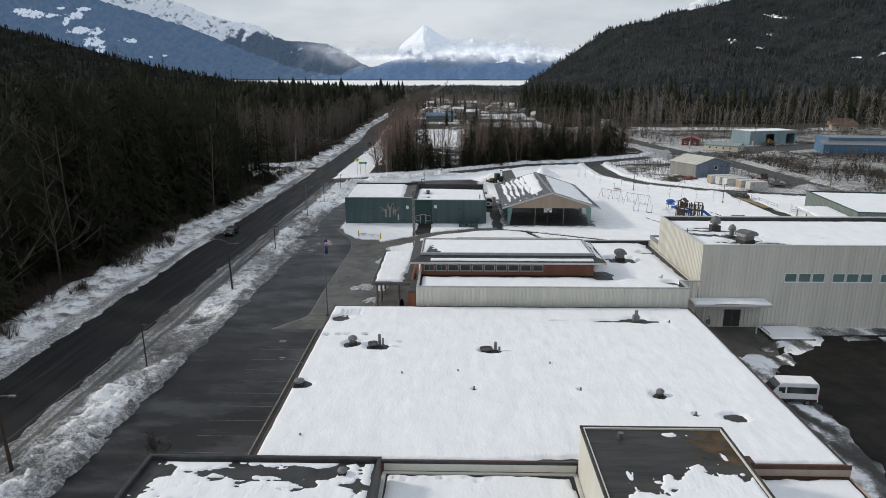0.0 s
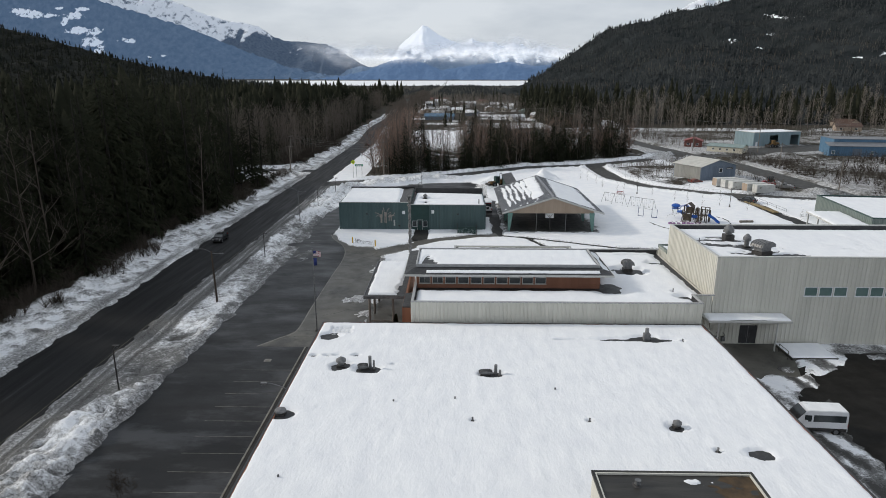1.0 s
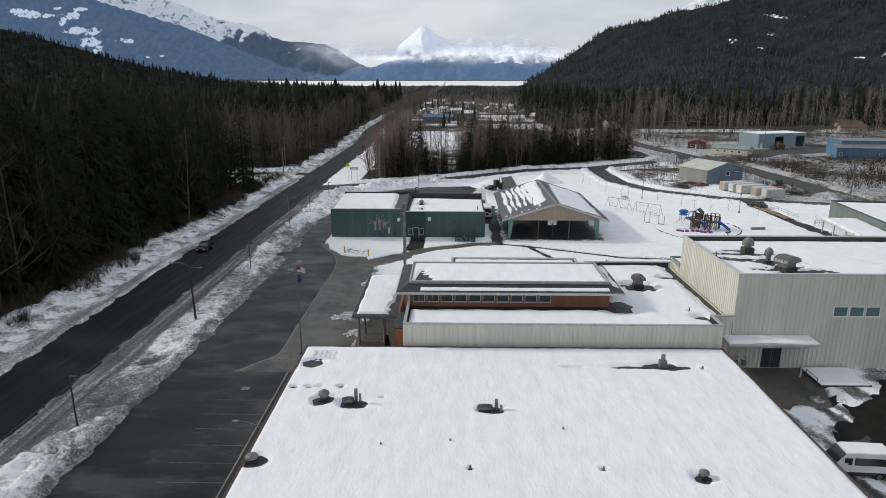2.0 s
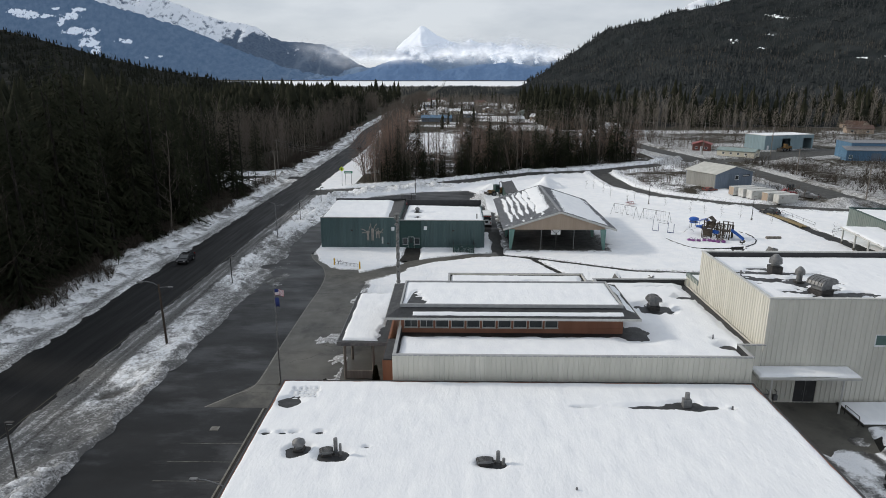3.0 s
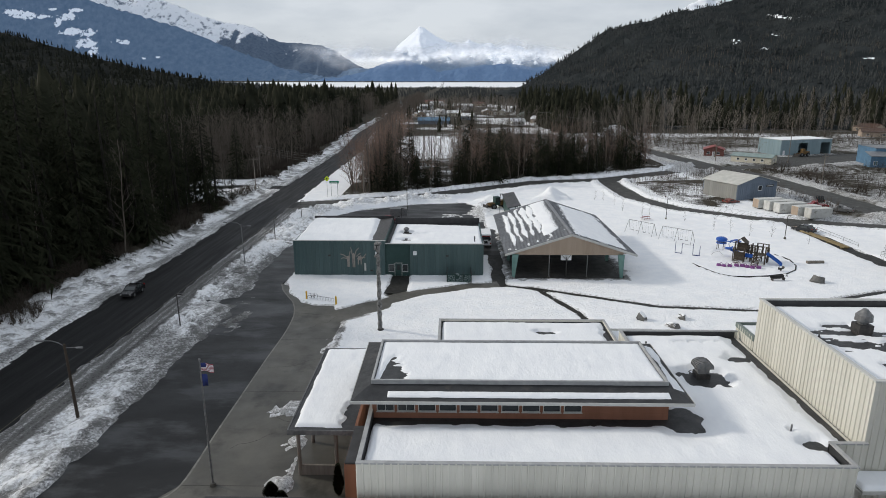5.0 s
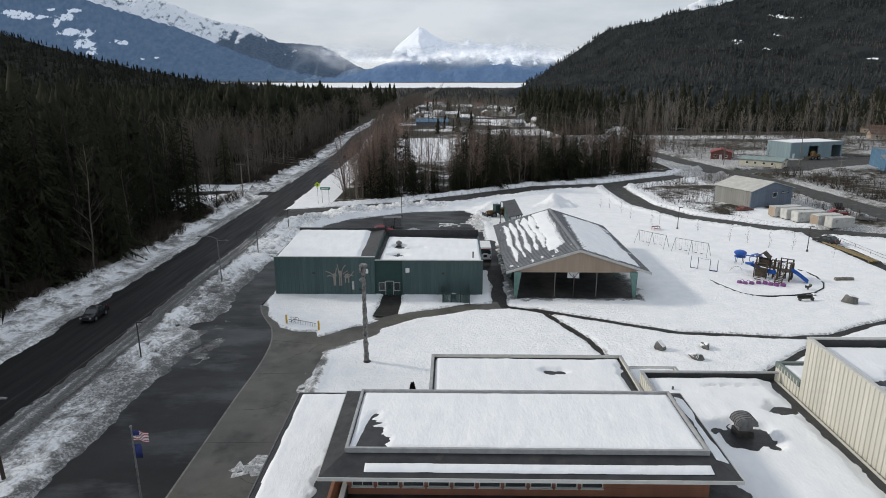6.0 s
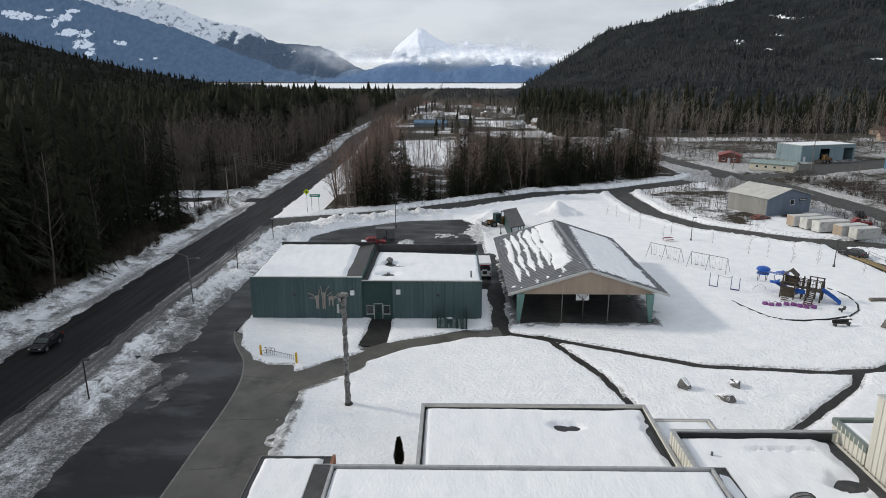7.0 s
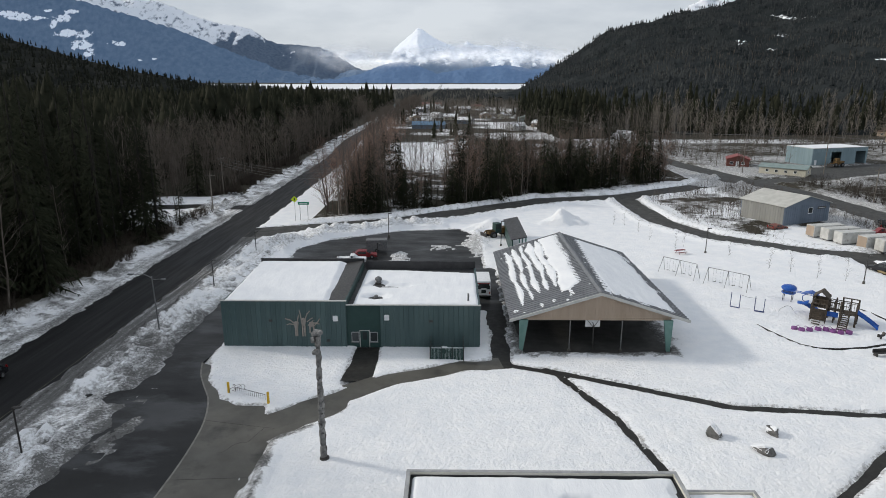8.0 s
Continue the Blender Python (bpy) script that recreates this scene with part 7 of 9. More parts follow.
def scatter_bare(name, P, Hs, material, label, limbs=12, twigs=5, seed=5, wide=0.007, spread=0.26, rise=(0.6, 1.7)):
    """Many leafless trees as one mesh: a tapered stem, limbs that rise from it and twigs that rise from the limbs, all thin blades."""
    r = np.random.RandomState(seed)
    n = len(P)
    V = []

    def blade(A, C, w):
        d = C - A
        side = np.cross(d, r.normal(size=(n, 3)))
        side = side / (np.linalg.norm(side, axis=1, keepdims=True) + 1e-6) * w[:, None]
        V.append(np.stack([A - side, A + side, C], 1))

    lean = np.stack([r.normal(0, 0.04, n), r.normal(0, 0.04, n), np.ones(n)], 1) * Hs[:, None]
    for k in range(2):
        blade(P, P + lean * (1.0, 0.93)[k], Hs * wide * 1.3)
    for k in range(limbs):
        t = 0.16 + 0.72 * (k + r.uniform(0, 1, n)) / limbs
        a = r.uniform(0, 6.28, n)
        ln = Hs * spread * (0.35 + 1.5 * t * (1.12 - t)) * r.uniform(0.7, 1.25, n)
        d = np.stack([np.cos(a), np.sin(a), r.uniform(*rise, n)], 1)
        d = d / np.linalg.norm(d, axis=1, keepdims=True)
        A = P + lean * t[:, None]
        C = A + d * ln[:, None]
        blade(A, C, Hs * wide * 0.55)
        for q in range(twigs):
            u = r.uniform(0.25, 1.0, n)
            d2 = d + r.normal(0, 0.55, (n, 3)) + np.array([0, 0, 0.25])
            d2 = d2 / np.linalg.norm(d2, axis=1, keepdims=True)
            B = A + (C - A) * u[:, None]
            blade(B, B + d2 * (ln * r.uniform(0.3, 0.65, n))[:, None], Hs * wide * 0.36)
    V = np.concatenate(V).reshape(-1, 3)
    F = np.arange(len(V))
    me = bpy.data.meshes.new(name)
    me.vertices.add(len(V))
    me.vertices.foreach_set("co", V.ravel())
    me.loops.add(F.size)
    me.loops.foreach_set("vertex_index", F)
    me.polygons.add(len(F) // 3)
    me.polygons.foreach_set("loop_start", np.arange(0, F.size, 3))
    me.materials.append(material)
    me.update(calc_edges=True)
    return tagged(new(name, me), label, "bare wood", kind="stuff")


R_ = np.random.RandomState(21)


def area(n, x0, x1, y0, y1, ok=None, z=0.0):
    P = np.stack([R_.uniform(x0, x1, n), R_.uniform(y0, y1, n), np.full(n, z)], 1)
    return P if ok is None else P[ok(P[:, 0], P[:, 1])]


def on_hill(n, hill, x0, x1, y0, y1):
    X, Y, Z, lies = hill
    i = R_.randint(0, X.shape[0], n * 6)
    j = R_.randint(0, X.shape[1], n * 6)
    P = np.stack([X[i, j], Y[i, j], Z[i, j]], 1)
    P = P[(lies[i, j] < 0.2) & (P[:, 0] > x0) & (P[:, 0] < x1) & (P[:, 1] > y0) & (P[:, 1] < y1) & (P[:, 2] > -2)][:n]
    P[:, 0] += R_.uniform(-8, 8, len(P))
    P[:, 1] += R_.uniform(-5, 5, len(P))
    return P


off_road = lambda x, y: np.abs(x - road_mid(y)) > 11.5
west = np.concatenate([area(1500, -190, -92, 25, 330), area(900, -330, -190, 60, 420), area(1700, -260, -72, 300, 560, off_road), area(1300, -420, -80, 560, 1000, off_road)])
scatter_cones("west_wood", west, (10 + 24 * vnoise(west[:, 0] / 16, west[:, 1] / 16, 6)) * R_.uniform(0.75, 1.15, len(west)) * np.where(west[:, 1] > 330, 0.88, 1.0), M_WOODMASS, "dense dark spruce wood beyond the roadside trees", 7, 3, 0.25)
wb = np.concatenate([area(900, -300, -88, 60, 420, lambda x, y: vnoise(x / 45, y / 45, 66) > 0.55), area(760, -140, -60, 244, 430, lambda x, y: off_road(x, y) & (vnoise(x / 22, y / 22, 67) > 0.40)), area(60, -90, -61, 242, 275), area(900, -150, -66, 420, 700, lambda x, y: off_road(x, y) & (vnoise(x / 30, y / 30, 68) > 0.42)), area(46, -84, -63, 34, 72)])
scatter_bare("west_bare_wood", wb, R_.uniform(11, 22, len(wb)), M_GREYWOOD, "grey-brown leafless trees along the road", 17, 9, 5, 0.0040, 0.27, (0.8, 2.4))
east = np.concatenate([area(1000, 60, 420, 452, 640), area(700, 18, 90, 480, 760, lambda x, y: x > 62 + 0.05 * (y - 480)), area(1400, 90, 560, 640, 960), area(110, 66, 100, 430, 480)])
scatter_cones("east_wood", east, (9 + 19 * vnoise(east[:, 0] / 16, east[:, 1] / 16, 16)) * R_.uniform(0.55, 1.2, len(east)), M_WOODMASS, "dense dark spruce wood at the foot of the hill", 8, 13, 0.19)
eb = np.concatenate([area(330, 74, 420, 385, 470), area(110, 150, 420, 340, 390, lambda x, y: x > 205), area(130, -15, 60, 560, 760), area(240, 64, 180, 455, 560)])
scatter_bare("east_bare_wood", eb, R_.uniform(8, 17, len(eb)), M_FARBARE, "pale leafless trees before the spruce wood", 17, 10, 15, 0.0040, 0.25, (0.9, 2.6))
et = area(150, 110, 420, 425, 475, lambda x, y: vnoise(x / 22, y / 22, 83) > 0.42)
scatter_bare("tall_bare_wood", et, R_.uniform(18, 29, len(et)), M_FARBARE, "tall pale leafless trees with narrow upright crowns", 22, 12, 16, 0.0030, 0.20, (1.5, 3.6))
open_water = lambda x, y: ~((y > 2700) & (x / y > -0.26) & (x / y < 0.12))
far = np.concatenate([area(2600, -1300, -90, 1000, 3100, open_water), area(2600, 70, 1300, 960, 3100, open_water), area(1100, -110, 90, 1050, 2700, off_road)])
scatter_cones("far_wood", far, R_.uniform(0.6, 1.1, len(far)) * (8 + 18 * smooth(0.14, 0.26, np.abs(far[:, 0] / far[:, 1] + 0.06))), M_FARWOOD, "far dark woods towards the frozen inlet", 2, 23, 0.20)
hw, he = on_hill(9000, HILL_W, -1100, -200, 430, 960), on_hill(21000, HILL_E, 160, 1150, 500, 1510)
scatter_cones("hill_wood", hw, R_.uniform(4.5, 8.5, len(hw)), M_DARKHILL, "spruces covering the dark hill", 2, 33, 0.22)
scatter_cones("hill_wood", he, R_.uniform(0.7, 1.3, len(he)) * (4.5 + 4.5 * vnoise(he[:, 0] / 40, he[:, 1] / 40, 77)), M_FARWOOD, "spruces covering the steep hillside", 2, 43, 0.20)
hb = on_hill(9000, HILL_E, 160, 1100, 480, 1300)
hb = hb[(vnoise(hb[:, 0] / 60, hb[:, 2] / 22, 78) + 0.25 * np.exp(-((hb[:, 2] - 62) / 26) ** 2) > 0.66)]
scatter_twigs("hill_bare_wood", hb, R_.uniform(5, 10, len(hb)), M_GREYWOOD, "pale leafless trees dotted on the hillside", 10, 45, 0.012, 0.3)

# brush on the banks, in the waste lot and in town
z_at = lambda P: np.concatenate([P[:, :2], ground_height(P[:, 0], P[:, 1])[0][:, None] - 0.05], 1)
br = z_at(np.concatenate([area(6800, -65, -54.6, 30, 330, lambda x, y: ((y < 203) | (y > 243)) & (vnoise(x / 4, y / 4, 3) > 0.30 + 0.10 * (x + 60.5))), area(90, -60, -55.5, 205, 222), area(80, -66, -58, 246, 252), area(1000, -74, -61, 246, 430)]))
scatter_twigs("roadside_brush", br, R_.uniform(0.8, 2.9, len(br)), M_TWIG, "dark leafless brush on the snowy road bank", 14, 55, 0.013, 0.75, False)
wl_ok = lambda x, y: (line_dist(x, y, LOOP) > 5.5) & (line_dist(x, y, CROSS) > 7) & (line_dist(x, y, EAST) > 9) & ~((x > 72) & (x < 95) & (y > 186) & (y < 222))
lotb = z_at(np.concatenate([area(2600, 55, 100, 190, 262, lambda x, y: wl_ok(x, y) & (vnoise(x / 9, y / 9, 58) > 0.42)), area(60, 66, 90, 186, 200, wl_ok)]))
scatter_twigs("waste_lot_brush", lotb, R_.uniform(1.2, 4.2, len(lotb)), M_GREYWOOD, "thin leafless saplings standing in the snowy waste lot", 9, 65, 0.005, 0.5)
lb2 = z_at(area(2200, 55, 102, 188, 262, lambda x, y: wl_ok(x, y) & (vnoise(x / 8, y / 8, 59) > 0.5)))
scatter_twigs("waste_lot_scrub", lb2, R_.uniform(0.6, 1.8, len(lb2)), M_TWIG, "low brown scrub in the snowy waste lot", 9, 66, 0.014, 0.8, False)
mb = z_at(area(600, -27, 78, 214, 300, lambda x, y: (y > np.interp(x, [-30, -8, 12, 29, 75], [210, 218, 232, 244.5, 270])) & ~((x < 0) & (x > -15) & (y > 235) & (vnoise(x / 4, y / 4, 8) > 0.35))))
mw = area(620, -27, 76, 213, 316, lambda x, y: (y > np.interp(x, [-30, -8, 12, 29, 75], [212, 220, 234, 246, 272])) & (y < np.interp(x, [-30, -8, 12, 29, 75], [262, 268, 282, 294, 318])) & ~((x - 0.10 * (y - 224) > -14) & (x - 0.10 * (y - 224) < 0.5) & (vnoise(x / 2, y / 2, 14) > 0.3)))
scatter_bare("middle_bare_wood", mw, R_.uniform(6, 13.5, len(mw)), M_DARKWOOD, "dense grey-brown leafless trees behind the cross road", 15, 8, 76, 0.0042, 0.27, (0.8, 2.6))
rw = area(3600, -64, -20, 282, 900, lambda x, y: (x > np.interp(y, [282, 330, 420, 900], [-28, -33, -45.5, -54])) & (x > road_mid(y) + 9 - 2.2 * smooth(385, 415, y)) & (x < road_mid(y) + 30 - 12 * smooth(310, 420, y)) & ~((x > -23) & (y < 420)))
scatter_bare("road_edge_wood", rw, R_.uniform(7, 14, len(rw)) + 4 * smooth(380, 430, rw[:, 1]), M_GREYWOOD, "grey-brown leafless trees crowding the far road edge", 15, 8, 79, 0.0046, 0.26, (0.8, 2.6))
fw = area(60, -25, 6, 300, 412)
scatter_bare("field_trees", fw, R_.uniform(5, 12, len(fw)), M_GREYWOOD, "thin leafless trees scattered over the snowy field", 12, 7, 78, 0.0085, 0.2, (1.2, 3.0))
scatter_twigs("undergrowth", mb, R_.uniform(1.5, 6.5, len(mb)), M_TWIG, "tangled leafless undergrowth between the trees", 18, 75, 0.006, 0.75, False)
tb = area(1700, -40, 240, 310, 420, lambda x, y: ~((x > -24) & (x < 4) & (y > 298) & (y < 416)) & (line_dist(x, y, EAST) > 9) & (line_dist(x, y, YARD) > 12) & (vnoise(x / 14, y / 14, 18) > 0.36) & ~((x > 108) & (x < 182) & (y > 280) & (y < 345)))
scatter_twigs("town_brush", tb, R_.uniform(2, 7, len(tb)), M_TWIG, "leafless scrub between the far yards", 14, 85, 0.008, 0.45, False)
tc = area(240, -45, 110, 430, 1000, lambda x, y: (np.abs(x - road_mid(y)) > 14) & (vnoise(x / 40, y / 40, 28) > 0.5))
scatter_cones("town_trees", tc, R_.uniform(6, 16, len(tc)), M_SPRUCE, "scattered spruces between the far houses", 5, 93, 0.17)
in_field = lambda x, y: (x > -24) & (x < 4) & (y > 298) & (y < 416)
tt = area(3400, -45, 130, 300, 1000, lambda x, y: (np.abs(x - road_mid(y)) > 14) & ~in_field(x, y) & (line_dist(x, y, EAST) > 9) & ((y > 500) | (vnoise(x / 20, y / 20, 38) > 0.36)))
rt = np.concatenate([area(110, -34, -22, 262, 430), area(70, -29, -19, 221, 285)])
scatter_bare("verge_trees", rt, R_.uniform(8, 16, len(rt)), M_REDTWIG, "reddish leafless trees along the road's far verge", 16, 9, 99, 0.0042, 0.32, (0.9, 2.6))
scatter_bare("town_bare_trees", tt, R_.uniform(5, 13, len(tt)), M_GREYWOOD, "leafless trees between the far houses", 9, 5, 95, 0.006, 0.3, (0.8, 2.2))
eastb = area(4200, 113, 210, 110, 268, lambda x, y: (line_dist(x, y, EAST) > 8) & (vnoise(x / 13, y / 13, 88) + 0.3 * vnoise(x / 3, y / 3, 89) > 0.58))
scatter_twigs("east_brush", eastb, R_.uniform(1.2, 5.5, len(eastb)), M_TWIG, "leafless thicket beyond the east road", 14, 97, 0.009, 0.7, False)


# ---- poles and lamps ----
def gz(x, y):
    return float(ground_height(np.array([x]), np.array([y]))[0][0])


def road_lamp(x, y, h, material, arm=2.0, stout=1.0, label="tall dark wooden street lamp with a curved arm over the road"):
    s = thing("street_lamp", label, "street lamp", "street lamps", at=(x, y, 0))
    part("pole", rod((0, 0, -0.4), (-0.02 * h, 0, h), 0.16 * stout, 0.11 * stout, 10), material, s)
    pts = [(-0.15, 0, h - 0.25), (-0.7, 0, h + 0.12), (-1.3, 0, h + 0.30), (-arm, 0, h + 0.30)]
    part("arm", tube(pts, 0.045, 6), M_GALV, s)
    hd = part("lamp_head", box(-arm - 0.75, -arm, -0.16, 0.16, h + 0.22, h + 0.38, 0.04), M_GALV, s, "grey cobra-head lamp")
    part("lens", box(-arm - 0.65, -arm - 0.15, -0.12, 0.12, h + 0.18, h + 0.218), M_LENS, hd)
    part("crossarm", tube([(-0.1, 0, h - 0.4), (1.0, 0, h - 0.32)], 0.04, 6), M_GALV, s)
    part("lamp_head", box(0.95, 1.55, -0.13, 0.13, h - 0.42, h - 0.28, 0.03), M_GALV, s, "grey flat lamp head")
    return s


def lot_lamp(x, y, h, label="short dark steel lamp post with a box head", group="lamp posts", side=1):
    s = thing("lamp_post", label, "lamp post", group, at=(x, y, 0))
    part("pole", rod((0, 0, 0.0), (0, 0, h), 0.085, 0.07, 8), M_DARKMETAL, s)
    part("base", rod((0, 0, -0.4), (0, 0, 0.55), 0.24, 0.2, 10), M_CONCRETE, s)
    hd = part("lamp_head", box(min(0, side * 0.7), max(0, side * 0.7), -0.15, 0.15, h - 0.02, h + 0.12, 0.02), M_DARKMETAL, s)
    part("lens", box(side * 0.35 - 0.25, side * 0.35 + 0.25, -0.12, 0.12, h - 0.045, h - 0.022), M_LENS, hd)
    return s


road_lamp(-36.5, 44.4, 7.9, M_WOODPOLE)
road_lamp(-34.5, 91.4, 8.1, M_WOODPOLE)
road_lamp(-34.2, 141.2, 8.3, M_GALV, 2.4, 0.6, "tall galvanised street lamp with a long arm over the road")
for x, y, h in ((-34.8, 64.2, 5.5), (-34.2, 114.3, 5.0), (-34.4, 160.8, 4.8), (-33.6, 180.5, 4.8)):
    lot_lamp(x, y, h)
lot_lamp(-9.5, 171.2, 5.0, "dark steel lamp post in the rear car park", "lamp posts")
lot_lamp(-10.0, 195.8, 5.1, "dark steel lamp post in the rear car park", "lamp posts")
lot_lamp(52.0, 183.2, 5.0, "dark steel lamp post beside the access road", "lamp posts")
lot_lamp(70.4, 164.6, 5.0, "dark steel lamp post beside the access road", "lamp posts")
lot_lamp(13.2, 188, 5.2, "dark steel lamp post beside the snow heaps", "lamp posts")


def power_pole(x, y, h, turn=0.0, lamp=False):
    s = thing("power_pole", "brown wooden power pole with crossarm and insulators", "power pole", "power poles", at=(x, y, 0), rz=turn)
    part("pole", rod((0, 0, -0.5), (0, 0, h), 0.17, 0.12, 9), M_POLEGREY, s)
    ca = part("crossarm", box(-1.2, 1.2, -0.07, 0.07, h - 0.75, h - 0.6), M_POLEGREY, s)
    for k in (-1.05, -0.4, 0.4, 1.05):
        part("insulator", rod((k, 0, h - 0.6), (k, 0, h - 0.38), 0.05, 0.04, 7), M_GALV, ca)
    if lamp:
        part("transformer", rod((0.32, 0, h - 2.4), (0.32, 0, h - 1.4), 0.24, 0.24, 10), M_GALV, s)
    return s


def wire(a, b, sag, r_=0.016):
    pts = [Vector(a).lerp(Vector(b), i / 10) - Vector((0, 0, sag * 4 * (i / 10) * (1 - i / 10))) for i in range(11)]
    tagged(part("power_line", tube(pts, r_, 4), M_GALV), "thin grey overhead cable between poles", "cable", "cables")


power_pole(-62.2, 244.3, 11.4, 70)
power_pole(-56.5, 220.3, 10.1, 20)
power_pole(-23.7, 213.9, 12.2, 15)
power_pole(105.6, 288.2, 14.5, 60, True)
power_pole(134.9, 289.6, 13.8, 60, True)
power_pole(196, 300, 13, 60)
power_pole(118, 236, 9.5, 10)
power_pole(114, 192, 9.5, 10)
power_pole(62, 452, 12, 60)
power_pole(20, 500, 12, 60)
for d in (-1.0, -0.4, 0.4, 1.0):
    wire((-62.2 + 0.3 * d, 244.3 + d, 10.2 + 0.9 * d), (-23.7, 213.9 + d, 11.0 + 0.9 * d), 1.5, 0.034)
    wire((105.6 + d * 0.6, 288.2 + d * 0.4, 14.1), (134.9 + d * 0.6, 289.6 + d * 0.4, 13.4), 0.8)
    wire((134.9 + d * 0.6, 289.6 + d * 0.4, 13.4), (196 + d * 0.6, 300 + d * 0.4, 12.6), 1.2)
    wire((105.6 + d * 0.6, 288.2 + d * 0.4, 14.1), (62 + d, 452, 11.6), 2.4)
    wire((62 + d, 452, 11.6), (20 + d, 500, 11.6), 1.0)
power_pole(-66, 330, 11.4, 5)

# flagpole
fp = thing("flagpole", "slim grey metal flagpole with a ball top", "flagpole", at=(-17.8, 81.7, 0))
part("pole", rod((0, 0, -0.1), (0, 0, 11.1), 0.09, 0.05, 10), M_GALV, fp)
part("base", rod((0, 0, -0.1), (0, 0, 0.25), 0.3, 0.22, 12), M_CONCRETE, fp)
bl = bmesh.new()
bmesh.ops.create_uvsphere(bl, u_segments=10, v_segments=6, radius=0.10, matrix=Matrix.Translation((0, 0, 11.18)))
part("ball", bl, M_GALV, fp)


def flag(name, label, x, y, z, w, h, stripes, canton):
    f = thing(name, label, "flag", at=(x, y, z))

    def cloth(z0, z1, u0, u1, m, nm, lift=0.0):
        n = 10
        v, q = [], []
        for side in (0.006 + lift, -0.006 - lift):
            for i in range(n + 1):
                u = u0 + (u1 - u0) * i / n
                yy = 0.10 * math.sin(u * 7.0) * (u / w) + side
                dz = -0.10 * u * u / w + 0.03 * math.sin(u * 5)
                v += [(u, yy, z0 + dz), (u, yy, z1 + dz)]
        m0 = 2 * (n + 1)
        for i in range(n):
            a = 2 * i
            q += [(a, a + 2, a + 3, a + 1), (m0 + a, m0 + a + 1, m0 + a + 3, m0 + a + 2), (a + 1, a + 3, m0 + a + 3, m0 + a + 1), (a, m0 + a, m0 + a + 2, a + 2)]
        o = new(nm, mesh_of(nm, v, q, m, True))
        o.parent = f

    if stripes:
        for k in range(13):
            cloth(h * k / 13, h * (k + 1) / 13, 0, w, M_FLAGRED if k % 2 == 0 else M_WHITE, "stripe")
        cloth(h * 6 / 13, h, 0, w * 0.42, M_FLAGBLUE, "canton", 0.004)
    else:
        cloth(0, h, 0, w, M_FLAGBLUE, "cloth")


flag("flag", "small striped red and white flag with a blue corner", -17.73, 81.7, 10.2, 0.95, 0.7, True, True)
flag("flag", "limp dark blue flag below the striped one", -17.73, 81.7, 8.95, 0.42, 1.0, False, False)


# ---- carved pole, rocks, signs ----
tb_ = bmesh.new()
prof, rr = [], random.Random(4)
zz = 0.0
while zz < 12.1:
    prof.append((0.24 - 0.006 * zz + 0.07 * abs(math.sin(zz * 2.1)) + rr.uniform(-0.03, 0.03), zz))
    zz += 0.16
ringv = []
for r_, z_ in prof:
    ringv.append([tb_.verts.new((r_ * (1 + 0.16 * math.sin(3 * a + z_ * 2.3) * math.sin(z_ * 3.7)) * math.cos(a), r_ * (1 + 0.25 * (math.sin(z_ * 4.3) > 0.2) * (math.sin(a) < -0.3)) * math.sin(a), z_))
                  for a in (2 * math.pi * k / 14 for k in range(14))])
for a, b in zip(ringv, ringv[1:]):
    for k in range(14):
        tb_.faces.new((a[k], a[(k + 1) % 14], b[(k + 1) % 14], b[k]))
tb_.faces.new(ringv[-1])
for s in (-1, 1):
    add_box(tb_, s * 0.22 - 0.16, s * 0.22 + 0.16, -0.55, -0.10, 11.2, 11.75, 0.06)
add_box(tb_, -0.22, 0.22, -0.85, -0.2, 10.3, 10.62, 0.08)
add_box(tb_, -0.42, 0.42, -0.42, 0.35, 11.7, 12.15, 0.12)
tot = part("totem_pole", tb_, M_TOTEM)
tot.matrix_basis = pose(-7.85, 114.75, -0.1, 0, 0, -12)
tagged(tot, "tall weathered carved wooden totem pole standing in snow", "totem pole")
ft = part("pole_footing", rod((0, 0, -0.2), (0, 0, 0.28), 0.5, 0.42, 12), M_DARKMETAL)
ft.matrix_basis = pose(-7.75, 114.55, 0.0)
tagged(ft, "dark metal footing collar round the carved pole", "footing")


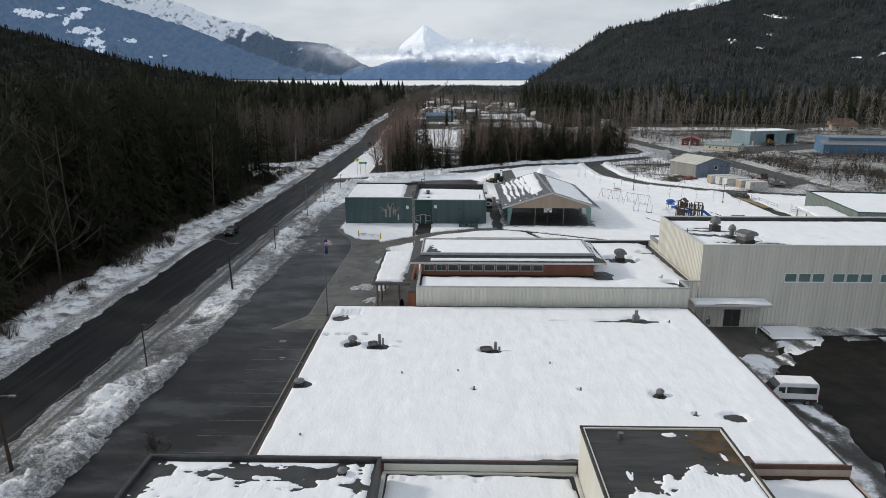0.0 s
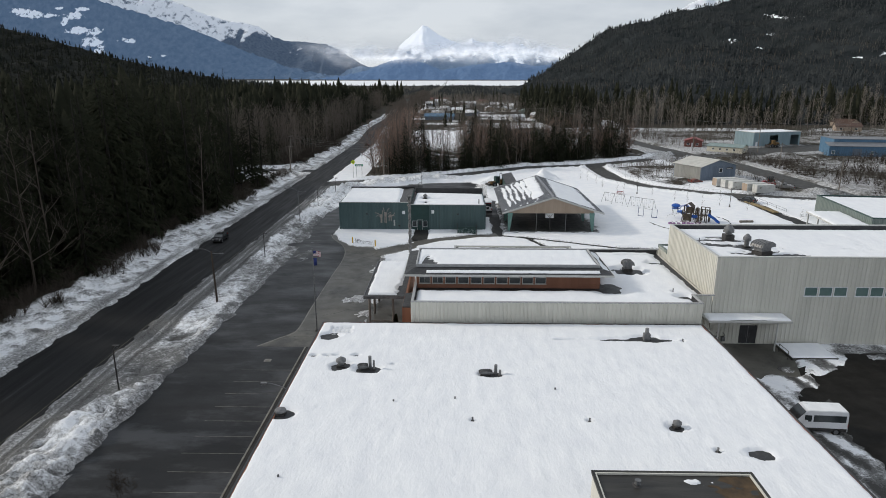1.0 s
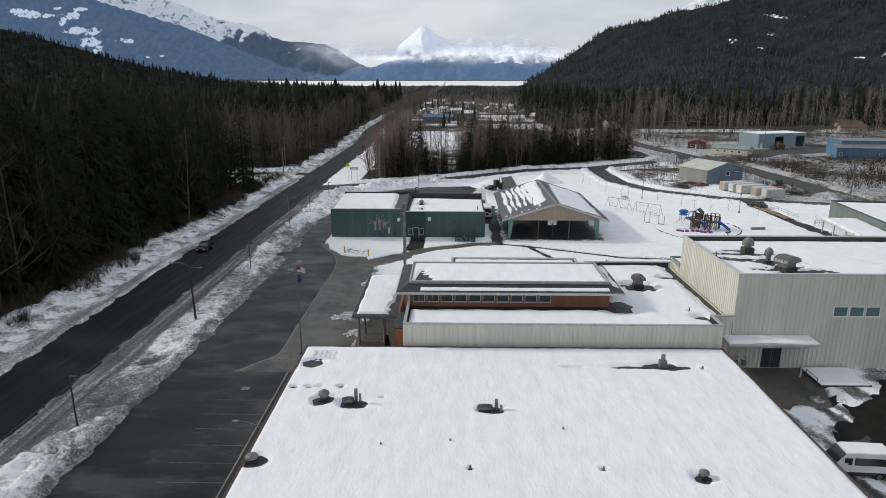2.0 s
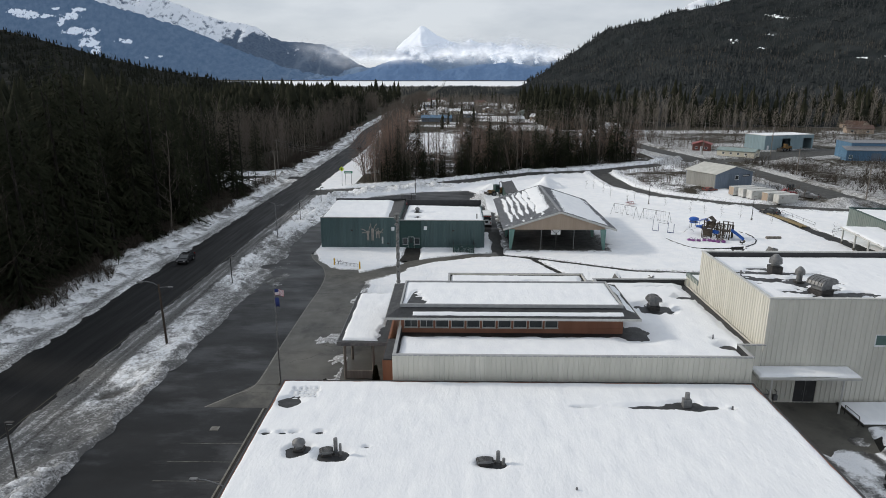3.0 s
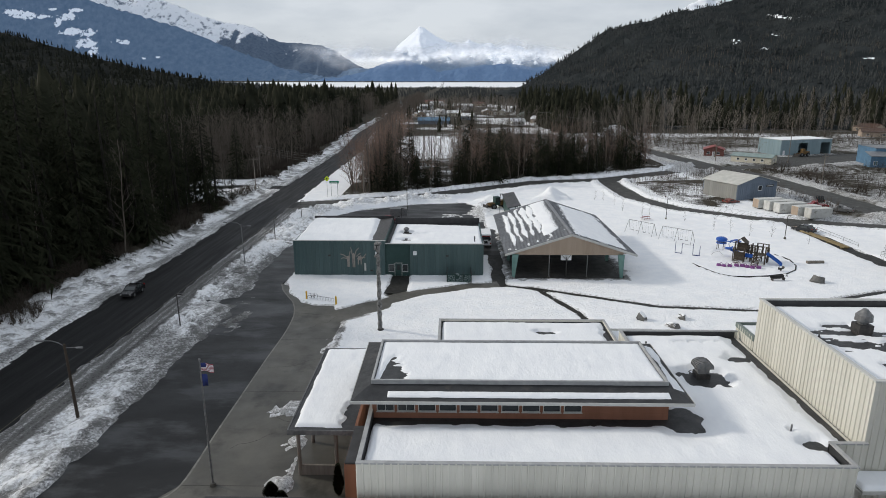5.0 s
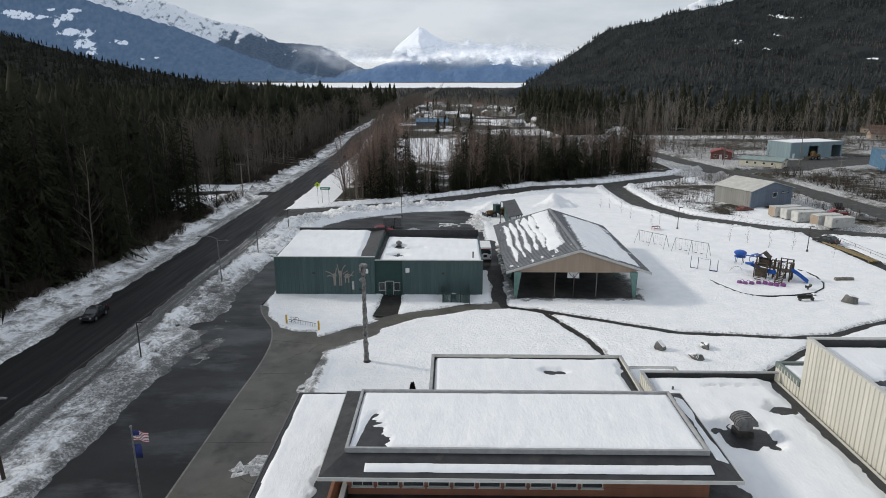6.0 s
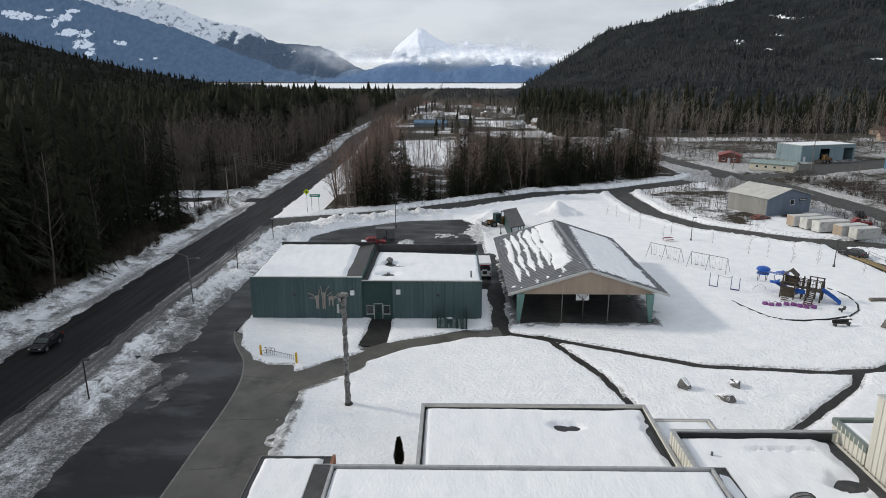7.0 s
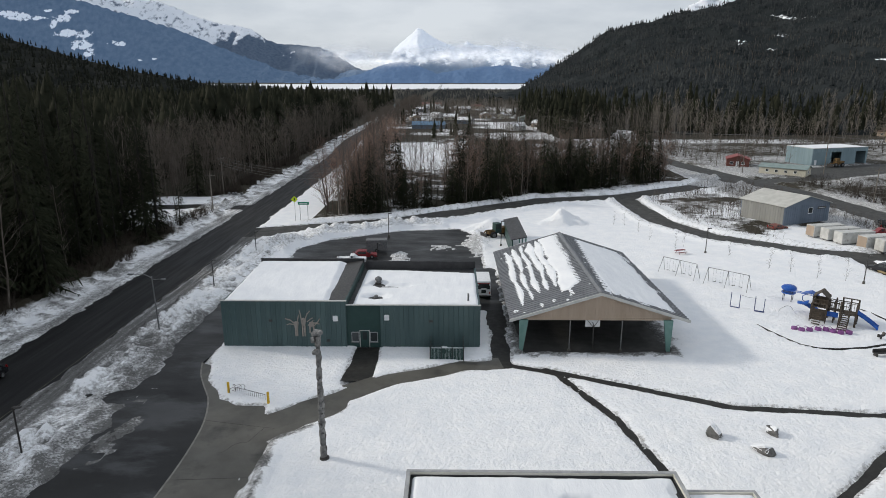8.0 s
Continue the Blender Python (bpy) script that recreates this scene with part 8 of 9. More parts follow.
def rock(x, y, sx, sy, sz, seed, label="rough grey boulder half sunk in snow", capped=True):
    q = random.Random(seed)
    bm = bmesh.new()
    for _ in range(26):
        d = Vector((q.gauss(0, 1), q.gauss(0, 1), q.gauss(0, 0.9))).normalized() * q.uniform(0.74, 1.08)
        bm.verts.new((d.x * sx, d.y * sy, d.z * sz + sz * 0.45))
    hull = bmesh.ops.convex_hull(bm, input=bm.verts)
    bmesh.ops.delete(bm, geom=[e for e in hull["geom_interior"] if isinstance(e, bmesh.types.BMVert)], context="VERTS")
    bmesh.ops.bevel(bm, geom=list(bm.edges), offset=0.03, segments=1, affect="EDGES", clamp_overlap=True)
    bmesh.ops.triangulate(bm, faces=bm.faces)
    bmesh.ops.subdivide_edges(bm, edges=[e for e in bm.edges if e.calc_length() > 0.3], cuts=2, use_grid_fill=True)
    for v in bm.verts:
        v.co += Vector((q.uniform(-1, 1), q.uniform(-1, 1), q.uniform(-1, 1))) * 0.035
    cap = None
    if capped:
        bm.normal_update()
        tops = [f for f in bm.faces if f.normal.z > 0.72 and f.calc_center_median().x * (1 if seed % 2 else -1) > -0.35 * sx]
        cap = bmesh.new()
        for f in tops:
            lo = [cap.verts.new(v.co) for v in f.verts]
            hi = [cap.verts.new(v.co + Vector((0, 0, 0.07))) for v in f.verts]
            cap.faces.new(hi)
            for k in range(len(lo)):
                cap.faces.new((lo[k], lo[(k + 1) % len(lo)], hi[(k + 1) % len(lo)], hi[k]))
        bmesh.ops.remove_doubles(cap, verts=cap.verts, dist=0.002)
    o = part("boulder", bm, M_ROCK)
    o.matrix_basis = pose(x, y, gz(x, y) - 0.12, 0, 0, seed * 47)
    if cap is not None:
        part("snow_cap", cap, M_ROOFSNOW, o, "snow left on the boulder")
    return tagged(o, label, "boulder", "boulders")


rock(27.6, 118.4, 0.95, 0.7, 0.85, 1, "dark split boulder with a snowy face")
rock(33.3, 119.1, 0.9, 0.6, 0.6, 2, "pointed grey boulder half sunk in snow")
rock(31.0, 115.8, 1.15, 0.65, 0.6, 3)
rock(61.3, 135.9, 1.4, 1.1, 0.95, 4, "large pale boulder on the snow")
rock(53.4, 108.5, 0.9, 0.7, 0.5, 8, "low grey boulder by the footpath")
bn = thing("bench", "low dark bench beside the play area", "bench", at=(55.1, 136.6, gz(55.1, 136.6)), rz=8)
part("seat", box(-1.25, 1.25, -0.3, 0.3, 0.38, 0.46, 0.02), M_DARKMETAL, bn)
for x in (-1.0, 1.0):
    part("leg", box(x - 0.06, x + 0.06, -0.28, 0.28, -0.1, 0.38), M_DARKMETAL, bn)
part("backrest", box(-1.25, 1.25, 0.26, 0.32, 0.46, 0.85, 0.02), M_DARKMETAL, bn)
lg = part("log", rod((-1.5, 0, 0.2), (1.5, 0.1, 0.22), 0.33, 0.30, 12), M_PALEBARK)
lg.matrix_basis = pose(66.6, 146.4, gz(66.6, 146.4) - 0.05)
tagged(lg, "pale grey log lying on the snow", "log")
tagged(rock(57.6, 139.0, 0.4, 0.3, 0.3, 6, "small dark lump of stone by the play area"), group="small stones")


def sign(x, y, h, kind):
    s = thing("road_sign", {"diamond": "yellow diamond warning sign on a thin post", "name": "green street name board on two posts", "plate": "small white sign board on a post"}[kind], "road sign", at=(x, y, 0))
    if kind == "diamond":
        part("post", rod((0, 0, -0.2), (0, 0, h), 0.04, 0.04, 8), M_GALV, s)
        b = part("board", box(-0.55, 0.55, -0.02, 0.02, -0.55, 0.55, 0.01), M_SIGNYEL, s, "fluorescent yellow diamond board")
        b.matrix_basis = pose(0, -0.07, h - 0.5, 0, 45, 0)
        part("symbol", box(-0.14, 0.14, -0.105, -0.092, h - 0.75, h - 0.25), M_DARKMETAL, s)
    elif kind == "name":
        for x_ in (-0.9, 0.9):
            part("post", rod((x_, 0, -0.2), (x_, 0, h), 0.05, 0.05, 8), M_GALV, s)
        b = part("board", box(-1.3, 1.3, -0.09, -0.052, h - 0.65, h, 0.01), M_SIGNGREEN, s, "green board with pale bars of writing")
        part("writing", box(-1.0, 0.9, -0.098, -0.092, h - 0.42, h - 0.24), M_WHITE, b)
    else:
        part("post", rod((0, 0, -0.2), (0, 0, h), 0.04, 0.04, 8), M_GALV, s)
        part("board", box(-0.5, 0.5, -0.08, -0.045, h - 1.1, h, 0.01), M_WHITE, s)


sign(-33.1, 209.4, 6.1, "diamond")
sign(-31.4, 210.9, 4.7, "name")
sign(-55.2, 254.6, 3.0, "plate")
sign(-54.1, 281, 3.0, "plate")
sign(-38.0, 262, 2.4, "plate")

for i, (x, y) in enumerate(((-20.2, 126.3), (-15.4, 124.2))):
    b = thing("bollard", "yellow-painted steel post at the drive's edge", "bollard", "bollards", at=(x, y, 0))
    part("post", rod((0, 0, -0.2), (0, 0, 1.35), 0.13, 0.13, 12), M_YELLOW, b)
    part("cap", rod((0, 0, 1.35), (0, 0, 1.42), 0.13, 0.07, 12), M_YELLOW, b)
rk = thing("bike_rack", "low dark metal bicycle rack half buried in snow", "bike rack", at=(-17.7, 125.6, 0.05), rz=-24)
part("rail", rod((-2.0, 0, 0.75), (2.0, 0, 0.75), 0.03, 0.03, 6), M_DARKMETAL, rk)
for i in range(15):
    part("bar", rod((-1.95 + 0.28 * i, 0, -0.2), (-1.95 + 0.28 * i, 0, 0.75), 0.018, 0.018, 5), M_DARKMETAL, rk)
bk = thing("bicycle", "dark bicycle leaning in the rack", "bicycle", at=(-19.4, 126.6, 0.12), rz=40)
for x in (-0.52, 0.52):
    part("wheel", tube([(x + 0.33 * math.cos(a), 0, 0.33 + 0.33 * math.sin(a)) for a in np.linspace(0, 2 * math.pi, 15)], 0.025, 5), M_TYRE, bk)
part("frame", tube([(-0.52, 0, 0.33), (-0.15, 0, 0.32), (0.32, 0, 0.78), (-0.28, 0, 0.80), (-0.15, 0, 0.32)], 0.025, 5), M_DARKMETAL, bk)
part("fork", tube([(0.52, 0, 0.33), (0.32, 0, 0.85)], 0.02, 5), M_DARKMETAL, bk)
part("saddle", box(-0.42, -0.18, -0.06, 0.06, 0.9, 0.96, 0.02), M_TYRE, bk)


for x in (-59.7, -58.6, -57.8, -56.1):
    mb_ = thing("mailbox", "small grey mailbox on a post at the turn-off", "mailbox", "mailboxes", at=(x, 241.5, 0))
    part("post", rod((0, 0, -0.2), (0, 0, 1.0), 0.06, 0.06, 7), M_WOODPOLE, mb_)
    part("box", prism([(-0.3, 1.0), (0.3, 1.0), (0.3, 1.5), (0.15, 1.65), (-0.15, 1.65), (-0.3, 1.5)], -0.35, 0.35), M_GALV, mb_)


# ---- shrubs and saplings by the school ----
def columnar(x, y, h, r_):
    s = thing("shrub", "narrow dark evergreen shrub by the wall", "shrub", "shrubs", at=(x, y, 0))
    tr, q = [], random.Random(int(x * 10))
    for i in range(900):
        t = q.random()
        a = q.random() * 6.28
        rad = r_ * (min(1, 0.35 + 2.2 * t)) * (1.02 - t) ** 0.7 * q.uniform(0.6, 1.05)
        p = Vector((math.cos(a) * rad, math.sin(a) * rad, 0.1 + t * h * 0.92))
        d = Vector((math.cos(a), math.sin(a), 1.4)).normalized() * 0.28
        n_ = Vector((-math.sin(a), math.cos(a), 0)) * 0.09
        tr.append([p - n_, p + n_, p + d])
    o = new("foliage", leafy_mesh("foliage", tr, M_SPRUCE))
    o.parent = s
    part("stem", rod((0, 0, -0.1), (0, 0, h * 0.8), 0.06, 0.03, 6), M_BARK, s)


columnar(-1.75, 104.0, 2.9, 0.5)
columnar(-7.3, 80.6, 2.8, 0.45)
columnar(-12.6, 80.2, 1.2, 0.7)
columnar(-11.6, 79.4, 1.0, 0.6)
sap = [bare_tree("sapling", 4.2, 320 + i, M_BARK, M_TWIG, "thin young leafless tree planted in the snow", 2) for i in range(3)]
spots = [(42.6, 205.9), (44.2, 200.4), (44.5, 193.4), (49.5, 188), (55.5, 180.9), (59.0, 172.9), (64.4, 167.4), (73.0, 160.5), (79.8, 148), (47.0, 184.8), (62.0, 171.0), (68.4, 166.0), (40.3, 207.0)]
for i, (x, y) in enumerate(spots):
    m = pose(x, y, 0, 0, 0, i * 77) @ Matrix.Diagonal((0.8, 0.8, 0.8 + 0.1 * (i % 4), 1))
    if i < 3:
        sap[i].matrix_basis = m
    else:
        copy_thing(sap[i % 3], m).matrix_basis = m
bs = bare_tree("bush", 2.2, 340, M_BARK, M_TWIG, "low leafless bush at the car park's edge", 3, 5, 0.7)
bs.matrix_basis = pose(-25.6, 47.6, 0)


# ---- vehicles ----
def wheel(parent, x, y, r_, w):
    t = part("wheel", rod((x, y - w / 2, r_), (x, y + w / 2, r_), r_, r_, 18), M_TYRE, parent, "black rubber wheel")
    s = -1 if y < 0 else 1
    part("rim", rod((x, y + s * w / 2, r_), (x, y + s * (w / 2 + 0.012), r_), r_ * 0.6, r_ * 0.52, 12), M_GALV, t)


def shell(outline, y0, y1, tuck, z_mid, bevel=0.05):
    """A body drawn from its side view, its upper part drawn in by tuck."""
    bm = prism(outline, y0, y1)
    for v in bm.verts:
        if v.co.z > z_mid:
            v.co.y *= 1 - tuck * (v.co.z - z_mid)
    bmesh.ops.bevel(bm, geom=list(bm.edges), offset=bevel, segments=2, affect="EDGES", clamp_overlap=True)
    return bm


def vehicle(name, label, category, at, rz, L, W, H, paint, kind):
    c = thing(name, label, category, at=at, rz=rz)
    h, w = L / 2, W / 2
    if kind == "van":
        out = [(-h, 0.38), (h, 0.38), (h, 0.95), (h - 0.25, 1.12), (h - 0.95, 1.30), (h - 1.75, H - 0.08), (h - 2.1, H), (-h + 0.12, H), (-h, H - 0.25)]
        glass = [(-h + 0.2, 1.32, h - 2.35, H - 0.42), (h - 2.25, 1.32, h - 1.55, H - 0.46)]
    elif kind == "pickup":
        out = [(-h, 0.5), (h, 0.5), (h, 1.05), (h - 1.5, 1.15), (h - 2.1, H), (-0.15, H), (-0.35, 1.2), (-h, 1.2)]
        glass = [(0.0, 1.2, h - 2.2, H - 0.12)]
    elif kind == "bus":
        out = [(-h, 0.5), (h, 0.5), (h, 1.3), (h - 1.3, 1.45), (h - 1.6, H - 0.1), (h - 1.8, H), (-h + 0.1, H), (-h, H - 0.15)]
        glass = [(-h + 0.3, 1.7, h - 1.8, H - 0.45)]
    else:
        out = [(-h, 0.35), (h, 0.35), (h, 0.75), (h - 1.2, 0.95), (h - 2.0, H), (-h + 1.1, H), (-h + 0.3, 0.98), (-h, 0.9)]
        glass = [(-h + 1.0, 0.98, h - 2.0, H - 0.12)]
    body = part("body", shell(out, -w, w, 0.10 if kind != "bus" else 0.02, 1.0), paint, c, shade=False)
    for x0, z0, x1, z1 in glass:
        for s in (-1, 1):
            y = s * w * (1 - (0.10 if kind != "bus" else 0.02) * max(0, (z0 + z1) / 2 - 1.0))
            n = {"van": 1, "bus": 3}.get(kind, 2)
            for k in range(n):
                a, b = x0 + (x1 - x0) * k / n + 0.04, x0 + (x1 - x0) * (k + 1) / n - 0.04
                part("side_window", box(a, b, y - 0.015, y + 0.015, z0, z1), M_GLASS, body)
    if kind == "van":
        for s in (-1, 1):
            part("skirt", box(-h + 0.1, h - 0.3, s * w - 0.02, s * w + 0.02, 0.40, 0.72, 0.01), M_DARKMETAL, body, "black lower body strip")
    # windscreen and rear window lie just proud of their panels
    if kind == "van":
        ws = prism([(h - 1.00, 1.34), (h - 0.93, 1.36), (h - 1.68, H - 0.14), (h - 1.75, H - 0.16)], -w * 0.82, w * 0.82)
        part("windscreen", ws, M_GLASS, body)
    elif kind == "car":
        part("windscreen", prism([(h - 1.22, 1.0), (h - 1.16, 1.01), (h - 1.93, H - 0.06), (h - 1.99, H - 0.07)], -w * 0.8, w * 0.8), M_GLASS, body)
    part("rear_window", box(-h - 0.012 if kind in ("van", "bus") else -h + 0.25, -h + 0.03 if kind in ("van", "bus") else -h + 0.3, -w * 0.7, w * 0.7, H * 0.62, H * 0.85), M_GLASS, body)
    if kind == "bus":
        for y0, y1, z0, z1 in ((-0.95, -0.42, 1.55, 2.15), (0.42, 0.95, 1.55, 2.15), (-0.35, 0.35, 0.95, 1.45)):
            part("rear_window", box(-h - 0.016, -h + 0.02, y0, y1, z0, z1), M_GLASS, body)
        part("lamp_bar", box(-h - 0.02, -h + 0.02, -0.9, 0.9, H - 0.42, H - 0.28), M_TAIL, body)
    for s in (-1, 1):
        part("headlight", box(h - 0.10, h + 0.015, s * w * 0.72 - 0.14, s * w * 0.72 + 0.14, 0.78 if kind != "car" else 0.62, 0.95 if kind != "car" else 0.74, 0.01), M_LENS, body)
        part("tail_light", box(-h - 0.015, -h + 0.06, s * w * 0.85 - 0.09, s * w * 0.85 + 0.09, 0.8, 1.15), M_TAIL, body)
        r_ = 0.36 if kind != "bus" else 0.45
        wheel(c, h - 0.95, s * (w - 0.10), r_, 0.24)
        wheel(c, -h + 1.0, s * (w - 0.10), r_, 0.24)
    part("bumper", box(h - 0.05, h + 0.08, -w * 0.92, w * 0.92, 0.38, 0.58, 0.03), M_DARKMETAL, c)
    part("bumper", box(-h - 0.08, -h + 0.05, -w * 0.92, w * 0.92, 0.38, 0.58, 0.03), M_DARKMETAL, c)
    return c


vehicle("van", "white passenger van with dark windows parked beside the school", "van", (33.9, 58.9, 0), 176, 5.5, 2.05, 2.4, M_WHITE, "van")
vehicle("car", "dark car driving on the wet road", "car", (-47.6, 128.5, 0), -90, 4.5, 1.85, 1.5, M_BLACKCAR, "car")
vehicle("car", "dark car far down the road", "car", (-42.6, 312, 0), 90, 4.5, 1.85, 1.5, M_BLACKCAR, "car")
vehicle("car", "black car parked at the end of the annex path", "car", (78.0, 171.6, 0), 120, 4.6, 1.9, 1.65, M_BLACKCAR, "car")
vehicle("pickup_truck", "white pickup truck parked behind the green hall", "pickup truck", (-14.8, 175.6, 0), 4, 5.3, 1.95, 1.75, M_WHITE, "pickup")
vehicle("car", "red car parked behind the green hall", "car", (-12.9, 179.6, 0), 6, 4.5, 1.85, 1.5, M_RED, "car")
vehicle("bus", "small white school bus parked beside the green hall", "bus", (8.2, 160.2, 0), 90, 6.8, 2.2, 2.8, M_WHITE, "bus")
tl = thing("trailer", "grey box trailer behind the parked cars", "trailer", at=(-11.2, 184.5, 0), rz=3)
part("box", box(-2.0, 2.0, -1.0, 1.0, 0.55, 2.4, 0.04), M_GALV, tl)
for s in (-1, 1):
    wheel(tl, 0.0, s * 1.05, 0.34, 0.2)
part("hitch", rod((-2.0, 0, 0.5), (-3.1, 0, 0.45), 0.05), M_DARKMETAL, tl)

ld = thing("wheel_loader", "old orange and green wheel loader beside the snow heap", "wheel loader", at=(13.2, 196.4, 0), rz=205)
part("engine_bay", box(-2.6, -0.4, -0.95, 0.95, 0.9, 2.1, 0.08), M_MACHINE, ld)
cab = part("cab", box(-0.4, 1.0, -0.75, 0.75, 1.0, 3.1, 0.06), M_GREENTRIM, ld, "dark green cab")
for s in (-1, 1):
    part("side_window", box(-0.25, 0.85, s * 0.755 - 0.012, s * 0.755 + 0.012, 1.9, 2.9), M_GLASS, cab)
part("front_frame", box(1.0, 2.4, -0.6, 0.6, 0.8, 1.4, 0.05), M_MACHINE, ld)
for s in (-1, 1):
    part("arm", tube([(1.1, s * 0.5, 1.5), (2.6, s * 0.5, 1.5), (3.4, s * 0.5, 0.8)], 0.13, 6), M_MACHINE, ld)
    wheel(ld, -1.6, s * 1.05, 0.72, 0.5)
    wheel(ld, 1.6, s * 1.05, 0.72, 0.5)
part("bucket", prism([(3.3, 0.1), (4.4, 0.12), (4.3, 0.2), (3.55, 0.35), (3.6, 1.15), (3.4, 1.2)], -1.25, 1.25), M_DARKMETAL, ld)


# ---- playground ----
def swing_set(x0, y0, x1, y1, h=2.6):
    s = thing("swing_set", "grey tubular swing frame with hanging seats", "swing set", "swing sets", at=(x0, y0, 0.12), rz=math.degrees(math.atan2(y1 - y0, x1 - x0)))
    L = math.hypot(x1 - x0, y1 - y0)
    part("beam", rod((0.3, 0, h), (L - 0.3, 0, h), 0.05, 0.05, 8), M_GALV, s)
    for u in (0.3, L / 2, L - 0.3):
        for k in (-1, 1):
            part("leg", rod((u, 0, h), (u + (0.0 if 0.3 < u < L - 0.3 else (-0.25 if u < 1 else 0.25)), k * 1.15, -0.3), 0.04, 0.04, 7), M_GALV, s)
    for u in (L * 0.2, L * 0.36, L * 0.64, L * 0.8):
        st = part("seat", box(u - 0.25, u + 0.25, -0.1, 0.1, 0.42, 0.47, 0.02), M_TYRE, s)
        for k in (-0.22, 0.22):
            part("chain", rod((u + k, 0, 0.47), (u + k, 0, h - 0.05), 0.012, 0.012, 4), M_GALV, st)


swing_set(39.8, 171.6, 44.2, 166.6)
swing_set(45.0, 165.2, 50.0, 160.4)
for x, y in ((44.5, 153.0), (47.2, 151.3)):
    b = thing("exercise_bar", "blue-grey upright bar frame in the snow", "exercise bars", "exercise bars", at=(x, y, 0.1), rz=-30)
    part("post", rod((-0.6, 0, -0.3), (-0.6, 0, 2.3), 0.05, 0.05, 8), M_FLAGBLUE, b)
    part("post", rod((0.6, 0, -0.3), (0.6, 0, 2.1), 0.05, 0.05, 8), M_FLAGBLUE, b)
    part("step", box(-0.6, 0.6, -0.2, 0.2, 0.12, 0.2, 0.02), M_FLAGBLUE, b)
ladder = thing("overhead_ladder", "grey bent rail linking the bar frames", "rail", at=(0, 0, 0))
part("rail", tube([(44.9, 152.6, 2.3), (45.9, 152.4, 2.0), (46.8, 151.6, 2.1)], 0.03, 6), M_GALV, ladder)
pt = thing("picnic_table", "red metal picnic table in the snow", "picnic table", at=(47.2, 183.0, 0.1), rz=20)
part("tabletop", box(-0.9, 0.9, -0.38, 0.38, 0.70, 0.76, 0.02), M_RED, pt)
for k in (-1, 1):
    part("seat", box(-0.9, 0.9, k * 0.75 - 0.13, k * 0.75 + 0.13, 0.42, 0.47, 0.02), M_RED, pt)
    part("leg", tube([(k * 0.7, -0.75, -0.2), (k * 0.7, -0.2, 0.7), (k * 0.7, 0.2, 0.7), (k * 0.7, 0.75, -0.2)], 0.03, 6), M_RED, pt)

pg = thing("play_structure", "brown timber climbing tower with blue slides in a ringed play area", "playground", at=(55.4, 147.9, 0.1), rz=-38)
pg.scale = (1.02, 1.02, 1.02)


def deck(x0, x1, y0, y1, z):
    part("deck", box(x0, x1, y0, y1, z - 0.1, z, 0.01), M_PLAYWOOD, pg)
    for x in (x0 + 0.06, x1 - 0.06):
        for y in (y0 + 0.06, y1 - 0.06):
            part("post", box(x - 0.08, x + 0.08, y - 0.08, y + 0.08, -0.4, z + 1.15), M_PLAYWOOD, pg)


def rails(x0, y0, x1, y1, z, n=7):
    r_ = part("railing", rod((x0, y0, z + 1.0), (x1, y1, z + 1.0), 0.045, 0.045, 6), M_PLAYWOOD, pg)
    for i in range(n):
        t = (i + 0.5) / n
        part("baluster", rod((x0 + (x1 - x0) * t, y0 + (y1 - y0) * t, z + 0.02), (x0 + (x1 - x0) * t, y0 + (y1 - y0) * t, z + 1.0), 0.028, 0.028, 5), M_PLAYWOOD, r_)


deck(-2.3, -0.5, -0.9, 0.9, 2.0)
deck(1.0, 2.8, -0.9, 0.9, 1.7)
part("bridge", box(-0.5, 1.0, -0.5, 0.5, 1.72, 1.82, 0.01), M_PLAYWOOD, pg)
for y in (-0.5, 0.5):
    rails(-0.5, y, 1.0, y, 1.78, 6)
rails(1.0, 0.84, 2.8, 0.84, 1.7, 6)
rails(1.0, -0.84, 1.9, -0.84, 1.7, 4)
rails(-2.3, -0.84, -0.5, -0.84, 2.0, 6)
roof_p = [(-1.0, 0.0), (0, 0.9), (1.0, 0.0), (0.92, -0.05), (0, 0.78), (-0.92, -0.05)]
for x, y in ((1.0, 0.9), (1.9, 0.9), (2.8, 0.9), (1.0, -0.9), (2.8, -0.9), (0.3, 0.55), (0.3, -0.55)):
    part("post", box(x - 0.09, x + 0.09, y - 0.09, y + 0.09, -0.4, 3.3), M_PLAYWOOD, pg)
part("beam", box(0.9, 2.9, 0.82, 0.98, 3.302, 3.42), M_PLAYWOOD, pg)
part("side_panel", box(-2.3, -0.5, 0.9, 0.96, 2.0, 3.0), M_PLAYWOOD, pg)
part("side_panel", box(-2.36, -2.3, -0.9, 0.0, 2.0, 3.0), M_PLAYWOOD, pg)
part("lower_panel", box(-2.2, -0.6, -0.96, -0.9, 0.2, 1.7), M_PLAYWOOD, pg)
rfm = prism(roof_p, -1.0, 1.0)
o = part("roof", rfm, M_PLAYWOOD, pg, "brown gabled roof")
o.matrix_basis = pose(-1.4, 0, 3.3)
for x in (-2.24, -0.56):
    for y in (-0.84, 0.84):
        part("post", box(x - 0.08, x + 0.08, y - 0.08, y + 0.08, 3.152, 3.5), M_PLAYWOOD, pg)
for i in range(8):
    part("stair_tread", box(1.15, 2.05, -1.15 - 0.28 * i, -0.89 - 0.28 * i, 1.5 - 0.2 * i, 1.58 - 0.2 * i, 0.01), M_PLAYWOOD, pg)
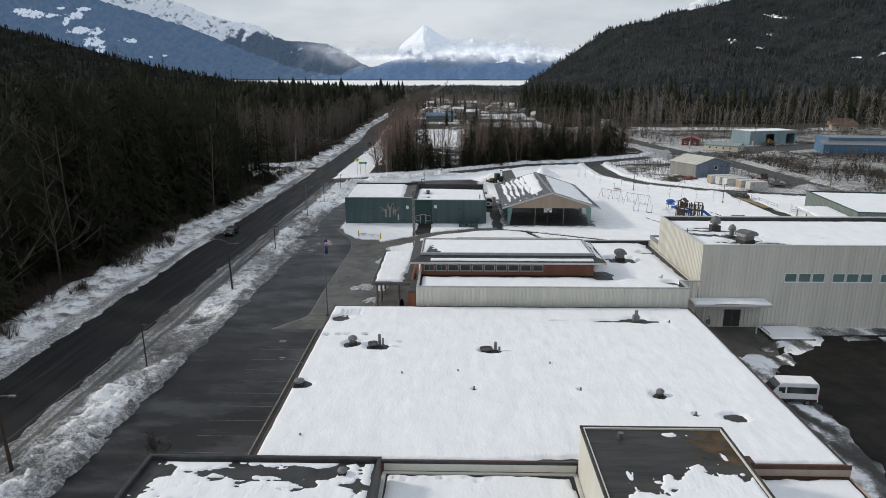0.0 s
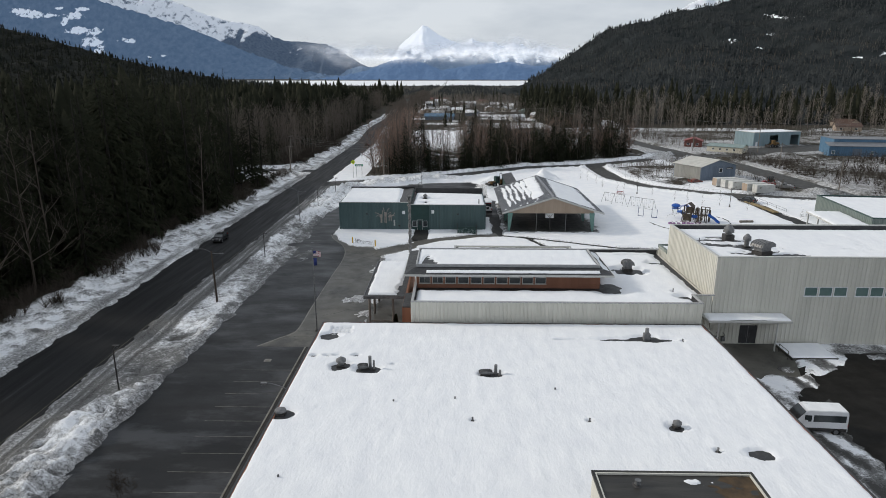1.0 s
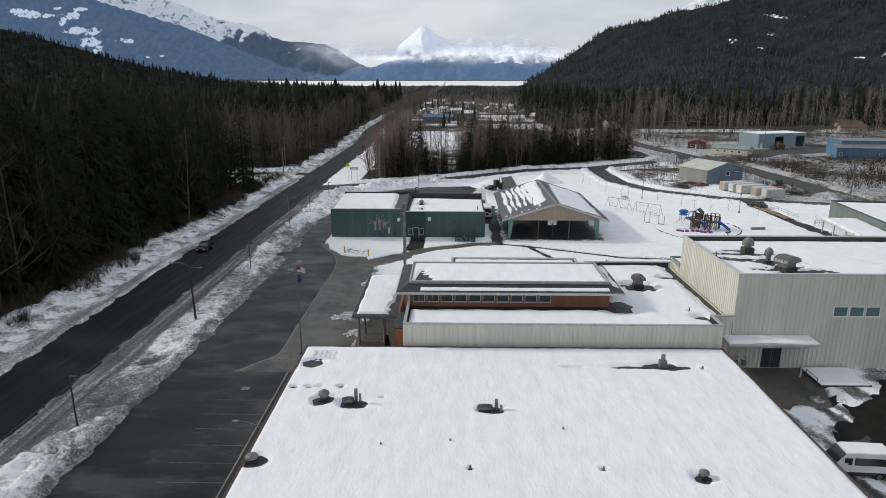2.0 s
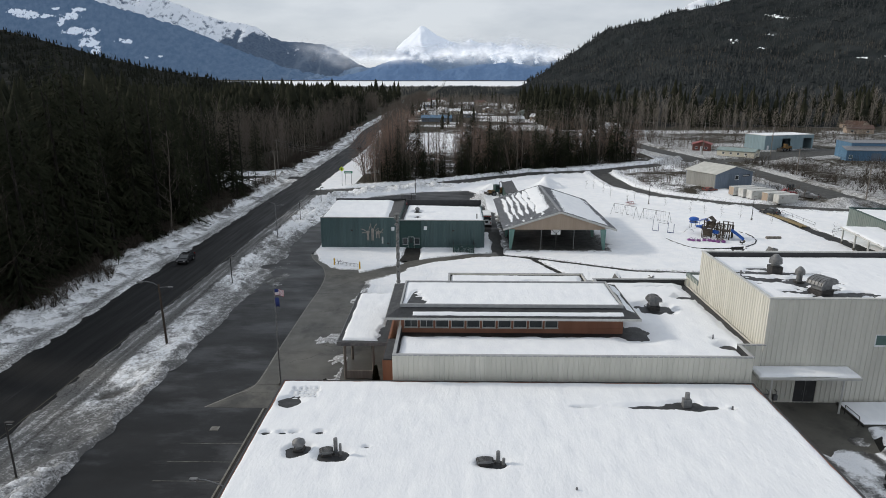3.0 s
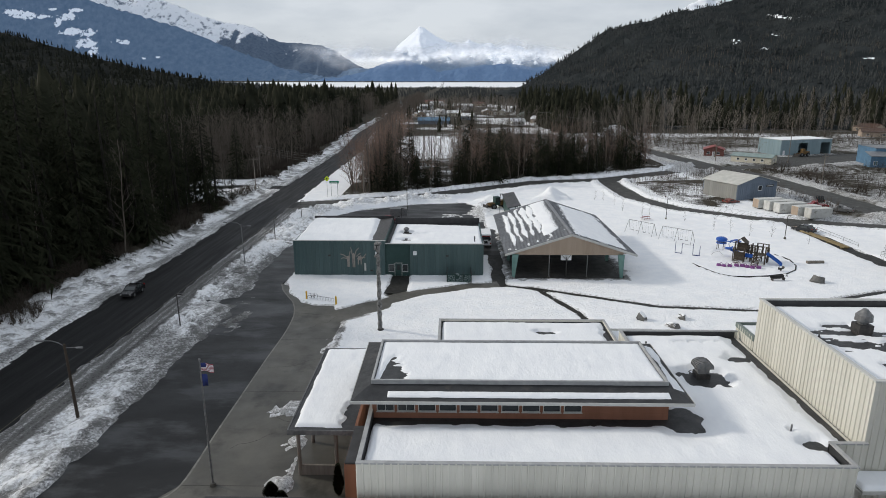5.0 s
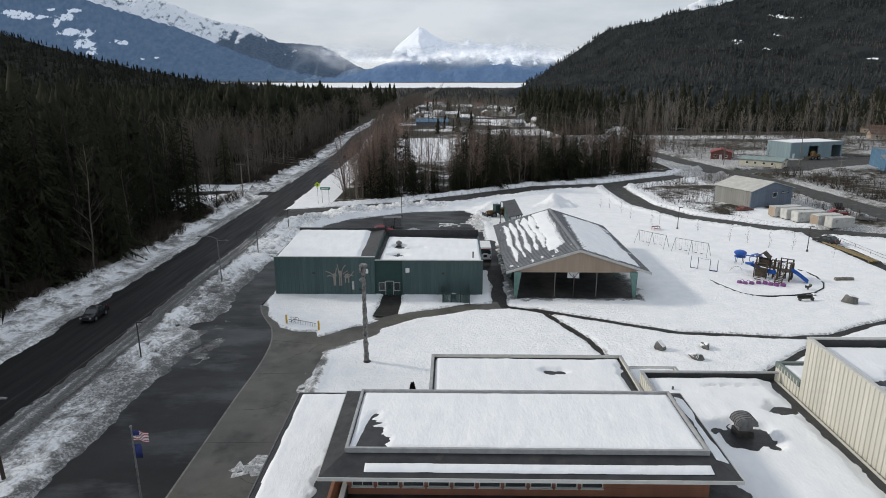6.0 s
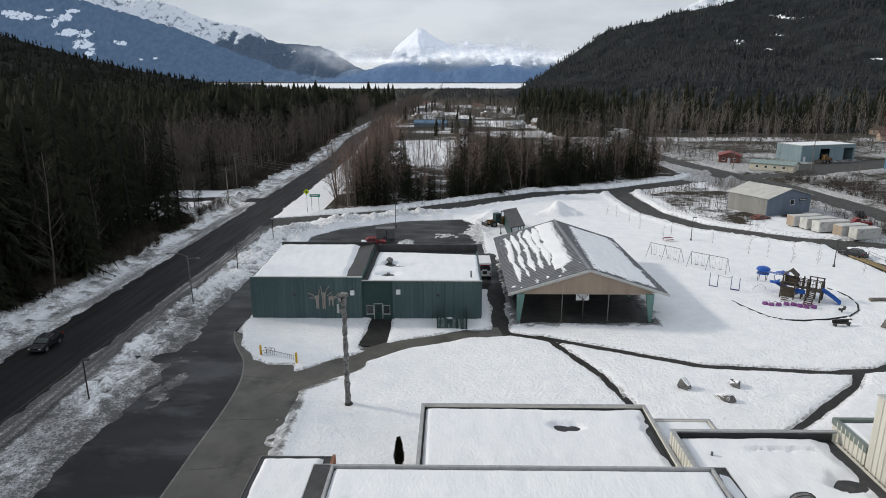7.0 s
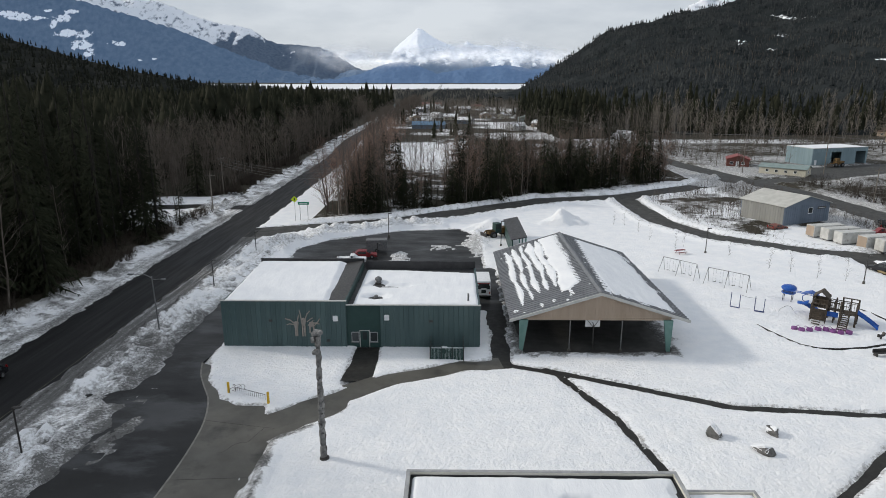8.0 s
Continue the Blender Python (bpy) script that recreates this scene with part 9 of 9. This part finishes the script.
for x in (1.1, 2.1):
    part("stringer", prism([(-0.9, 1.55), (-0.9, 1.3), (-3.3, -0.25), (-3.3, 0.0)], x - 0.04, x + 0.04), M_PLAYWOOD, pg).matrix_basis = Matrix(((0, 1, 0, 0), (1, 0, 0, 0), (0, 0, 1, 0), (0, 0, 0, 1)))
    part("handrail", rod((x, -0.95, 2.5), (x, -3.2, 0.95), 0.035, 0.035, 6), M_PLAYWOOD, pg)
    for t in (0.1, 0.5, 0.9):
        part("baluster", rod((x, -0.95 - 2.25 * t, 1.4 - 1.55 * t), (x, -0.95 - 2.25 * t, 2.5 - 1.55 * t), 0.03, 0.03, 5), M_PLAYWOOD, pg)


def slide(pts, w):
    v, f = [], []
    for (x, y, z), (dx, dy) in pts:
        for s, h in ((-1, 0.35), (-0.86, 0.03), (0.86, 0.03), (1, 0.35), (1.1, 0.33), (1.0, -0.06), (-1.0, -0.06), (-1.1, 0.33)):
            v.append((x - dy * s * w, y + dx * s * w, z + h))
    for i in range(len(pts) - 1):
        for k in range(8):
            a, b = 8 * i + k, 8 * i + (k + 1) % 8
            f.append((a, b, b + 8, a + 8))
    o = new("slide", mesh_of("slide", v, f, M_BLUEPLAY, True))
    o.parent = pg
    tagged(o, "bright blue plastic slide")


slide([((2.8 + 0.5 * t * 5, 0.2 + 0.0 * t, 1.7 - 1.5 * (t ** 1.2) + (0.12 if t == 0 else 0)), (1, 0)) for t in np.linspace(0, 1, 9)], 0.42)
slide([((-2.9 - 1.0 * math.sin(a), 0.2 + 1.0 * (1 - math.cos(a)) - 0.2, 1.95 - 1.7 * a / 4.8), (-math.cos(a), math.sin(a))) for a in np.linspace(0, 4.8, 16)], 0.42)
dm = bmesh.new()
bmesh.ops.create_uvsphere(dm, u_segments=16, v_segments=8, radius=1.0, matrix=Matrix.Translation((-6.3, 5.6, 2.0)) @ Matrix.Diagonal((1.05, 1.05, 0.5, 1)))
part("dome", dm, M_BLUEPLAY, pg, "blue flattened dome", shade=True)
part("dome_ring", rod((-6.3, 5.6, 1.25), (-6.3, 5.6, 1.38), 0.95, 0.95, 16), M_BLUEPLAY, pg)
for k in range(4):
    a = 0.8 + k * 1.57
    part("post", rod((-6.3 + 0.8 * math.cos(a), 5.6 + 0.8 * math.sin(a), -0.4), (-6.3 + 0.8 * math.cos(a), 5.6 + 0.8 * math.sin(a), 2.0), 0.05, 0.05, 6), M_DARKMETAL, pg)
for s in (-0.35, 0.35):
    part("net_rail", rod((-5.7 + s, 4.8 + s, 1.9), (-2.2 + s, 1.0 + s, 2.9), 0.035, 0.035, 6), M_BLUEPLAY, pg)
for i in range(9):
    t = (i + 0.5) / 9
    part("rung", rod((-6.05 + 3.5 * t, 4.45 - 3.8 * t, 1.9 + t), (-5.35 + 3.5 * t, 5.15 - 3.8 * t, 1.9 + t), 0.025, 0.025, 5), M_BLUEPLAY, pg)
part("canopy", prism([(-0.9, 0), (0, 0.35), (0.9, 0), (0, 0.25)], -0.7, 0.7), M_BLUEPLAY, pg, "blue plastic canopy").matrix_basis = pose(-2.9, 1.5, 2.9)
part("play_panel", box(-1.3, 0.8, -0.72, -0.62, 0.9, 1.6, 0.03), M_BLUEPLAY, pg, "blue play panel")
pods = [(-3.2 + 0.82 * i, -6.4 + 0.42 * i - 0.45 * math.sin(i * 1.3)) for i in range(8)]
for i, (x, y) in enumerate(pods):
    part("stepping_pod", rod((x, y, -0.2), (x, y, 0.45), 0.44, 0.38, 14), M_PURPLE, pg, "purple stepping pod")
    if i:
        px, py = pods[i - 1]
        part("pod_rail", tube([(px, py, 0.47), ((x + px) / 2, (y + py) / 2 - 0.25, 0.85), (x, y, 0.47)], 0.035, 5), M_PURPLE, pg)
for x, y in ((-0.5, 1.7), (1.0, 1.7), (2.8, 1.7), (-2.3, -1.6), (-0.5, -1.6)):
    part("post", box(x - 0.07, x + 0.07, y - 0.07, y + 0.07, -0.4, 2.6), M_PLAYWOOD, pg)
part("beam", box(-0.5, 2.8, 1.64, 1.76, 2.602, 2.7), M_PLAYWOOD, pg)
part("beam", box(-2.3, -0.5, -1.66, -1.54, 2.602, 2.7), M_PLAYWOOD, pg)
rails(-0.5, 1.7, 1.0, 1.7, 1.2, 5)
rails(2.8, 0.9, 2.8, 1.7, 1.5, 4)
rails(-2.3, -1.6, -0.5, -1.6, 0.9, 5)
for i in range(6):
    part("stair_tread", box(-1.9, -0.9, -1.75 - 0.25 * i, -1.52 - 0.25 * i, 1.3 - 0.22 * i, 1.38 - 0.22 * i, 0.01), M_PLAYWOOD, pg)
part("slide_rail", tube([(-3.4, 0.9, 2.9), (-3.9, 1.3, 2.4), (-3.9, 2.0, 1.7), (-3.3, 2.4, 1.1)], 0.05, 6), M_BLUEPLAY, pg)
kb = thing("play_area_kerb", "low dark timber edging round the play area", "edging", "play edging")
for i, (p, q) in enumerate(zip(RING, RING[1:])):
    part("timber", box(0, math.hypot(q[0] - p[0], q[1] - p[1]) - 0.03, -0.1, 0.1, -0.2, 0.24, 0.02), M_PATH, kb).matrix_basis = pose(p[0], p[1], 0, 0, 0, math.degrees(math.atan2(q[1] - p[1], q[0] - p[0])))
rid = thing("spring_rider", "small dark spring rider on a coil in the snow", "spring rider", at=(58.1, 141.6, 0.15), rz=25)
part("spring", rod((0, 0, -0.2), (0, 0, 0.4), 0.12, 0.10, 10), M_DARKMETAL, rid)
part("body", shell([(-0.6, 0.4), (0.5, 0.4), (0.7, 0.75), (0.45, 0.95), (0.25, 0.62), (-0.35, 0.62), (-0.6, 0.85)], -0.16, 0.16, 0.0, 5, 0.03), M_DARKMETAL, rid)
part("handle", rod((0.42, -0.28, 0.85), (0.42, 0.28, 0.85), 0.025, 0.025, 6), M_GALV, rid)
climb = thing("climbing_arch", "thin grey tubular climbing arch in the snow", "climbing frame", at=(51.2, 151.6, 0.1))
part("hoop", tube([(1.1 * math.cos(a), 0.2 * math.sin(2 * a), 0.9 * math.sin(a)) for a in np.linspace(0, math.pi, 9)], 0.03, 5), M_GALV, climb)


# ---- houses, sheds and stores beyond ----
def gable_house(name, label, category, at, rz, w, d, eave, ridge, wall_m, roof_m, snow=False, windows=(), doors=(), clad=None, pitch=0.8, over=0.4, side=None):
    """A house with its ridge along y; windows and doors (side, u, low, width, height) on sides S, E, N, W."""
    h = thing(name, label, category, at=at, rz=rz)
    corners = {"S": ((0, 0), (w, 0)), "E": ((w, 0.2), (w, d - 0.2)), "N": ((w, d), (0, d)), "W": ((0, d - 0.2), (0, 0.2))}
    turn = {"S": 0, "E": 90, "N": 180, "W": 270}
    for k, (p, q) in corners.items():
        holes = [(u, u + ww, lo, lo + hh) for s, u, lo, ww, hh in (*windows, *doors) if s == k]
        tone = side if side and k in "WE" else None
        wall(h, p, q, -0.2, eave, tone or wall_m, tone or clad, pitch, holes)
    for y0, y1 in ((0.0, 0.2), (d - 0.2, d)):
        part("gable", prism([(0.0, eave + 0.002), (w, eave + 0.002), (w / 2, ridge - 0.06)], y0, y1), clad or wall_m, h)
    sl = (ridge - eave) / (w / 2)
    for s in (0, 1):
        a, b = (-over, w / 2) if s == 0 else (w / 2, w + over)
        za, zb = (eave - sl * over, ridge) if s == 0 else (ridge, eave - sl * over)
        part("roof", prism([(a, za), (b, zb), (b, zb + 0.14), (a, za + 0.14)], -over, d + over), roof_m, h)
        if snow:
            part("roof_snow", prism([(a + 0.15, za + 0.145), (b, zb + 0.145), (b, zb + 0.33), (a + 0.3, za + 0.33)], -over + 0.1, d + over - 0.1), M_ROOFSNOW, h, "snow on the roof")
    for s, u, lo, ww, hh in windows:
        window(h, u, lo, ww, hh, turn[s], corners[s][0], M_GLASS, M_WHITE)
    for s, u, lo, ww, hh in doors:
        p, t = corners[s][0], radians(turn[s])
        o = part("door", box(0, ww, 0.03, 0.1, 0, hh), M_DARKTRIM if hh > 2.5 else M_WHITE, h)
        o.matrix_basis = pose(p[0] + math.cos(t) * u, p[1] + math.sin(t) * u, lo, 0, 0, turn[s])
    return h


# The two side walls get a paler, greyer tone than the front.
gable_house("metal_shed", "slate-blue metal shed by the waste lot, side walls toned paler grey", "shed", (78.4, 206.2, 0), 24, 14.7, 12.0, 4.7, 6.6, M_SLATE, M_PALEROOF, False,
            [("S", 7.6, 2.6, 1.5, 1.3)], [], M_SLATE, 0.7, side=M_SHEDSIDE)
sg = part("sign_board", box(10.6, 13.4, -0.12, -0.07, 3.4, 4.0, 0.01), M_DARKTRIM, bpy.data.objects["metal_shed"], "narrow dark sign with pale bars")
part("writing", box(10.8, 13.1, -0.127, -0.122, 3.6, 3.8), M_TRIM, sg)
bd = block("blue_depot", "long light-blue metal depot with open bays", "depot", 0, 27.5, 0, 13, 6.8, M_BLUESHED, M_BLUESHED, 0.9, parapet=0.1, roof=M_GALV, cope=M_TRIM,
           holes={"S": [(3.4 + 6.1 * k, 3.4 + 6.1 * k + 4.9, 0.05, 5.2) for k in range(4)]})
bd.matrix_basis = pose(143.7, 313.6, 0, 0, 0, 17)
for k in range(4):
    if k in (1, 3):
        continue
    part("bay_door", box(3.4 + 6.1 * k, 8.3 + 6.1 * k, 0.05, 0.12, 0.05, 5.2), M_BLUESHED, bd, "blue roller door")
snow_on("roof_snow", 0.3, 27.2, 0.3, 12.7, 6.7, 0.12, "thin snow on the depot roof", 0.5, seed=91, turn=bd.matrix_basis.copy())
part("white_door", box(1.2, 2.3, -0.13, -0.10, 0.05, 2.2), M_WHITE, bd)
gable_house("red_house", "small red house with a bright red metal roof", "house", (110.3, 312.5, 0), -22, 8.0, 9.0, 2.9, 4.2, M_REDROOF, M_BRIGHTRED, False, [("S", 1.2, 1.0, 1.2, 1.0), ("S", 5.2, 1.0, 1.2, 1.0)], [("S", 3.3, 0.0, 1.0, 2.1)])
yh = gable_house("yellow_house", "low cream-yellow building with a faded green roof", "house", (115.2, 298.6, 0), -48, 8.0, 15.0, 2.6, 3.5, M_YELLOWWALL, M_ROOFGREEN, False,
                 [("W", 2.0 + 3.0 * k, 1.0, 1.0, 0.9) for k in range(4)] + [("S", 3.0, 1.0, 1.6, 1.0)], [])
yh.matrix_basis = pose(125.2, 283.4, 0, 0, 0, 50)
tb2 = block("blue_store", "blue metal store with a lower lean-to beside the yard", "store", 3.5, 34, 5.2, 20, 7.0, M_BLUEWALL, M_BLUEWALL, 0.9, parapet=0.1, roof=M_GREYROOF, cope=M_GREYROOF)
for a, b in (((0, 0), (30, 0)), ((30, 0.22), (30, 5.1)), ((0, 5.1), (0, 0.22))):
    wall(tb2, a, b, 0, 4.4, M_BLUEWALL, M_BLUEWALL, 0.9)
lean = part("lean_to_roof", prism([(-0.4, 4.35), (5.1, 5.6), (5.1, 5.75), (-0.4, 4.5)], -30.3, 0.3), M_GREYROOF, tb2, "grey metal lean-to roof")
lean.matrix_basis = pose(0, 0, 0, 0, 0, 90)
window(tb2, 1.0, 1.2, 1.3, 1.4, 0, (0, -0.02), M_PANE, M_WHITE)
window(tb2, 16.0, 1.2, 1.3, 1.4, 0, (0, -0.02), M_PANE, M_WHITE)
tb2.matrix_basis = pose(157.6, 274.6, 0, 0, 0, -9)
part("bay_door", box(9, 12.6, -0.16, -0.10, 0.05, 3.4), M_SLATE, tb2)

# green annex with its covered way
ga = block("green_annex", "pale green ribbed-metal annex with a snowy roof", "school building", 0, 40, 0, 26, 5.1, M_PALEGREEN, M_PALEGREEN, 0.7, parapet=0.5, cope=M_GREENTRIM)
ga.matrix_basis = pose(83.5, 129.5, 0, 0, 0, -7)
snow_on("roof_snow", 0.4, 39.6, 0.4, 25.5, 4.6, 0.3, "smooth snow on the annex roof", 0.5, seed=95, turn=ga.matrix_basis.copy())
cw = thing("covered_way", "snowy flat canopy on pale posts along the green annex", "canopy")
cw.matrix_basis = pose(83.5, 129.5, 0, 0, 0, -7)
part("roof", box(-7.2, -0.1, -3, 13.2, 3.25, 3.5, 0.03), M_TRIM, cw, "pale canopy slab")
for y in (-2.2, 2.6, 7.6, 12.6):
    part("post", box(-6.9, -6.65, y - 0.13, y + 0.13, -0.1, 3.25), M_TRIM, cw)
    part("footing", rod((-6.77, y, -0.2), (-6.77, y, 0.7), 0.28, 0.24, 8), M_CONCRETE, cw)
snow_on("roof_snow", -7.1, -0.2, -2.9, 13.1, 3.5, 0.26, "snow on the covered way", 0.25, seed=97, turn=cw.matrix_basis.copy())
fn = thing("guard_rail", "pale pipe railing beside the annex path", "railing")
for p, q in (((81.6, 151.6), (86.5, 154.0)), ((81.2, 172), (81.4, 158))):
    for h in (0.5, 1.0):
        part("rail", rod((*p, h), (*q, h), 0.03, 0.03, 6), M_GALV, fn)
    for t in (0, 0.33, 0.66, 1):
        x, y = p[0] + (q[0] - p[0]) * t, p[1] + (q[1] - p[1]) * t
        part("post", rod((x, y, -0.2), (x, y, 1.0), 0.035, 0.035, 6), M_GALV, fn)
gt = thing("barrier", "worn yellow beam barrier beside the annex path", "barrier", at=(77.2, 171.6, 0), rz=-86)
for yy in (0.0, 0.9):
    part("beam", box(0, 14.5, yy - 0.14, yy + 0.14, 0.22, 0.5, 0.02), M_WORNBEAM, gt)
for xx in (0.6, 5.0, 9.5, 13.8):
    part("stand", box(xx - 0.15, xx + 0.15, -0.3, 1.2, -0.2, 0.218, 0.02), M_WORNBEAM, gt)

# stored boxes and trucks beside the shed
for i, (x, y, L, rz) in enumerate(((82.6, 197.2, 7.4, 12), (84.0, 194.3, 7.4, 11), (85.0, 191.2, 7.6, 12), (87.0, 187.6, 6.6, 14), (88.2, 184.6, 5.6, 10))):
    s = thing("box_body", "white truck box body stored in the snow", "truck body", "stored boxes", at=(x, y, 0), rz=rz)
    part("box", box(-L / 2, L / 2, -1.15, 1.15, 0.45, 2.75, 0.05), M_GRIMY, s)
    part("door", box(-L / 2 - 0.03, -L / 2 - 0.002, -1.05, 1.05, 0.55, 2.65), (M_TAN, M_GRIMY, M_GRIMY, M_TAN, M_GRIMY)[i], s)
    for k in range(5):
        part("rib", box(-L / 2 + 0.6 + k * (L - 1.2) / 4, -L / 2 + 0.7 + k * (L - 1.2) / 4, -1.18, -1.152, 0.5, 2.7), M_GRIMY, s)
    part("skid", box(-L / 2 + 0.3, L / 2 - 0.3, -0.6, -0.4, -0.2, 0.45), M_DARKMETAL, s)
    part("skid", box(-L / 2 + 0.3, L / 2 - 0.3, 0.4, 0.6, -0.2, 0.45), M_DARKMETAL, s)
vehicle("pickup_truck", "white and red truck parked beside the stored boxes", "pickup truck", (90.6, 190.6, 0), 160, 5.6, 2.0, 2.0, M_WHITE, "pickup")
part("side_stripe", box(-2.4, 2.0, 1.005, 1.03, 0.75, 1.1), M_RED, bpy.data.objects[[o.name for o in bpy.data.objects if o.name.startswith("pickup_truck")][-1]], "red stripe along the side")
vehicle("pickup_truck", "red truck parked behind the stored boxes", "pickup truck", (95.0, 197.6, 0), 165, 5.4, 2.0, 1.9, M_RED, "pickup")
vehicle("pickup_truck", "grey truck parked behind the stored boxes", "pickup truck", (98.4, 192.5, 0), 140, 5.4, 2.0, 1.9, M_GALV, "pickup")
vehicle("car", "red car half buried in snow beside the shed", "car", (76.0, 203.8, -0.05), 20, 4.3, 1.8, 1.4, M_REDROOF, "car")
vehicle("pickup_truck", "dark truck parked beside the waste lot", "pickup truck", (100.5, 206, 0), 70, 5.4, 2.0, 1.8, M_BLACKCAR, "pickup")
ym = thing("wheel_loader", "weathered yellow wheel loader standing before the blue depot", "wheel loader", at=(152.5, 311.8, 0), rz=200)
part("engine_bay", box(-2.8, -0.4, -1.0, 1.0, 0.9, 2.2, 0.08), M_MACHINE, ym)
part("cab", box(-0.4, 1.1, -0.8, 0.8, 1.0, 3.3, 0.06), M_MACHINE, ym)
part("bucket", prism([(3.2, 0.1), (4.5, 0.12), (4.4, 0.2), (3.55, 0.35), (3.6, 1.25), (3.4, 1.3)], -1.4, 1.4), M_DARKMETAL, ym)
for s in (-1, 1):
    part("arm", tube([(1.1, s * 0.5, 1.5), (2.6, s * 0.5, 1.4), (3.4, s * 0.5, 0.7)], 0.13, 6), M_MACHINE, ym)
    wheel(ym, -1.7, s * 1.1, 0.8, 0.5)
    wheel(ym, 1.7, s * 1.1, 0.8, 0.5)

# far houses along the valley
chimney_pick = random.Random(9)
FAR = [(58, 587, 11, 10, M_PALEGREEN, M_ROOFGREEN, 0), (70, 588, 10, 7, M_BLUESHED, M_GALV, 0), (-24, 519, 12, 23, M_SLATE, M_BLUEWALL, -90), (-68, 877, 14, 23, M_WHITE, M_BLUESHED, -90), (-40, 930, 14, 30, M_TAN, M_REDROOF, -90),
       (94, 480, 10, 16, M_SLATE, M_BLUESHED, 40), (100, 420, 8, 12, M_WHITE, M_GALV, 30), (30, 640, 9, 12, M_TAN, M_GALV, 5), (42, 630, 9, 12, M_YELLOWWALL, M_GALV, -20), (10, 720, 9, 13, M_WHITE, M_BROWN, 20),
       (-25, 760, 9, 12, M_SLATE, M_GALV, 75), (36, 840, 10, 16, M_TAN, M_REDROOF, 40), (250, 402, 10, 14, M_TAN, M_BROWN, 70), (266, 440, 10, 14, M_TAN, M_BROWN, 30),
       (70, 520, 8, 11, M_TAN, M_GALV, 60), (-10, 640, 8, 12, M_WHITE, M_GALV, 35), (18, 560, 9, 11, M_SLATE, M_GALV, 70), (-30, 600, 8, 11, M_TAN, M_GALV, 15), (8, 610, 9, 12, M_YELLOWWALL, M_GALV, 80),
       (-34, 690, 9, 13, M_WHITE, M_GALV, 60), (24, 770, 10, 14, M_SLATE, M_GALV, 85), (60, 700, 9, 12, M_WHITE, M_GALV, 30), (84, 446, 8, 10, M_TAN, M_GALV, -30), (-12, 850, 10, 16, M_WHITE, M_GALV, 80), (40, 498, 8, 11, M_WHITE, M_GALV, -60)]
for x, y, w, d, wm, rm, rz in FAR:
    gable_house("house", "distant small house with a snowy gable roof" if rm is M_GALV else "distant house with a coloured metal roof", "house", (x, y, 0), rz, w, d, 3.0, 5.0, wm, rm, rm is M_GALV,
                [("S", 1.0, 1.0, 1.4, 1.1), ("S", w - 2.6, 1.0, 1.4, 1.1), ("W", 2.0, 1.0, 1.4, 1.1), ("W", d - 4.0, 1.0, 1.4, 1.1)], [("S", w / 2 - 0.5, 0, 1.0, 2.1)])
    if chimney_pick.random() < 0.4:
        part("chimney", box(w / 2 + 0.6, w / 2 + 1.2, d * 0.5, d * 0.5 + 0.6, 3.8, 6.0), M_ROCK, bpy.data.objects[[o.name for o in bpy.data.objects if o.name.startswith("house")][-1]])
# gas meters by the yard door, added in place of unclear dark objects
for i, x in enumerate((32.5, 33.3)):
    s = thing("gas_meter", "grey gas meter with upright pipes by the yard door", "gas meter", "gas meters", at=(x, 77.9, 0))
    part("case", box(-0.22, 0.22, -0.2, 0.2, 0.7, 1.3, 0.05), M_GALV, s)
    part("pipe", tube([(-0.15, 0, -0.1), (-0.15, 0, 0.7)], 0.04, 6), M_GALV, s)
    part("pipe", tube([(0.15, 0, 1.3), (0.15, 0, 1.6), (0.15, 0.5, 1.6)], 0.04, 6), M_GALV, s)
rb = thing("loading_dock", "raised snow-covered concrete dock beside the yard door", "dock")
part("slab", box(39.9, 45.3, 74.0, 78.4, -0.1, 0.28, 0.02), M_CONCRETE, rb)
part("rail", tube([(39.5, 76.4, 0.0), (39.5, 76.4, 1.0), (39.5, 74.2, 1.0), (39.5, 74.2, 0.0)], 0.04, 6), M_DARKMETAL, rb)
snow_on("roof_snow", 39.95, 45.25, 74.05, 78.35, 0.28, 0.14, "snow on the loading dock", 0.16, seed=99, ragged=0.06)
